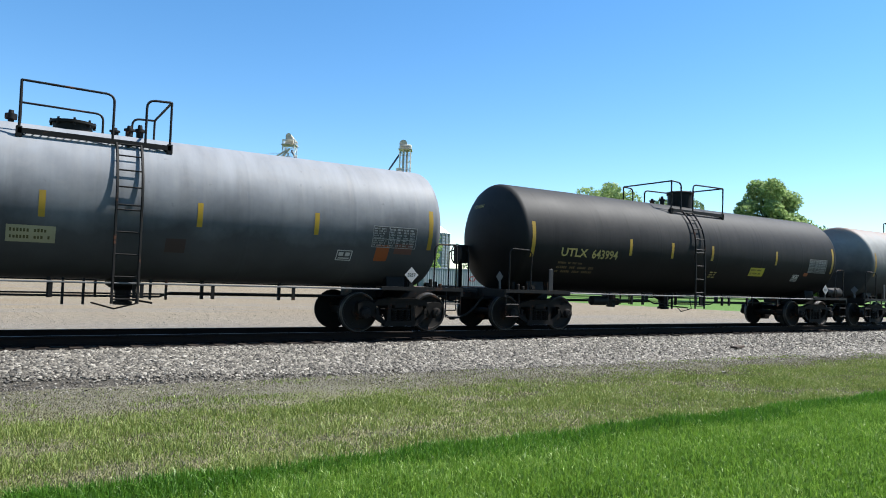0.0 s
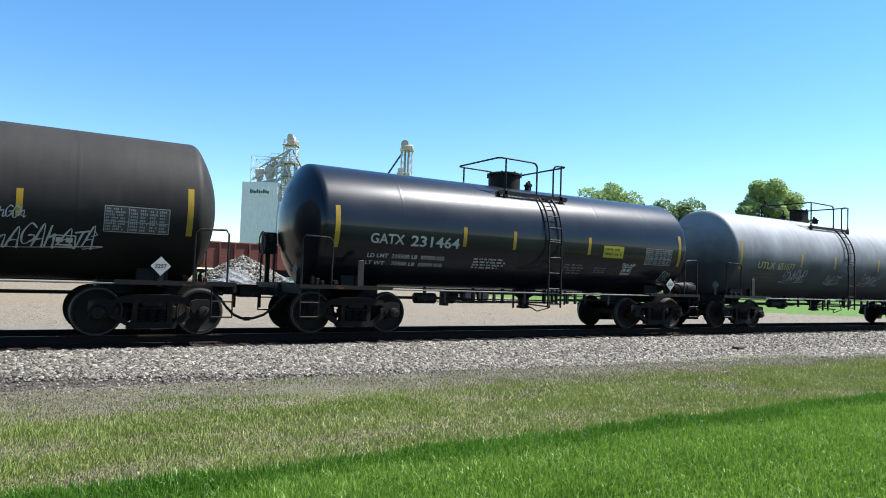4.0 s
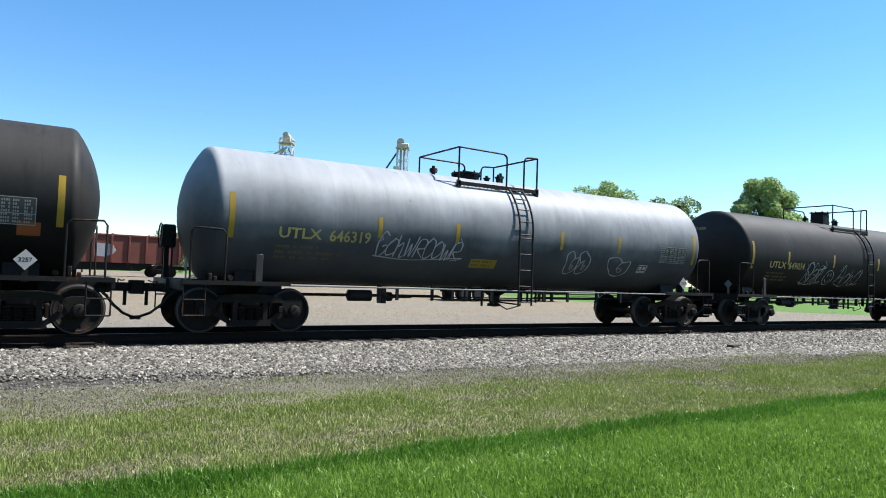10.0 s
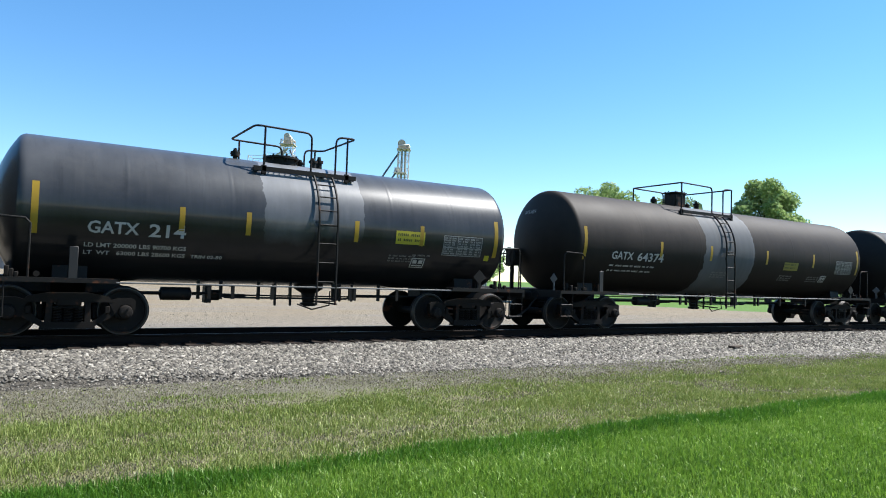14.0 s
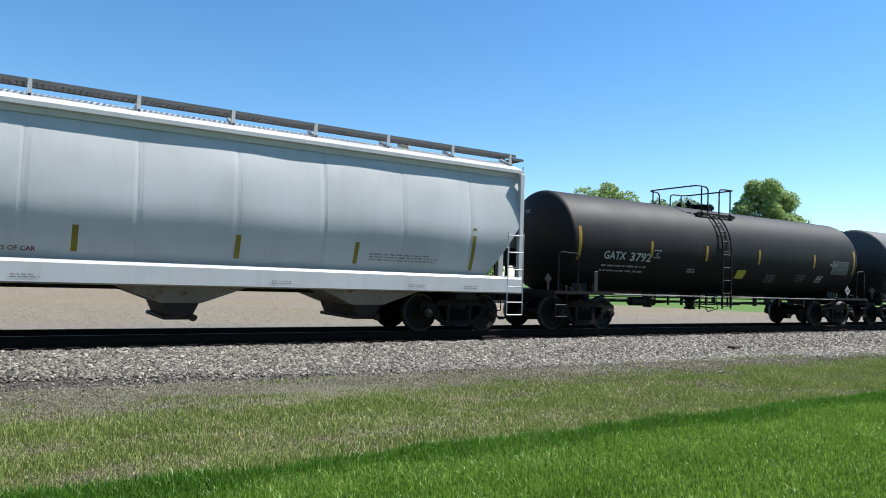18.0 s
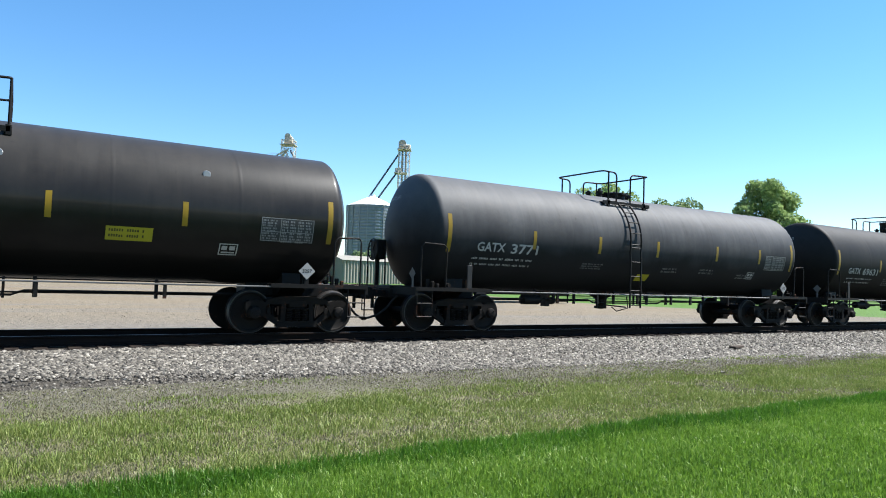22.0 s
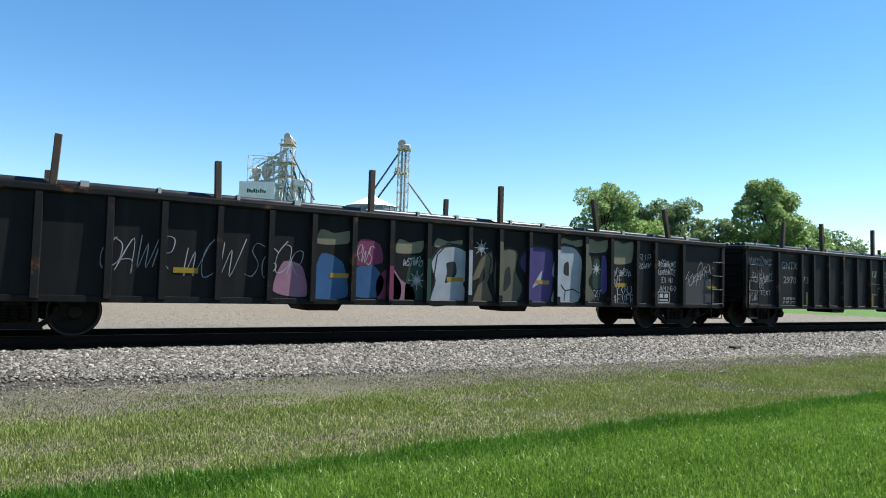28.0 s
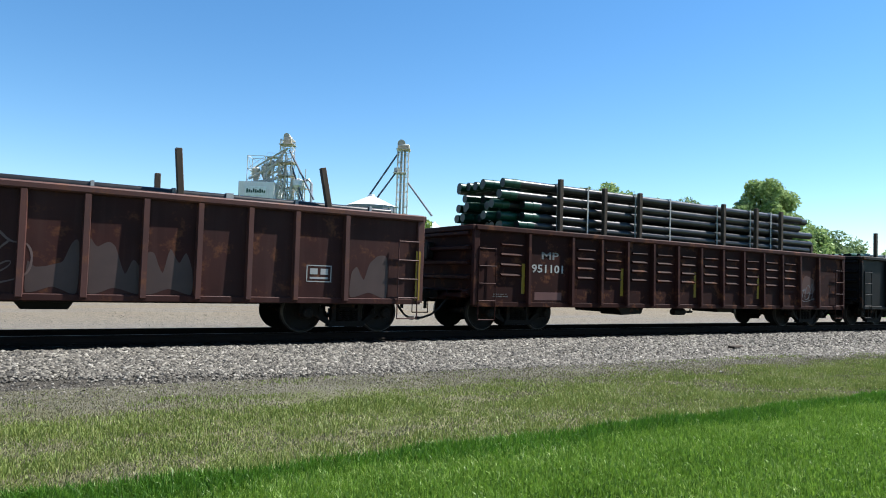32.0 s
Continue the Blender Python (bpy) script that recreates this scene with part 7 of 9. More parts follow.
    bars(c, f, 3.5, 1.6, 2.6, 0.3, 2, GREY_MARK, 46)
    for x, h in ((-9.9, 0.8), (-6.6, 0.45), (-4.2, 0.42), (-2.18, 0.42), (-0.2, 0.42), (1.74, 0.4), (3.66, 0.42), (6.45, 0.42), (9.6, 0.8)):
        panel(c, f, x, 0.76, 0.12, h, YELLOW, "reflective_strip", 0.009)
    box_mark(c, f, 7.3, 0.8, 0.5, 0.28)


gondola(415.77, 8.42, 10.04, (10.72, 10.62), "long dark green-black gondola with worn yellow sign blocks", GR_PAINT, GR_RIB, 2.66, [-8.35, -7.0, -6.25, -5.3, -4.33, -3.38, -2.43, -1.48, -0.53, 0.42, 1.37, 2.32, 3.27, 4.22, 5.17, 6.12, 7.0, 8.3], 0.68, 1.5, 0.14, extras=ex24)
pipe_stack(415.77, 2.66, "pipes lashed level with the rim between leaning stakes", 34, [(-7.7, 7, 3.6), (-5.22, -4, 3.7), (-1.66, -2, 3.7), (1.33, -3, 3.6), (4.33, -19, 3.5), (7.75, -3, 3.5)], -9.6, 19.0, False)

SP_BROWN = paint("gondola_red_brown", (0.058, 0.0145, 0.011), 0.68, var=0.35, spec=0.18, grime=(0.085, 0.036, 0.029), grime_amt=0.5, rust=0.15, streak=0.35, streak_col=(0.13, 0.06, 0.05))
SP_RIB = paint("gondola_red_brown_post", (0.135, 0.05, 0.039), 0.65, var=0.3, rust=0.2, streak=0.4, streak_col=(0.11, 0.06, 0.054))


def ex25(c, f):
    lettering("SP", 0.36, GREY_MARK, c, f, -7.85, 1.7, 0.5, "reporting_mark")
    lettering("3651", 0.34, GREY_MARK, c, f, -7.95, 1.3, 0.75, "car_number")
    lettering("65", 0.34, GREY_MARK, c, f, -6.98, 1.28, 0.42, "car_number")
    lettering("LD LMT  210700", 0.12, WHITE_MARK, c, f, -8.1, 0.98, 0.9)
    lettering("LT WT    75300", 0.12, WHITE_MARK, c, f, -8.1, 0.82, 0.9)
    patch(c, f, [(-9.5 + 0.42 * math.cos(k * 0.5236), 1.2 + 0.42 * math.sin(k * 0.5236)) for k in range(12)], spray("pale_teal", (0.3, 0.4, 0.38)))
    scribble(c, f, -9.85, 1.2, 0.7, 0.3, SPRAY_BLACK, 402, 0.024, 9)
    scribble(c, f, -9.8, 0.9, 0.65, 0.28, SPRAY_BLACK, 406, 0.024, 9)
    patch(c, f, [(-9.3, 0.8), (-9.35, 1.5), (-9.0, 1.75), (-8.6, 1.9), (-8.42, 1.5), (-8.4, 0.8)], spray("pale_brown", (0.14, 0.05, 0.042)), "pale_lower_patch", 0.003)
    scribble(c, f, -6.2, 1.55, 0.7, 0.4, spray("tag_tan", (0.3, 0.16, 0.1)), 404, 0.03, 8)
    scribble(c, f, -6.15, 0.9, 0.6, 0.35, SPRAY_WHITE, 405, 0.03, 7)
    faint = spray("faded_outline", (0.24, 0.16, 0.145))
    for i, (x, ww, n) in enumerate(((-5.0, 2.2, 2), (-2.7, 1.9, 2), (-0.7, 2.0, 2), (1.5, 1.0, 1))):
        throw_up(c, f, x, 0.82, ww, 1.05, faint, n, 410 + i, 0.04)
    patch(c, f, [(-0.12 + 0.36 * math.cos(k * 0.5236), 1.86 + 0.4 * math.sin(k * 0.5236)) for k in range(12)], SPRAY_WHITE, "round_emblem")
    bars(c, f, -0.4, 1.36, 0.55, 0.12, 1, SPRAY_WHITE, 440)
    # Pale low fields in the bays: grazing sunlight laid on as paint.
    cast = spray("painted_sunlight", (0.115, 0.072, 0.064))
    for i, (a, b) in enumerate(((2.45, 3.2), (3.36, 4.2), (4.3, 5.1), (8.35, 9.2), (-1.45, -0.65))):
        q = random.Random(430 + i)
        top = [(a + (b - a) * u, q.uniform(1.15, 1.75)) for u in (0.0, 0.15, 0.35, 0.5, 0.7, 0.85, 1.0)]
        patch(c, f, [(a, 0.8)] + top + [(b, 0.8), ((a + b) / 2, 0.9)], cast, "pale_lower_patch", 0.0045)
    for x in (-10.05, -5.35, -2.5, 0.5, 5.2, 9.95):
        panel(c, f, x - 0.06, 0.75, 0.12, 0.75 if abs(x) < 9 else 1.1, YELLOW, "reflective_strip", 0.012 if abs(x) < 9 else 0.066)
    box_mark(c, f, 7.35, 1.1, 0.55, 0.35)


gondola(437.0, 8.47, 10.05, (10.68, 10.68), "long red-brown gondola with faded graffiti outlines", SP_BROWN, SP_RIB, 2.66, LONG_RIBS, 0.70, 1.5, 0.13, extras=ex25)
pipe_stack(437.0, 2.66, "pipes lashed level with the rim between wooden stakes", 35, [(-8.04, 5, 3.65), (-4.87, 7, 3.58), (-2.15, -16, 3.5), (1.4, -2, 3.6), (4.87, -5, 3.57), (7.88, -12, 3.57)], -9.6, 19.0, False)
gondola(456.7, 6.5, 8.18, (8.85, 8.85), "rusty brown gondola with pressed side ridges", MP_BROWN, MP_RIB, 2.58, MP_RIBS, 0.66, 1.5, 0.11, MP_LOUV, extras=mp_marks("MP", "951101", False))
pipe_stack(456.7, 2.58, "stack of black pipes with green ends between wooden stakes", 36, MP_STAKES, -7.1, 13.2)
gondola(476.3, 8.45, 10.1, (10.7, 10.7), "long black gondola behind the pipe load", GR_PAINT, GR_RIB, 2.64, LONG_RIBS, 0.68, 1.5, 0.15)
pipe_stack(476.3, 2.64, "pipes level with the rim between stakes", 37, [(-8.6, 0, 3.6), (-5.4, 3, 3.5), (-1.9, 0, 3.5), (2.3, 0, 3.5), (6.2, 0, 3.5)], -9.6, 19.0, False)


# --- ground
def ground_z(x, y):
    """Height of the ground sheet: lawn, track ditch, lot, slow rise to the far sidings."""
    if y < 4.2:
        if y < -4.0:
            z = -0.5
        else:
            z = -0.52
    elif y < 9:
        z = -0.5 + 0.12 * (y - 4.2) / 4.8
    else:
        t = min(1, max(0, (y - 22) / 28))
        z = -0.38 + 0.78 * t * t * (3 - 2 * t) * (1 if x < 30 else max(0.0, 1 - (x - 30) / 25))
    return z + 0.02 * noise.noise((x * 0.25, y * 0.25, 0.0)) + (0.05 * noise.noise((x * 0.06, y * 0.06, 4.0)) if y > 6 else 0)


def ground_material():
    m, nt, p, co = blank("ground_soil")
    sep = nt.nodes.new("ShaderNodeSeparateXYZ")
    nt.links.new(co, sep.inputs[0])
    x, y = sep.outputs[0], sep.outputs[1]
    big, mid, fine = noise_tex(nt, co, 0.25, 5), noise_tex(nt, co, 1.6, 6), noise_tex(nt, co, 22, 6, rough=0.7)
    lawn = mixc(nt, mid, (0.05, 0.11, 0.012), (0.085, 0.17, 0.02))
    dry = mixc(nt, ramp(nt, mid, [(0.35, (0, 0, 0)), (0.65, (1, 1, 1))]), (0.19, 0.205, 0.075), (0.28, 0.265, 0.13))
    dirt = mixc(nt, ramp(nt, mid, [(0.35, (0, 0, 0)), (0.65, (1, 1, 1))]), (0.15, 0.142, 0.096), (0.24, 0.222, 0.165))
    wob = math_node(nt, "ADD", y, math_node(nt, "MULTIPLY", math_node(nt, "SUBTRACT", mid, 0.5), 0.5))
    wob2 = math_node(nt, "ADD", y, math_node(nt, "MULTIPLY", math_node(nt, "SUBTRACT", mid, 0.5), 2.6))
    c = mixc(nt, math_node(nt, "GREATER_THAN", wob, -8.95), lawn, dry)
    c = mixc(nt, ramp_range(nt, wob2, -6.4, -4.9), c, dirt)
    lot = mixc(nt, ramp(nt, big, [(0.35, (0, 0, 0)), (0.7, (1, 1, 1))]), (0.3, 0.237, 0.155), (0.315, 0.265, 0.19))
    speck = ramp(nt, fine, [(0.3, (0.5, 0.5, 0.5)), (0.5, (0.98, 0.98, 0.98)), (0.68, (1.5, 1.5, 1.5))])
    tracks = noise_tex(nt, co, 1.0, 4, (0.05, 0.5, 1))
    lot = mixc(nt, math_node(nt, "MULTIPLY", ramp(nt, tracks, [(0.5, (0, 0, 0)), (0.62, (1, 1, 1))]), 0.6), lot, (0.26, 0.243, 0.218))
    near = math_node(nt, "MULTIPLY", ramp_range(nt, math_node(nt, "ADD", y, math_node(nt, "MULTIPLY", math_node(nt, "SUBTRACT", big, 0.5), 8.0)), 14.0, 5.0), 0.75)
    lot = mixc(nt, near, lot, mixc(nt, mid, (0.21, 0.193, 0.165), (0.29, 0.267, 0.232)))
    lot = mixc(nt, 1.0, lot, speck, "MULTIPLY")
    lot = mixc(nt, 1.0, lot, ramp(nt, noise_tex(nt, co, 5, 6, rough=0.75), [(0.3, (0.62, 0.62, 0.62)), (0.5, (1, 1, 1)), (0.7, (1.3, 1.3, 1.3))]), "MULTIPLY")
    c = mixc(nt, 1.0, c, ramp(nt, fine, [(0.3, (0.5, 0.5, 0.5)), (0.5, (1, 1, 1)), (0.7, (1.5, 1.5, 1.5))]), "MULTIPLY")
    c = mixc(nt, math_node(nt, "GREATER_THAN", y, 3.0), c, lot)
    far = mixc(nt, mid, (0.09, 0.2, 0.03), (0.15, 0.28, 0.05))
    edge = math_node(nt, "ADD", math_node(nt, "ADD", x, math_node(nt, "MULTIPLY", math_node(nt, "MINIMUM", y, 40.0), 0.5)), math_node(nt, "MULTIPLY", math_node(nt, "SUBTRACT", big, 0.5), 5))
    green = math_node(nt, "MULTIPLY", math_node(nt, "GREATER_THAN", edge, 54.5), math_node(nt, "GREATER_THAN", y, 8.0))
    green = math_node(nt, "MAXIMUM", green, math_node(nt, "MULTIPLY", math_node(nt, "GREATER_THAN", y, 175.0), math_node(nt, "GREATER_THAN", x, -400.0)))
    c = mixc(nt, green, c, far)
    c = mixc(nt, 1.0, c, toned((1, 1, 1)), "MULTIPLY")
    nt.links.new(c, p.inputs["Base Color"])
    p.inputs["Roughness"].default_value = 0.9
    p.inputs["Specular IOR Level"].default_value = 0.2
    bumped(nt, p, math_node(nt, "ADD", fine, mid), 0.7, 0.03)
    return m


def ramp_range(nt, val, a, b):
    n = nt.nodes.new("ShaderNodeMapRange")
    n.inputs[1].default_value, n.inputs[2].default_value = a, b
    nt.links.new(val, n.inputs[0])
    return n.outputs[0]


def axis_steps(lo, hi, fine_lo, fine_hi, step, grow=1.28):
    out = [fine_lo + step * i for i in range(int((fine_hi - fine_lo) / step) + 1)]
    d, v = step, out[-1]
    while v < hi:
        d *= grow
        v += d
        out.append(min(v, hi))
    d, v = step, out[0]
    while v > lo:
        d *= grow
        v -= d
        out.insert(0, max(v, lo))
    return out


gx, gy = axis_steps(-2600, 3200, -14, 70, 1.0), axis_steps(-900, 4000, -14, 60, 0.6)
me = bpy.data.meshes.new("ground")
me.from_pydata([(x, y, ground_z(x, y)) for y in gy for x in gx], [],
               [(j * len(gx) + i, j * len(gx) + i + 1, (j + 1) * len(gx) + i + 1, (j + 1) * len(gx) + i) for j in range(len(gy) - 1) for i in range(len(gx) - 1)])
me.materials.append(ground_material())
me.polygons.foreach_set("use_smooth", [True] * len(me.polygons))
tagged(new("ground", me), "flat ground of lawn, dry verge and gravel lot", "ground", kind="structure")


# --- track
def stone_material():
    m, nt, p, co = blank("ballast_stone")
    g = nt.nodes.new("ShaderNodeNewGeometry")
    c = ramp(nt, g.outputs["Random Per Island"], [(0.0, (0.04, 0.035, 0.029)), (0.25, (0.115, 0.102, 0.083)), (0.6, (0.24, 0.216, 0.178)), (0.9, (0.4, 0.365, 0.305)), (1.0, (0.62, 0.575, 0.495))])
    c = mixc(nt, 1.0, c, toned((1, 1, 1)), "MULTIPLY")
    n = noise_tex(nt, co, 30, 4)
    c = mixc(nt, 0.5, c, mixc(nt, n, (0.45, 0.45, 0.45), (1, 1, 1)), "MULTIPLY")
    nt.links.new(c, p.inputs["Base Color"])
    p.inputs["Roughness"].default_value = 0.85
    return m


STONE = stone_material()
BED = paint("ballast_bed", (0.1, 0.088, 0.07), 0.9, var=0.4, scale=9, fine=45, bump=1.0, dist=0.03, grime=(0.15, 0.134, 0.112), grime_amt=0.6)
s = Shape()
prof = [(-3.75, -0.58), (-3.3, -0.47), (-2.6, -0.34), (-1.8, -0.215), (-1.5, -0.205), (1.5, -0.205), (1.8, -0.215), (2.6, -0.34), (4.3, -0.58)]
xs = [-560 + 20 * i for i in range(57)]
v = [(x, a, b) for x in xs for a, b in prof]
n = len(prof)
s.add(v, [(i * n + k, i * n + k + 1, (i + 1) * n + k + 1, (i + 1) * n + k) for i in range(len(xs) - 1) for k in range(n - 1)])
me = s.mesh("track_bed", BED)
tagged(new("track_bed", me), "ballast bed of crushed pale stone", "track bed", kind="structure")


# Dark sheet over the cribs: the train's shadow painted into the ballast.
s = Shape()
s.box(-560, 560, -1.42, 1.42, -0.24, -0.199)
part("crib_bed", s, paint("shaded_ballast", (0.035, 0.03, 0.026), 0.95, var=0.5, scale=8, fine=40, bump=1.0, dist=0.03, spec=0.1), None)
tagged(bpy.data.objects["crib_bed"], "ballast between the sleepers, darkened for the train's shadow", "track bed", kind="structure")


def rail_mesh():
    prof = [(-0.07, -0.175), (0.07, -0.175), (0.07, -0.162), (0.012, -0.14), (0.012, -0.045), (0.036, -0.032), (0.036, -0.006), (0.028, 0.0), (-0.028, 0.0), (-0.036, -0.006), (-0.036, -0.032), (-0.012, -0.045), (-0.012, -0.14), (-0.07, -0.162)]
    s = Shape()
    s.prism(prof, -560, 560, "x")
    s.box(-560, 560, -0.024, 0.024, 0.0, 0.0012, slot=1)
    return s


track = tagged(new("railway_track"), "straight railway track on wooden sleepers", "railway track", kind="structure")
for y in (-0.753, 0.753):
    ob = part("rail", shared("rail", rail_mesh, [RAIL_STEEL, RAIL_TOP], 30), None, track, "steel rail with a worn bright top", (0, y, 0))
TIE = paint("sleeper_wood", (0.04, 0.03, 0.024), 0.9, var=0.4, scale=5, bump=0.6, streak=0.4, streak_col=(0.08, 0.066, 0.052), spec=0.1)


def tie_mesh():
    return Shape().box(-0.115, 0.115, -1.3, 1.3, -0.345, -0.178, 0.015)


rnd = random.Random(8)
for i in range(170):
    ob = part("sleeper", shared("sleeper", tie_mesh, TIE), None, track, at=(-14 + 0.5 * i + rnd.uniform(-0.03, 0.03), rnd.uniform(-0.05, 0.05), rnd.uniform(-0.006, 0.004)))
    ob.rotation_euler = (0, 0, rnd.uniform(-0.02, 0.02))


def spike_mesh():
    s = Shape()
    s.box(-0.1, 0.1, -0.17, 0.17, -0.18, -0.166)
    for y in (-0.11, 0.11):
        s.box(-0.02, 0.02, y - 0.03, y + 0.03, -0.166, -0.135, 0.005)
    return s


for i in range(90):
    part("tie_plate", shared("tie_plate", spike_mesh, RAIL_STEEL), None, track, at=(-6 + 0.5 * i, -0.753, 0))


def scatter_stones(name, spots, label):
    """Many broken stones in one mesh; spots are (x, y, z, size)."""
    base = np.array([(1, 0, 0), (-1, 0, 0), (0, 1, 0), (0, -1, 0), (0, 0, 1), (0, 0, -1), (0.6, 0.6, 0.55), (-0.6, -0.6, 0.55)])
    rng = np.random.default_rng(4)
    tri = np.array([(0, 2, 6), (2, 4, 6), (4, 0, 6), (1, 3, 7), (3, 4, 7), (4, 1, 7), (2, 1, 4), (0, 4, 3)])
    P = np.asarray(spots)
    n = len(P)
    V = base[None] * rng.uniform(0.6, 1.25, (n, 8, 1)) + rng.uniform(-0.22, 0.22, (n, 8, 3))
    a = rng.uniform(0, 6.28, n)
    t = rng.uniform(-0.9, 0.9, n)
    ca, sa, ct, st = np.cos(a), np.sin(a), np.cos(t), np.sin(t)
    x, y, z = V[..., 0], V[..., 1], V[..., 2]
    y, z = y * ct[:, None] - z * st[:, None], y * st[:, None] + z * ct[:, None]
    x, y = x * ca[:, None] - y * sa[:, None], x * sa[:, None] + y * ca[:, None]
    V = np.stack([x, y, z * 0.8], -1) * P[:, None, 3:4] + P[:, None, :3]
    me = bpy.data.meshes.new(name)
    me.vertices.add(n * 8)
    me.vertices.foreach_set("co", V.astype(np.float32).ravel())
    F = (tri[None] + 8 * np.arange(n)[:, None, None]).reshape(-1, 3)
    me.loops.add(len(F) * 3)
    me.loops.foreach_set("vertex_index", F.astype(np.int32).ravel())
    me.polygons.add(len(F))
    me.polygons.foreach_set("loop_start", np.arange(0, len(F) * 3, 3, dtype=np.int32))
    me.update(calc_edges=True)
    me.materials.append(STONE)
    return tagged(new(name, me), label, "stones", kind="stuff")


rng = np.random.default_rng(11)
N = 62000
X = rng.uniform(-1.5, 1, N) + 36 * rng.beta(1.0, 1.9, N)
TOE = -2.95 - 0.085 * np.clip(X, 0, 24)         # the shoulder's foot lies farther out along the line
Y = np.where(rng.random(N) < 0.88, TOE + (-1.44 - TOE) * rng.random(N) - 0.15 * rng.exponential(1.0, N), rng.uniform(1.5, 3.6, N))
Z = np.interp(np.abs(Y), [1.5, 1.8, 2.6, 3.3, 3.6], [-0.205, -0.215, -0.34, -0.47, -0.515]) + 0.01
SZ = rng.uniform(0.024, 0.056, N) * (1 + X * 0.004) * (1 - 0.4 * np.clip((TOE + 0.25 - Y) / 0.5, 0, 1))
scatter_stones("ballast", np.stack([X, Y, Z, SZ], 1), "crushed pale grey ballast stones on the shoulder")
N = 9000
X = 36 * rng.beta(1.0, 1.6, N) - 1
Y = -3.0 - 0.085 * np.clip(X, 0, 24) - np.abs(rng.normal(0, 0.75, N))
scatter_stones("stray_stones", np.stack([X, Y, np.full(N, -0.49), rng.uniform(0.006, 0.02, N)], 1), "stray stones in the verge dirt")
N = 6000
X = rng.uniform(-6, 60, N)
Y = 4 + 18 * rng.beta(1, 1.8, N)
scatter_stones("lot_gravel", np.stack([X, Y, np.array([ground_z(a, b) for a, b in zip(X, Y)]) + 0.004, rng.uniform(0.008, 0.022, N)], 1), "loose gravel on the lot")


# --- grass
def blade_material(name, cols, trans=0.45):
    m = bpy.data.materials.new(name)
    m.use_nodes = True
    nt = m.node_tree
    nt.nodes.clear()
    out = nt.nodes.new("ShaderNodeOutputMaterial")
    g = nt.nodes.new("ShaderNodeNewGeometry")
    tc = nt.nodes.new("ShaderNodeTexCoord")
    patch = noise_tex(nt, tc.outputs["Object"], 0.9, 4)
    k = math_node(nt, "ADD", math_node(nt, "MULTIPLY", g.outputs["Random Per Island"], 0.65), math_node(nt, "MULTIPLY", math_node(nt, "SUBTRACT", patch, 0.3), 0.8))
    c = ramp(nt, k, [(a, toned(b)) for a, b in cols])
    d, t, mx = nt.nodes.new("ShaderNodeBsdfDiffuse"), nt.nodes.new("ShaderNodeBsdfTranslucent"), nt.nodes.new("ShaderNodeMixShader")
    gl, mx2 = nt.nodes.new("ShaderNodeBsdfGlossy"), nt.nodes.new("ShaderNodeMixShader")
    gl.inputs["Roughness"].default_value = 0.45
    gl.inputs["Color"].default_value = (0.6, 0.65, 0.5, 1)
    mx.inputs[0].default_value, mx2.inputs[0].default_value = trans, 0.035
    nt.links.new(c, d.inputs[0])
    nt.links.new(c, t.inputs[0])
    nt.links.new(d.outputs[0], mx.inputs[1])
    nt.links.new(t.outputs[0], mx.inputs[2])
    nt.links.new(mx.outputs[0], mx2.inputs[1])
    nt.links.new(gl.outputs[0], mx2.inputs[2])
    nt.links.new(mx2.outputs[0], out.inputs[0])
    return m


def grass(name, X, Y, h, w, mat, label, lean=0.5, base=-0.5):
    """Bent blades, two faces each."""
    n = len(X)
    rng = np.random.default_rng(len(X))
    a, b = rng.uniform(0, 6.283, n), rng.uniform(0, 6.283, n)
    l = np.abs(rng.normal(0, lean, n)) * h
    dx, dy = np.cos(a) * w / 2, np.sin(a) * w / 2
    lx, ly = np.cos(b) * l, np.sin(b) * l
    zb = np.full(n, base)
    V = np.zeros((n, 5, 3), np.float32)
    V[:, 0] = np.stack([X - dx, Y - dy, zb], 1)
    V[:, 1] = np.stack([X + dx, Y + dy, zb], 1)
    V[:, 2] = np.stack([X + dx * 0.75 + lx * 0.35, Y + dy * 0.75 + ly * 0.35, zb + h * 0.6], 1)
    V[:, 3] = np.stack([X - dx * 0.75 + lx * 0.35, Y - dy * 0.75 + ly * 0.35, zb + h * 0.6], 1)
    V[:, 4] = np.stack([X + lx, Y + ly, zb + h * np.maximum(0.55, 1 - 0.3 * (l / h))], 1)
    me = bpy.data.meshes.new(name)
    me.vertices.add(n * 5)
    me.vertices.foreach_set("co", V.ravel())
    idx = np.array([0, 1, 2, 3, 3, 2, 4])
    L = (idx[None] + 5 * np.arange(n)[:, None]).astype(np.int32)
    me.loops.add(n * 7)
    me.loops.foreach_set("vertex_index", L.ravel())
    me.polygons.add(n * 2)
    me.polygons.foreach_set("loop_start", (np.array([0, 4])[None] + 7 * np.arange(n)[:, None]).astype(np.int32).ravel())
    me.update(calc_edges=True)
    me.materials.append(mat)
    return tagged(new(name, me), label, "grass", kind="stuff")


LAWN = blade_material("lawn_blade", [(0.0, (0.09, 0.21, 0.018)), (0.35, (0.205, 0.41, 0.042)), (0.7, (0.355, 0.6, 0.085)), (0.93, (0.58, 0.79, 0.22)), (1.0, (0.98, 1.0, 0.68))])
LAWN_RIM = blade_material("lawn_rim_blade", [(0.0, (0.05, 0.16, 0.012)), (0.4, (0.1, 0.27, 0.022)), (0.8, (0.17, 0.4, 0.04)), (1.0, (0.3, 0.52, 0.08))])
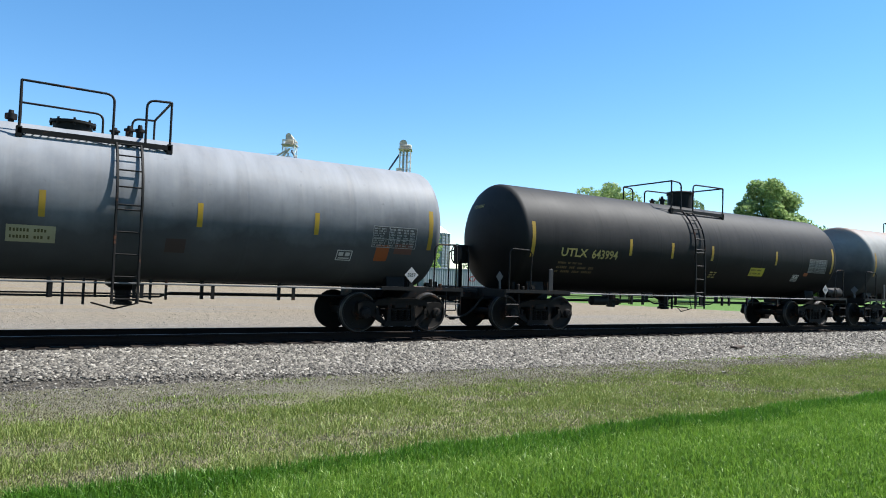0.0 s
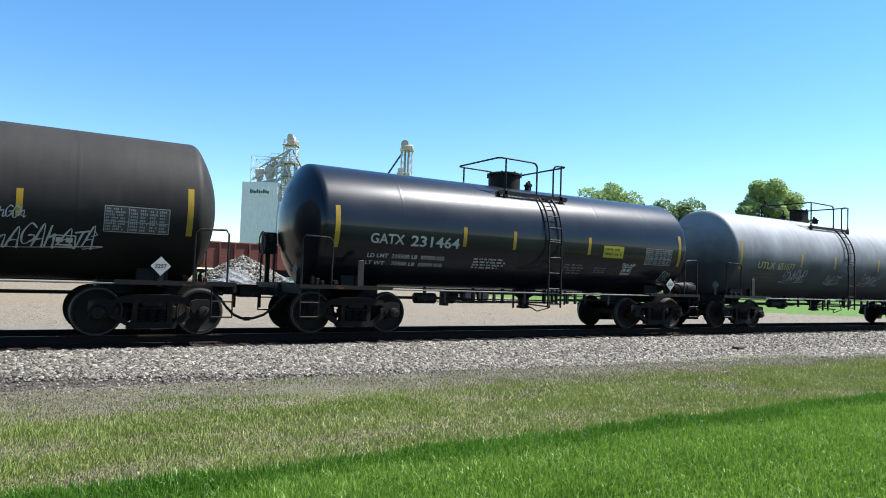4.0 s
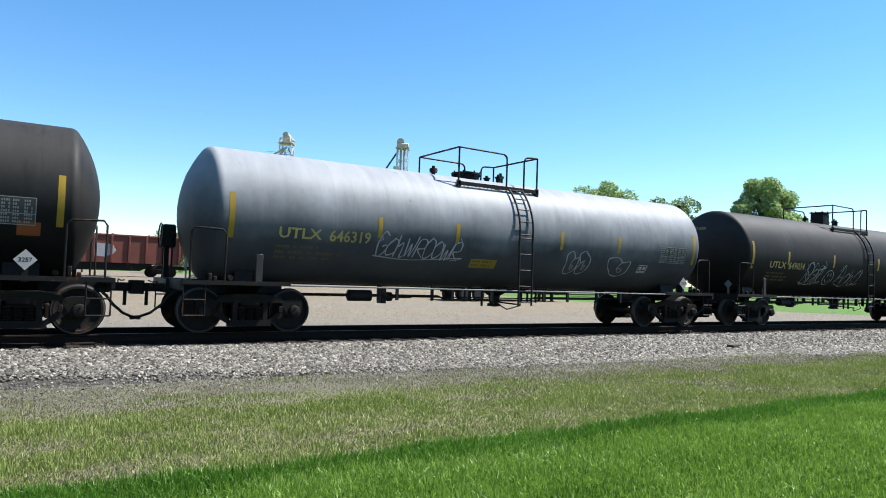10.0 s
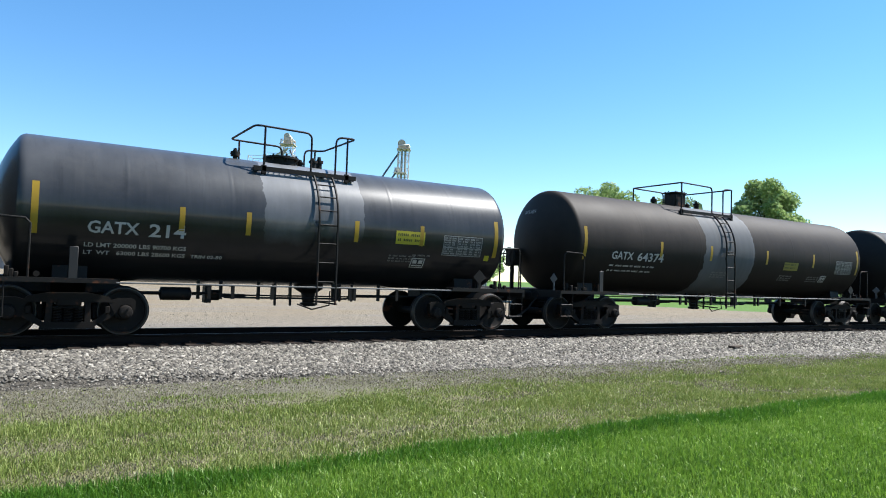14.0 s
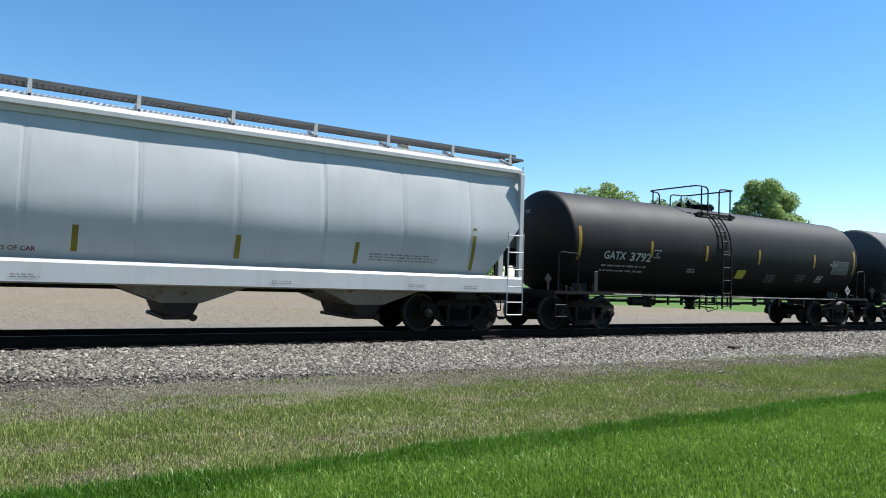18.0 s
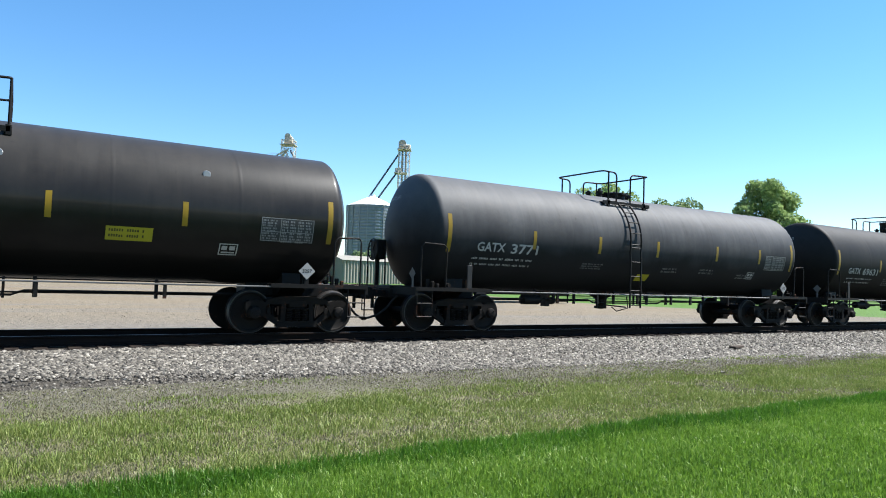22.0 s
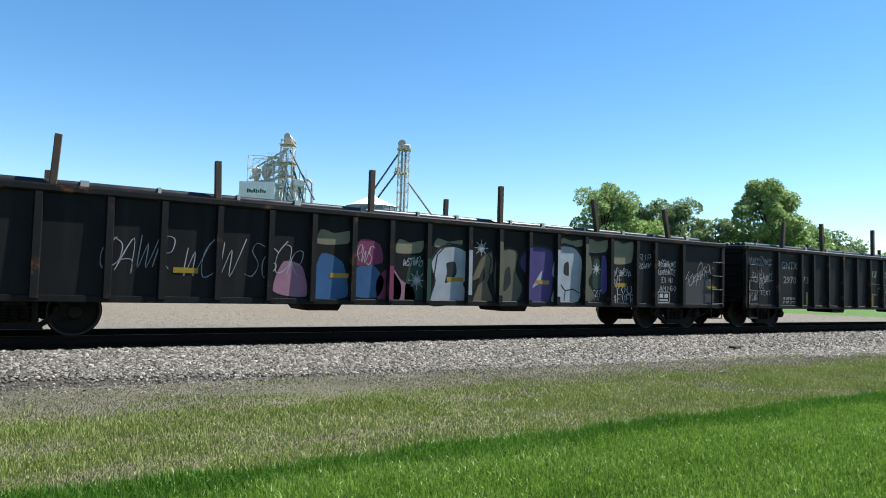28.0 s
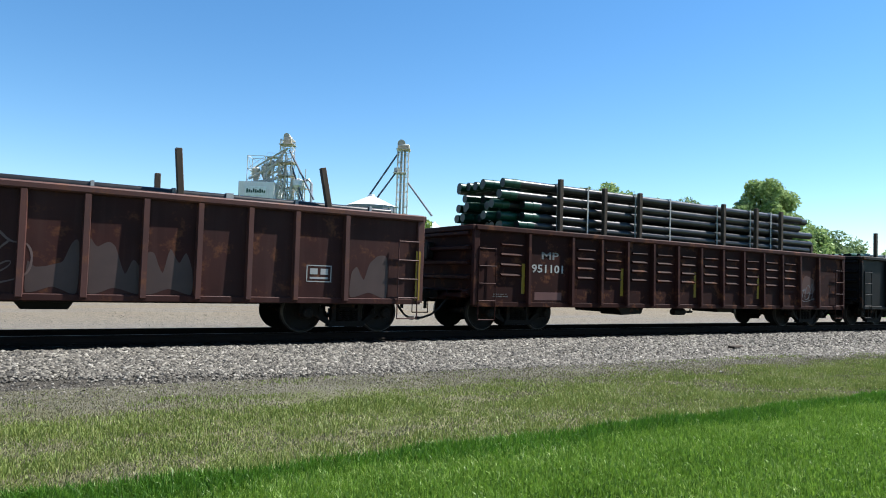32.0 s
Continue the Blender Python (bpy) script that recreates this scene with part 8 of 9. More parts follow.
VERGE = blade_material("verge_blade", [(0.0, (0.16, 0.24, 0.04)), (0.35, (0.27, 0.37, 0.075)), (0.7, (0.42, 0.5, 0.15)), (0.9, (0.58, 0.58, 0.26)), (1.0, (0.74, 0.68, 0.42))], 0.35)
THATCH = blade_material("thatch_blade", [(0.0, (0.13, 0.12, 0.075)), (0.4, (0.26, 0.24, 0.15)), (0.8, (0.42, 0.38, 0.25)), (1.0, (0.62, 0.56, 0.4))], 0.3)


def in_wedge(X, Y, m=1.2):
    """The stretch of lawn and verge between the path's edge and the far corner of the plot."""
    return (X > -0.6) & (Y > -8.74 - 0.494 * X - m * 0.5) & (X < 13.0 + (Y + 8.8) / 0.47 + m)


N = 330000
X = rng.uniform(0, 1, N) ** 1.2 * 15 - 0.6
Y = -12.6 + 3.9 * rng.beta(1.25, 1.0, N)
edge = -8.97 + 0.05 * np.sin(X * 2.1) + 0.04 * np.sin(X * 5.3 + 1) + rng.normal(0, 0.03, N)
keep = (Y < edge) & in_wedge(X, Y)
X, Y = X[keep], Y[keep]
h = rng.uniform(0.04, 0.105, len(X)) * (1 + 0.3 * np.exp(-((Y + 8.95) / 0.35) ** 2))
w = rng.uniform(0.006, 0.012, len(X)) * (1 + X * 0.04)
rim = rng.random(len(X)) < np.clip((Y + 9.55 + 0.12 * np.sin(X * 1.7)) / 0.45, 0, 0.9)
grass("lawn_grass", X[~rim], Y[~rim], h[~rim], w[~rim], LAWN, "bright green lawn, freshly mown")
grass("lawn_rim_grass", X[rim], Y[rim], h[rim] * 1.2, w[rim], LAWN_RIM, "darker uncut grass along the lawn's edge")
N = 270000
X = rng.uniform(0, 1, N) ** 1.2 * 24 - 0.6
Y = -8.95 + 5.2 * rng.beta(0.95, 1.25, N)
keep = in_wedge(X, Y)
X, Y = X[keep], Y[keep]
clump = np.array([1.2 * noise.noise((a * 0.6, b * 1.3, 7.0)) + 0.8 * noise.noise((a * 3.1, b * 3.3, 2.0)) for a, b in zip(X, Y)])
fade = np.clip((Y + 6.3 + 0.3 * clump) / 1.5, 0, 1)
green = rng.random(len(X)) < np.clip(0.72 + clump * 0.75 - fade * 0.8, 0.06, 1)
h = rng.uniform(0.025, 0.075, len(X)) * (1 + 0.7 * np.clip(clump, -0.3, 1)) * (1 - 0.45 * fade)
w = rng.uniform(0.005, 0.01, len(X)) * (1 + X * 0.04)
grass("verge_grass", X[green], Y[green], h[green], w[green], VERGE, "yellowish patchy grass along the track", 0.7)
dead = ~green & (rng.random(len(X)) < 0.75)
grass("dry_grass", X[dead], Y[dead], h[dead] * 0.75, w[dead], THATCH, "dead straw-coloured grass along the ballast", 0.9)


# --- trees
BARK = paint("bark", (0.09, 0.07, 0.055), 0.9, var=0.4, scale=6, bump=0.8, dist=0.03)


def leaf_material(name, dark, light):
    return blade_material(name, [(0.0, dark), (0.5, tuple((a + b) / 2 for a, b in zip(dark, light))), (1.0, light)], 0.42)


LEAF_A = leaf_material("leaf_green", (0.28, 0.44, 0.14), (0.72, 0.92, 0.38))
LEAF_B = leaf_material("leaf_dark", (0.2, 0.31, 0.14), (0.5, 0.65, 0.3))
LEAF_C = leaf_material("leaf_bright", (0.3, 0.48, 0.12), (0.76, 0.98, 0.34))


def tree(x, y, height, radius, mat, seed, label, leaves=9000, leaf=0.3, base=None, low=0.14, squash=1.0):
    rnd = random.Random(seed)
    z0 = ground_z(x, y) if base is None else base
    t = thing("tree", label, "tree", "trees beyond the lot", (x, y, z0 - 0.05))
    s = Shape()
    th = height * 0.55
    s.tube([(0, 0, 0), (0.05, 0.02, th * 0.4), (-0.05, 0.05, th), (0.05, 0, height * 0.8)], [height * 0.022, height * 0.018, height * 0.012, height * 0.004], 8)
    clumps = []
    for i in range(60):
        u = rnd.random()
        a = rnd.uniform(0, 6.283)
        zz = height * (low + (0.93 - low) * (i + rnd.random()) / 60)
        u = (zz / height - low) / (1 - low)
        prof = math.sqrt(max(0.05, 1 - ((u - 0.42) / 0.62) ** 2))
        rr = radius * prof * rnd.uniform(0.35, 0.86)
        c = Vector((rr * math.cos(a), rr * math.sin(a), zz))
        clumps.append((c, radius * rnd.uniform(0.2, 0.36)))
        if i % 2 == 0:
            zs = min(th, zz * 0.7)
            s.tube([(0, 0, zs), (c.x * 0.5, c.y * 0.5, (zs + zz) / 2 + 0.2), tuple(c)], [height * 0.008, height * 0.005, height * 0.0015], 5)
    part("trunk", s, BARK, t)
    rng = np.random.default_rng(seed)
    per = leaves // len(clumps)
    C = []
    for c, r in clumps:
        d = rng.normal(0, 1, (per, 3))
        d /= np.linalg.norm(d, axis=1)[:, None]
        C.append(np.array(c) + d * (r * rng.uniform(0.35, 1.0, (per, 1)) ** 0.5) * np.array([1, 1, 0.8 * squash]))
    C = np.concatenate(C)
    n = len(C)
    A, B = rng.normal(0, 1, (n, 3)), rng.normal(0, 1, (n, 3))
    A /= np.linalg.norm(A, axis=1)[:, None]
    B -= A * (A * B).sum(1)[:, None]
    B /= np.linalg.norm(B, axis=1)[:, None]
    sz = leaf * rng.uniform(0.5, 1.2, (n, 1))
    V = np.stack([C - A * sz, C - B * sz * 0.55, C + A * sz, C + B * sz * 0.55], 1).astype(np.float32)
    me = bpy.data.meshes.new("crown")
    me.vertices.add(n * 4)
    me.vertices.foreach_set("co", V.ravel())
    me.loops.add(n * 4)
    me.loops.foreach_set("vertex_index", np.arange(n * 4, dtype=np.int32))
    me.polygons.add(n)
    me.polygons.foreach_set("loop_start", np.arange(0, n * 4, 4, dtype=np.int32))
    me.update(calc_edges=True)
    me.materials.append(mat)
    part("crown", me, None, t)
    return t


tree(58.5, 43.0, 13.6, 4.4, LEAF_A, 1, "broad leafy tree with fresh green crown", 24000, 0.2)
tree(64.5, 42.0, 9.8, 3.2, LEAF_C, 2, "bright green young tree", 9000, 0.22)
tree(89.5, 64.0, 16.3, 5.2, LEAF_B, 3, "dark green tree with dense crown", 11000, 0.3)
tree(95.0, 61.5, 16.8, 5.0, LEAF_B, 4, "dark green tree with dense crown", 11000, 0.3)
tree(74.5, 32.5, 15.0, 4.4, LEAF_A, 5, "tall rounded leafy tree", 30000, 0.21)
tree(72.5, 38.2, 10.6, 3.0, LEAF_B, 6, "smaller leafy green tree", 8000, 0.22)
tree(80.5, 36.0, 10.2, 3.2, LEAF_C, 7, "bright green leafy tree", 8000, 0.22)
tree(88.5, 36.1, 10.4, 4.0, LEAF_A, 8, "leafy tree at the edge of the green", 9000, 0.25)
tree(97.0, 38.2, 10.6, 4.4, LEAF_B, 9, "dark green leafy tree", 9000, 0.25)
tree(106.0, 40.0, 9.4, 4.2, LEAF_B, 10, "dark green leafy tree", 8000, 0.25)
tree(74.0, 112.0, 14.5, 4.2, LEAF_C, 11, "leafy tree beside the grain bins", 8000, 0.35)
tree(79.0, 96.0, 11.5, 4.5, LEAF_A, 12, "leafy tree beyond the sidings", 8000, 0.3)
tree(48.5, 110.0, 8.2, 3.5, LEAF_B, 13, "low leafy tree behind the red cars", 6000, 0.3)
tree(27.0, 128.0, 8.2, 5.0, LEAF_B, 16, "low leafy tree behind the red cars", 6000, 0.35)
for i, (x, y) in enumerate(((-9.0, 168.0), (-2.0, 166.0), (5.0, 170.0))):
    tree(x, y, 8.8, 4.6, LEAF_B, 20 + i, "distant leafy tree behind the white building", 5000, 0.4)
for i in range(12):
    tree(110 + 15 * i, 55 + 6 * (i % 3), 9 + (i * 7 % 5), 5.0, (LEAF_A, LEAF_B)[i % 2], 40 + i, "distant tree of the town", 4000, 0.4)

# --- grain elevator, seen over the train
EL = thing("grain_elevator", "white corrugated grain elevator with lattice legs and spouts", "grain elevator", at=(62.8, 170.2, 0.3))
EL.rotation_euler = (0, 0, radians(-32.1))
EL.scale = (1.0, 1.0, 1.075)
CORR = paint("corrugated_white", (1.5, 1.5, 1.46), 0.5, 0.2, var=0.08, streak=0.3, streak_col=(0.85, 0.82, 0.76))
STEEL_PALE = paint("weathered_steel", (1.15, 1.08, 0.95), 0.6, 0.3, var=0.2, rust=0.12)
BEIGE = paint("beige_steel", (0.85, 0.77, 0.62), 0.6, var=0.15, rust=0.1)
SPOUT = paint("spout_blue_grey", (0.16, 0.19, 0.24), 0.5, 0.3)


def siding(x0, x1, y0, y1, z0, z1, pitch=0.45, depth=0.07):
    """A block with horizontal boards proud of each other."""
    s = Shape()
    n = max(1, int((z1 - z0) / pitch))
    for i in range(n):
        a, b = z0 + (z1 - z0) * i / n, z0 + (z1 - z0) * (i + 1) / n
        s.prism([(x0 - depth, a), (x1 + depth, a), (x1, b), (x0, b)], y0, y1, "y")
        s.box(x0, x1, y0 - depth, y0, a, a + (b - a) * 0.7)
    return s


def lattice(cx, cy, w, z0, z1, step=3.0, r=0.14):
    s = Shape()
    h = w / 2
    cs = [(cx - h, cy - h), (cx + h, cy - h), (cx + h, cy + h), (cx - h, cy + h)]
    for a in cs:
        s.tube([(*a, z0), (*a, z1)], r, 5)
    n = int((z1 - z0) / step)
    for i in range(n + 1):
        z = z0 + (z1 - z0) * i / n
        for k in range(4):
            a, b = cs[k], cs[(k + 1) % 4]
            s.tube([(*a, z), (*b, z)], r * 0.7, 4)
            if i < n:
                z2 = z0 + (z1 - z0) * (i + 1) / n
                s.tube([(*a, z), (*b, z2)] if i % 2 else [(*b, z), (*a, z2)], r * 0.6, 4)
    return s


part("headhouse", siding(-12.2, -2.3, -1, 9, -1, 24.6), CORR, EL, "white corrugated headhouse")
s = Shape()
s.box(-10.4, -4.4, -1.22, -1.1, 20.9, 23.3, 0.05)
sign = part("sign_board", s, paint("sign_white", (1.5, 1.55, 1.5), 0.5), EL, "white board with green writing")
s = Shape()
for i in range(9):
    s.box(-9.9 + 0.6 * i, -9.45 + 0.6 * i, -1.26, -1.22, 21.6 + 0.1 * (i % 2), 22.7 - 0.2 * (i % 3))
part("sign_bars", s, paint("sign_green", (0.02, 0.12, 0.08), 0.5), sign)
part("annex", siding(-1.9, 7.6, 1, 9, -1, 14.5), CORR, EL, "white corrugated annex")
part("leg_tower", lattice(0.2, 2.5, 3.4, 0, 36.2, 1.9, 0.13), STEEL_PALE, EL, "lattice leg tower")
part("tower_stage", lattice(-3.4, 2.5, 3.2, 20, 31.5, 1.7), STEEL_PALE, EL)
part("tower_stage", lattice(3.6, 3.0, 3.0, 12, 25.5, 2.6), STEEL_PALE, EL)
part("catwalk_frame", lattice(-7.8, 2.5, 5.0, 24.6, 31.5, 2.3, 0.1), STEEL_PALE, EL)
s = Shape()
s.lathe([(-0.7, 0.85), (0.7, 0.85)], 18, "y", (-0.1, 2.5, 37.2))
s.box(-0.95, 1.3, 1.7, 3.3, 35.0, 37.2, 0.2)
part("leg_head", s, BEIGE, EL, "beige rounded leg head")
s = Shape()
for z, w in ((34.8, 2.1), (30.0, 2.3), (26.5, 2.3)):
    s.box(-w + 0.2, w + 0.2, 2.5 - w, 2.5 + w, z, z + 0.15)
    for k in range(8):
        a = 2 * math.pi * k / 8
        s.tube([(0.2 + w * math.cos(a), 2.5 + w * math.sin(a), z), (0.2 + w * math.cos(a), 2.5 + w * math.sin(a), z + 1.1)], 0.05, 4)
    s.tube([(0.2 + w * math.cos(2 * math.pi * k / 16), 2.5 + w * math.sin(2 * math.pi * k / 16), z + 1.1) for k in range(16)], 0.06, 4, True)
part("landings", s, BEIGE, EL)
for pts in (((1.0, 1.5, 33.5), (8.5, 1.0, 20.5)), ((0.5, 1.5, 34.0), (-6.0, 1.0, 26.0)), ((1.5, 1.5, 30.0), (7.2, 1.0, 15.5)), ((-1.0, 1.0, 30.5), (-10.0, 1.0, 25.5)), ((0.6, 1.0, 28.0), (-1.8, 0.5, 17.0)), ((-4.0, 1.2, 31.0), (-2.6, 0.8, 22.0))):
    s = Shape()
    s.tube(pts, 0.3, 6)
    part("spout", s, SPOUT if pts[0][0] >= 1.0 else STEEL_PALE, EL)
for x, z, r, h in ((-8.5, 24.6, 1.2, 4.4), (-5.6, 24.6, 1.4, 5.2), (3.6, 22.5, 1.9, 3.6), (-4.0, 27.5, 0.8, 3.4)):
    s = Shape()
    s.lathe([(z, 0.35), (z + h * 0.45, r), (z + h * 0.85, r), (z + h, r * 0.25), (z + h, 0)], 16, "z", (x, 2.5, 0))
    part("dust_cyclone", s, CORR if r > 1.85 else STEEL_PALE, EL, "conical dust collector")
s = Shape()
s.tube([(4.6, 2, 24.2), (5.2, 2, 25.6), (6.6, 2, 25.8), (7.5, 2, 24.8), (7.6, 2, 14.0)], 0.38, 8)
part("bent_duct", s, paint("duct_pale", (0.6, 0.62, 0.64), 0.4, 0.4), EL)
s = Shape()
for k in range(14):
    x, a = -2.2 + 0.62 * k, 0.4 + 0.3 * (k % 3)
    s.tube([(x, 0.8 + 0.4 * (k % 4), 14.5), (x + 0.8 * ((k % 3) - 1), 1.2, 14.5 + 6 + 4 * ((k * 5) % 3))], 0.12, 5)
part("pipework", s, STEEL_PALE, EL)

rnd = random.Random(61)
for k in range(26):
    z = rnd.uniform(22, 33.5)
    a = (0.2 + rnd.uniform(-1.6, 1.6), rnd.uniform(0.6, 3.0), z)
    if k % 2:
        b = (rnd.uniform(-10.5, -3.0), rnd.uniform(0.2, 2.0), max(24.7, z - rnd.uniform(4, 8)))
    else:
        b = (rnd.uniform(-1.6, 7.0), rnd.uniform(1.2, 2.5), max(14.6, z - rnd.uniform(7, 14)))
    s = Shape()
    s.tube([a, b], rnd.choice((0.12, 0.16, 0.22)), 6)
    part("spout", s, rnd.choice((STEEL_PALE, STEEL_PALE, BEIGE, SPOUT)), EL)
for z, x0, x1 in ((27.6, -9.8, -2.0), (29.6, -6.4, -1.5), (31.4, -5.2, -1.6), (23.4, 2.0, 6.2)):
    s = Shape()
    s.box(x0, x1, 1.2, 3.8, z, z + 0.14)
    for i in range(int((x1 - x0) / 1.1) + 1):
        s.tube([(x0 + 1.1 * i, 1.2, z), (x0 + 1.1 * i, 1.2, z + 1.1)], 0.05, 4)
    s.tube([(x0, 1.2, z + 1.1), (x1, 1.2, z + 1.1)], 0.05, 4)
    part("catwalk", s, STEEL_PALE, EL, "railed steel catwalk")

L2 = thing("elevator_leg", "free-standing lattice elevator leg with slanting spouts", "grain elevator", at=(91.0, 152.6, 0.0))
L2.rotation_euler = (0, 0, radians(-32.1))
L2.scale = (1.0, 1.0, 1.07)
part("leg_tower", lattice(0, 0, 3.0, 0, 35.5, 1.9, 0.12), STEEL_PALE, L2)
s = Shape()
s.tube([(-0.5, 0, 0), (-0.5, 0, 35)], 0.32, 6)
s.tube([(0.5, 0, 0), (0.5, 0, 35)], 0.32, 6)
part("leg_casing", s, paint("casing_pale", (0.6, 0.58, 0.52), 0.5), L2)
s = Shape()
s.lathe([(-0.8, 1.1), (0.8, 1.1)], 16, "y", (-0.6, 0, 36.2))
s.box(-1.6, 1.7, -1.1, 1.1, 34.8, 36.0, 0.2)
s.box(-1.9, 1.9, -1.9, 1.9, 34.6, 34.8)
part("leg_head", s, BEIGE, L2)
s = Shape()
s.box(-2.6, 1.0, -2, 2, 28.4, 28.6)
s.box(-2.4, -0.6, -0.7, 0.7, 28.6, 29.9, 0.1)
part("landing", s, STEEL_PALE, L2)
for a, b in (((-1.2, -0.5, 34.0), (-10.2, -1, 20.6)), ((-1.6, -0.5, 29.0), (-7.8, -1, 20.4)), ((1.6, -0.5, 26.0), (8.6, -1, 17.5))):
    s = Shape()
    s.tube([a, b], 0.28, 6)
    part("spout", s, SPOUT, L2)


def grain_bin(x, y, r, eave, peak, seed):
    b = thing("grain_bin", "round corrugated steel grain bin with a conical roof", "grain bin", "bins at the elevator", (x, y, -0.3))
    s = Shape()
    prof, n = [(0.0, r)], int(eave / 0.8)
    for i in range(n):
        prof += [(eave * (i + 0.15) / n, r + 0.05), (eave * (i + 0.85) / n, r + 0.05), (eave * (i + 1) / n, r)]
    s.lathe(prof, 40, "z")
    part("bin_wall", s, paint("bin_galv_%d" % seed, (0.42, 0.45, 0.48), 0.4, 0.5, var=0.1, streak=0.3, streak_col=(0.3, 0.32, 0.34)), b)
    s = Shape()
    s.lathe([(eave, r + 0.25), (peak - 0.5, 0.9), (peak, 0.8), (peak, 0.0)], 40, "z")
    part("bin_roof", s, paint("bin_roof_%d" % seed, (1.6, 1.6, 1.6), 0.45, 0.1, var=0.06), b)
    s = Shape()
    for k in range(20):
        t = 2 * math.pi * k / 20
        s.box(r + 0.05, r + 0.2, -0.08, 0.08, 0, eave, 0, Matrix.Rotation(t, 4, "Z"))
    part("stiffeners", s, GALV, b)
    return b


grain_bin(81.6, 152.5, 6.8, 20.6, 23.9, 1)
grain_bin(98.0, 147.0, 4.2, 14.2, 17.4, 2)

# --- buildings and sidings across the lot
SH = thing("corrugated_shed", "pale corrugated metal shed across the lot", "shed", at=(60.0, 104.0, 0.0))
SH.rotation_euler = (0, 0, radians(6))
WALL_STRIPE = paint("shed_wall", (0.5, 0.47, 0.4), 0.6, var=0.1, streak=0.4, streak_col=(0.3, 0.26, 0.2))
for i in range(24):
    s = Shape()
    s.prism([(-8 + 0.66 * i, 0), (-8 + 0.66 * i + 0.2, -0.14), (-8 + 0.66 * i + 0.42, -0.14), (-8 + 0.66 * i + 0.62, 0), (-8 + 0.66 * i + 0.62, 0.2), (-8 + 0.66 * i, 0.2)], 0, 4.3, "z")
    part("wall_sheet", s, WALL_STRIPE, SH)
s = Shape()
s.box(-8.1, 8.0, 0.2, 7.8, 0.0, 4.25)
s.prism([(-0.3, 4.3), (8.1, 4.3), (3.9, 5.3)], -8.3, 8.2, "x")
part("shed_body", s, WALL_STRIPE, SH)
WB = thing("white_building", "long low white building with a grey door", "building", at=(-8.0, 150.0, 0.3))
part("walls", siding(-16, 9.5, 0, 10, 0, 4.6, 0.5, 0.05), CORR, WB)
s = Shape()
s.prism([(-0.6, 4.6), (10.6, 4.6), (5, 6.0)], -16.3, 9.8, "x")
part("roof", s, paint("roof_white", (0.66, 0.67, 0.68), 0.5), WB)
s = Shape()
s.box(5.2, 8.2, -0.15, -0.07, 0.2, 3.0)
part("door", s, paint("door_grey", (0.12, 0.14, 0.17), 0.5), WB)
CT = thing("freight_container", "grey steel freight container on the ground past the shed", "container", at=(61.6, 90.0, ground_z(61.6, 90.0)))
BOX_GREY = paint("container_grey", (0.42, 0.45, 0.5), 0.5, var=0.1, streak=0.3, streak_col=(0.25, 0.25, 0.25))
s = Shape()
s.box(0, 14.0, 0, 2.5, 0.15, 3.6, 0.03)
part("box_body", s, BOX_GREY, CT)
for i in range(28):
    s = Shape()
    s.prism([(0.2 + 0.49 * i, 0), (0.28 + 0.49 * i, -0.05), (0.42 + 0.49 * i, -0.05), (0.5 + 0.49 * i, 0)], 0.3, 3.45, "z")
    part("wall_corrugation", s, BOX_GREY, CT)
for z in (0.0, 3.5):
    s = Shape()
    s.box(-0.06, 14.06, -0.09, 0.08, z, z + 0.2, 0.02)
    part("side_rail", s, BOX_GREY, CT)
for x in (0.0, 14.0):
    s = Shape()
    s.box(x - 0.1, x + 0.1, -0.1, 0.12, 0.0, 3.7, 0.02)
    part("corner_post", s, BOX_GREY, CT)
s = Shape()
stroke(s, Flank(y=-0.055), smooth_line([(10.7, 2.3), (9.9, 2.2), (9.9, 1.6), (10.8, 1.55), (11.2, 2.3), (11.8, 1.6), (12.2, 2.3)], 6), 0.22, 0.02)
part("ribbon_mark", s, paint("mark_red", (0.4, 0.03, 0.03), 0.6), CT, "red ribbon mark")
for i, (x, y, h) in enumerate(((66.0, 124.0, 7.4), (71.5, 122.0, 6.2), (60.5, 126.0, 6.0))):
    tree(x, y, h, 3.4, LEAF_B, 70 + i, "low leafy tree at the foot of the grain bin", 4000, 0.3)

RED = paint("ore_car_red", (0.24, 0.065, 0.045), 0.65, var=0.25, scale=0.8, rust=0.25, grime=(0.12, 0.05, 0.04), grime_amt=0.4)
RED_POST = paint("ore_car_post", (0.2, 0.05, 0.035), 0.65, var=0.2, rust=0.2)


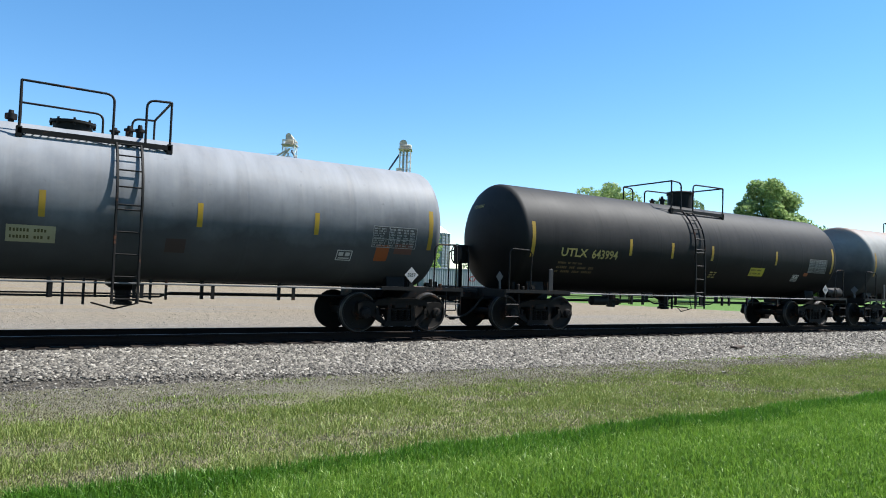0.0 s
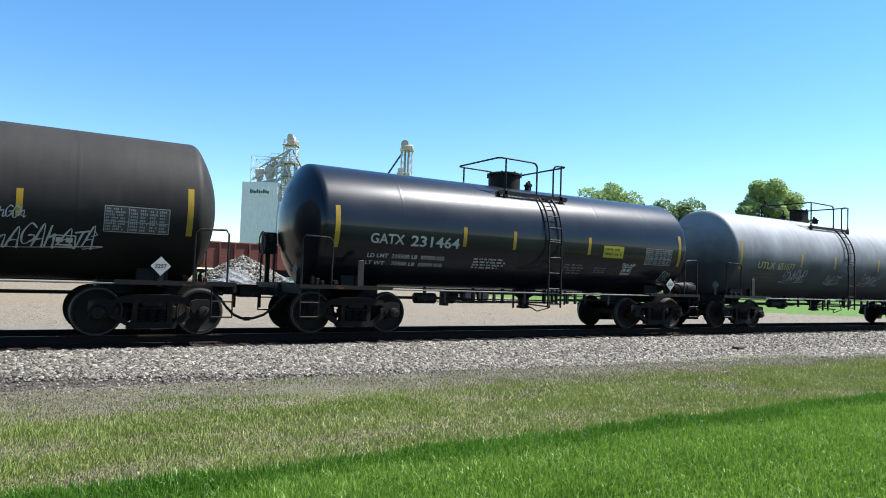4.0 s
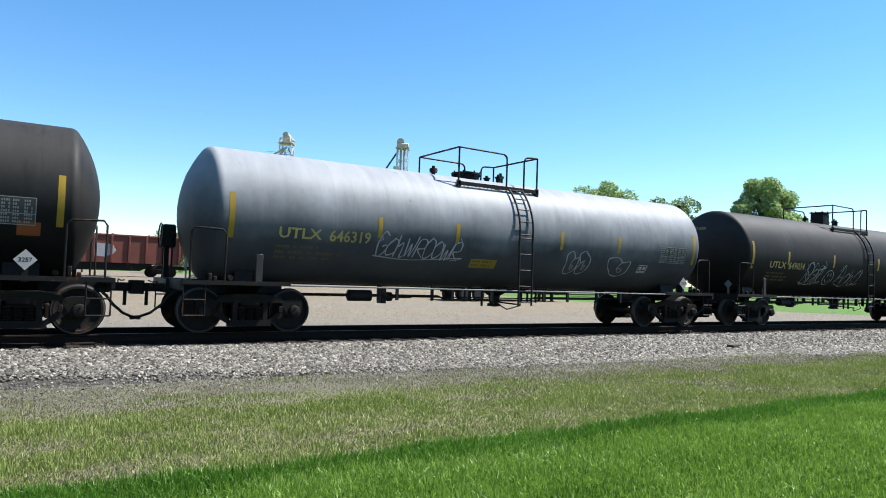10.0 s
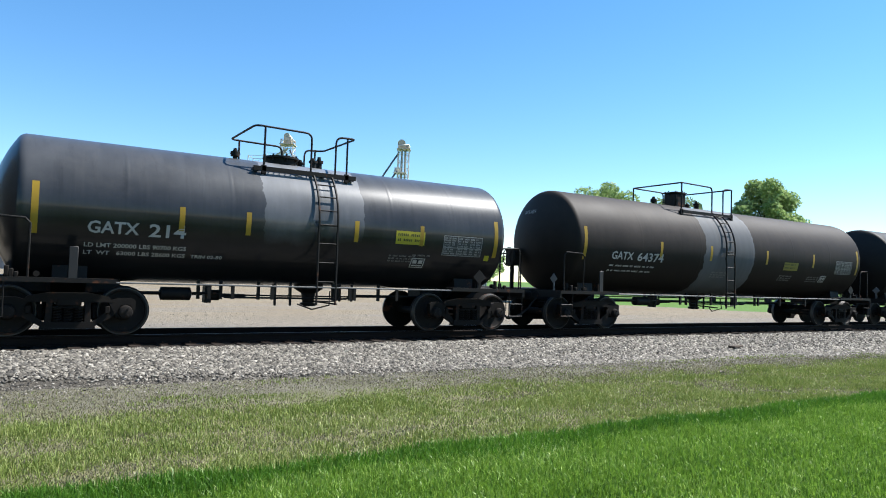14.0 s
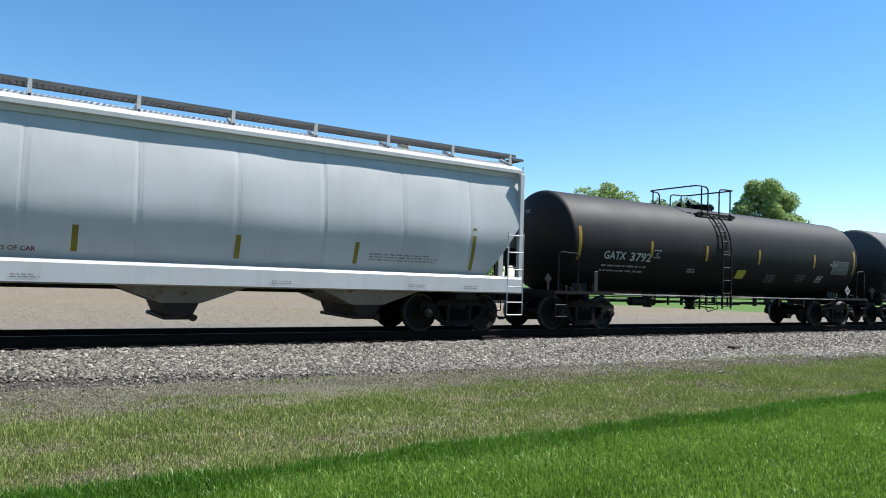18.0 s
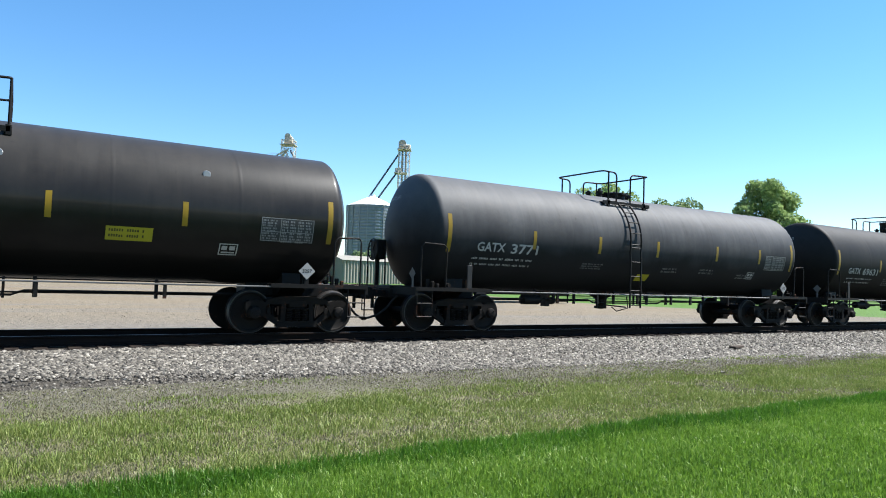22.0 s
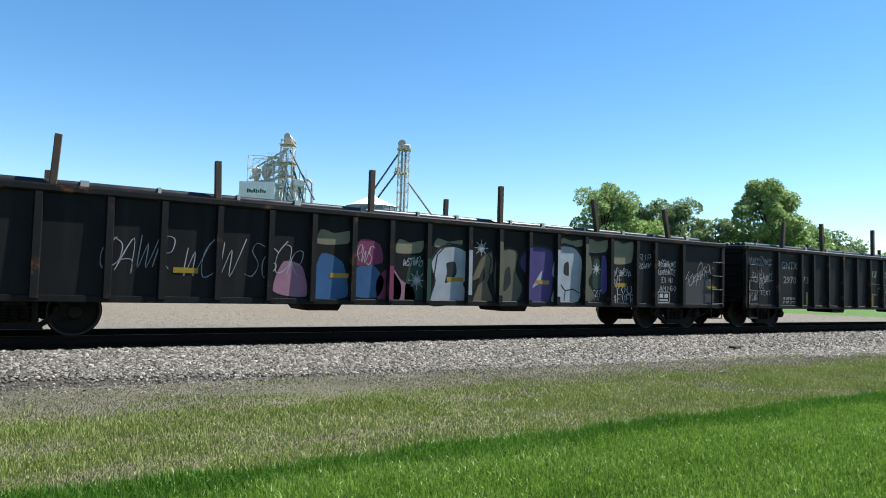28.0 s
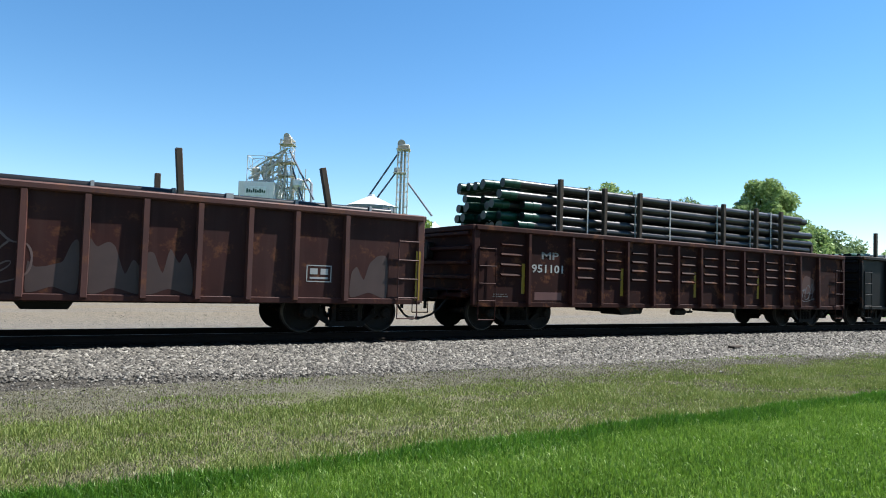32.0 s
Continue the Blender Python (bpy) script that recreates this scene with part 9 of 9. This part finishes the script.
def parked_car(x, y, z, seed):
    c = thing("parked_ore_car", "rust-red open ore car standing on the siding", "freight car", "red cars on the siding", (x, y, z))
    L, w = 13.65, 1.5
    for sy in (-1, 1):
        s = Shape()
        s.prism([(0.3, 1.25), (L - 0.3, 1.25), (L, 1.9), (L, 3.75), (0, 3.75), (0, 1.9)], sy * w, sy * (w - 0.08))
        part("side_wall", s, RED, c)
        s = Shape()
        s.box(-0.03, L + 0.03, sy * (w + 0.1), sy * (w - 0.1), 3.68, 3.85, 0.03)
        part("top_chord", s, RED_POST, c)
        for k in range(10):
            s = Shape()
            xx = 0.25 + (L - 0.5) * k / 9
            s.box(xx - 0.08, xx + 0.08, sy * w, sy * (w + 0.14), 1.3, 3.7, 0.02)
            part("side_post", s, RED_POST, c)
    for e in (0.0, L):
        s = Shape()
        s.box(e - 0.05, e + 0.05, -w, w, 1.5, 3.75)
        part("end_wall", s, RED_POST, c)
    s = Shape()
    s.box(-0.6, L + 0.6, -0.3, 0.3, 0.75, 1.1, 0.02)
    s.prism([(2.2, 1.3), (L - 2.2, 1.3), (L - 3.6, 0.55), (3.6, 0.55)], -1.1, 1.1)
    part("underframe", s, BLACK_STEEL, c)
    s = Shape()
    for k in range(22):
        xx = 0.3 + (L - 0.6) * k / 21
        s.lathe([(3.3, 0.9), (3.75 + 0.14 * math.sin(k * 1.7), 0.4), (3.9 + 0.12 * math.sin(k * 2.3), 0.0)], 8, "z", (xx, 0.3 * math.sin(k), 0))
    part("ore_heap", s, paint("ore_%d" % seed, (0.15, 0.06, 0.045), 0.9, bump=0.8), c)
    for xt in (1.6, L - 1.6):
        s = Shape()
        for dx in (-0.85, 0.85):
            for yy in (-0.75, 0.75):
                s.lathe([(yy - 0.06, 0.45), (yy + 0.06, 0.45)], 20, "y", (xt + dx, 0, 0.45))
        s.box(xt - 1.0, xt + 1.0, -1.1, -0.95, 0.3, 0.7, 0.03)
        s.box(xt - 1.0, xt + 1.0, 0.95, 1.1, 0.3, 0.7, 0.03)
        part("truck", s, TRUCK_IRON, c)
    f = Flank(y=-w)
    if seed == 1:
        scribble(c, f, 2.6, 1.4, 2.4, 0.8, SPRAY_WHITE, 501, 0.1, 10)
        bars(c, f, 2.6, 2.3, 0.9, 0.6, 2, GREY_MARK, 502)
        blob(c, f, 5.7, 1.7, 2.3, 1.4, SPRAY_WHITE, 503)
    else:
        bars(c, f, 1.6, 2.3, 1.0, 0.6, 2, GREY_MARK, 504 + seed)
    return c


for i in range(2):
    parked_car(0.05 + 15.0 * i, 55.2, 0.42, i + 1)
siding_track = tagged(new("siding_track"), "second track across the lot under the red cars", "railway track", kind="structure")
for y in (-0.753, 0.753):
    part("rail", shared("rail", rail_mesh, [RAIL_STEEL, RAIL_TOP], 30), None, siding_track, at=(0, 55.2 + y, 0.42))
s = Shape()
s.prism([(-3.6, -0.35), (-1.8, -0.08), (1.8, -0.08), (3.6, -0.35)], -560, 560, "x")
part("siding_bed", s, BED, siding_track, at=(0, 55.2, 0.32))


def heap(x, y, r, h, seed, label):
    rnd, s = random.Random(seed), Shape()
    n, rings = 40, 12
    v = [(0, 0, h)]
    for j in range(1, rings + 1):
        for k in range(n):
            t = 2 * math.pi * k / n
            rr = r * j / rings * (1 + 0.12 * math.sin(3 * t + seed) + 0.06 * rnd.uniform(-1, 1))
            v.append((rr * math.cos(t) * 1.5, rr * math.sin(t), h * (1 - j / rings) ** 0.9 + rnd.uniform(-0.07, 0.07)))
    f = [(0, 1 + k, 1 + (k + 1) % n) for k in range(n)]
    for j in range(rings - 1):
        f += [(1 + j * n + k, 1 + (j + 1) * n + k, 1 + (j + 1) * n + (k + 1) % n, 1 + j * n + (k + 1) % n) for k in range(n)]
    s.add(v, f)
    ob = part("gravel_pile", s, paint("heap_stone", (0.3, 0.31, 0.31), 0.9, var=0.6, scale=3, fine=14, bump=1.0, dist=0.08), None, label, (x, y, ground_z(x, y) - 0.1), 0)
    return tagged(ob, label, "gravel pile")


heap(17.4, 47.5, 3.0, 2.5, 1, "heap of grey crushed stone on the lot")
hs = np.random.default_rng(5)
a, q = hs.uniform(0, 6.283, 2600), hs.uniform(0, 1, 2600) ** 0.6
scatter_stones("heap_stones", np.stack([17.4 + 3.0 * 1.5 * q * np.cos(a), 47.5 + 3.0 * q * np.sin(a), ground_z(17.4, 47.5) - 0.05 + 2.5 * (1 - q) ** 0.9, hs.uniform(0.07, 0.19, 2600)], 1), "loose stones on the heap")

# utility poles
WOODPOLE = paint("pole_wood", (0.13, 0.1, 0.08), 0.9, var=0.3, bump=0.5)


def utility_pole(x, y, h):
    p = thing("utility_pole", "weathered wooden utility pole with a cross-arm", "utility pole", "poles along the siding", (x, y, ground_z(x, y) - 0.05))
    s = Shape()
    s.tube([(0, 0, 0), (0, 0, h)], [0.16, 0.1], 10)
    part("pole", s, WOODPOLE, p)
    s = Shape()
    s.box(-1.3, 1.3, -0.06, 0.06, h - 1.0, h - 0.86, 0.01)
    part("cross_arm", s, WOODPOLE, p)
    for dx in (-1.2, -0.6, 0.6, 1.2):
        s = Shape()
        s.lathe([(h - 0.86, 0.05), (h - 0.72, 0.06), (h - 0.68, 0.0)], 8, "z", (dx, 0, 0))
        part("insulator", s, GALV, p)


utility_pole(8.7, 97.3, 8.9)
utility_pole(44.0, 97.0, 8.9)

# flat trailer parked on the lot
FT = thing("flat_trailer", "low dark flat trailer parked on the gravel lot", "trailer", at=(31.5, 26.5, ground_z(31.5, 26.5)))
FT.rotation_euler = (0, 0, radians(4))
s = Shape()
s.box(-5.5, 6.5, -1.2, 1.2, 0.95, 1.15, 0.02)
s.box(-5.5, 6.5, -0.5, -0.35, 0.6, 0.95)
s.box(-5.5, 6.5, 0.35, 0.5, 0.6, 0.95)
part("deck", s, BLACK_STEEL, FT)
for x in (-4.4, -3.2):
    for y in (-1.0, 1.0):
        s = Shape()
        s.lathe([(y - 0.14, 0.2), (y - 0.14, 0.46), (y - 0.1, 0.5), (y + 0.1, 0.5), (y + 0.14, 0.46), (y + 0.14, 0.2)], 22, "y", (x, 0, 0.5))
        part("wheel", s, RUBBER, FT)
for y in (-0.7, 0.7):
    s = Shape()
    s.box(4.4, 4.6, y - 0.08, y + 0.08, 0.03, 0.95)
    s.box(4.3, 4.7, y - 0.15, y + 0.15, 0.0, 0.04)
    part("landing_leg", s, BLACK_STEEL, FT)

# a few odd things by the track
s = Shape()
s.box(-0.35, 0.35, -0.09, 0.09, -0.03, 0.03, 0.012, Matrix.Rotation(0.3, 4, "Z"))
ob = part("old_plank", s, STAKE_WOOD, None, "", (17.2, -3.0, -0.36))
tagged(ob, "pale broken plank lying on the ballast", "plank")
scatter_stones("pale_rocks", [(5.43, -4.35, -0.46, 0.075), (18.3, -4.7, -0.46, 0.09), (12.4, -6.0, -0.47, 0.05)], "pale rocks lying in the verge")

# --- movement: the train rolls by; wheels turn with it
DIST = [0.0, 14.02, 28.09, 42.16, 56.23, 70.27, 84.28, 98.25, 112.17, 126.04, 139.86, 153.64, 167.37, 181.07, 194.75, 208.40, 222.04,
        235.67, 249.30, 262.94, 276.59, 290.25, 303.93, 317.62, 331.31, 345.01, 358.69, 372.34, 385.94, 399.46, 412.88, 426.16, 439.25]


def run(t):
    """How far the train has come at t seconds."""
    i = min(int(t), 31)
    u = t - i
    p = [DIST[max(i - 1, 0)] if i else 2 * DIST[0] - DIST[1], DIST[i], DIST[i + 1], DIST[min(i + 2, 32)] if i < 31 else 2 * DIST[32] - DIST[31]]
    return 0.5 * (2 * p[1] + (p[2] - p[0]) * u + (2 * p[0] - 5 * p[1] + 4 * p[2] - p[3]) * u * u + (3 * p[1] - p[0] - 3 * p[2] + p[3]) * u ** 3)


def motions():
    where = {}
    for ob, c in CARS + LOADS:
        where[ob] = c
        walk(ob, [(t, pose(c - run(t), 0, 0)) for t in range(33)])
    for ws, car in WHEELSETS:
        c, rows = where[car], []
        x = ws.location.x
        for k in range(961):
            t = k / 30
            s = c - run(t)
            if -16 < s < 50:
                rows.append((t, pose(x, 0, WHEEL_R, 0, math.degrees(s / WHEEL_R), 0)))
        if not rows or rows[0][0] > 0:
            rows.insert(0, (0, rows[0][1] if rows else pose(x, 0, WHEEL_R)))
        if rows[-1][0] < 32:
            rows.append((32, rows[-1][1]))
        walk(ws, rows)


motions()
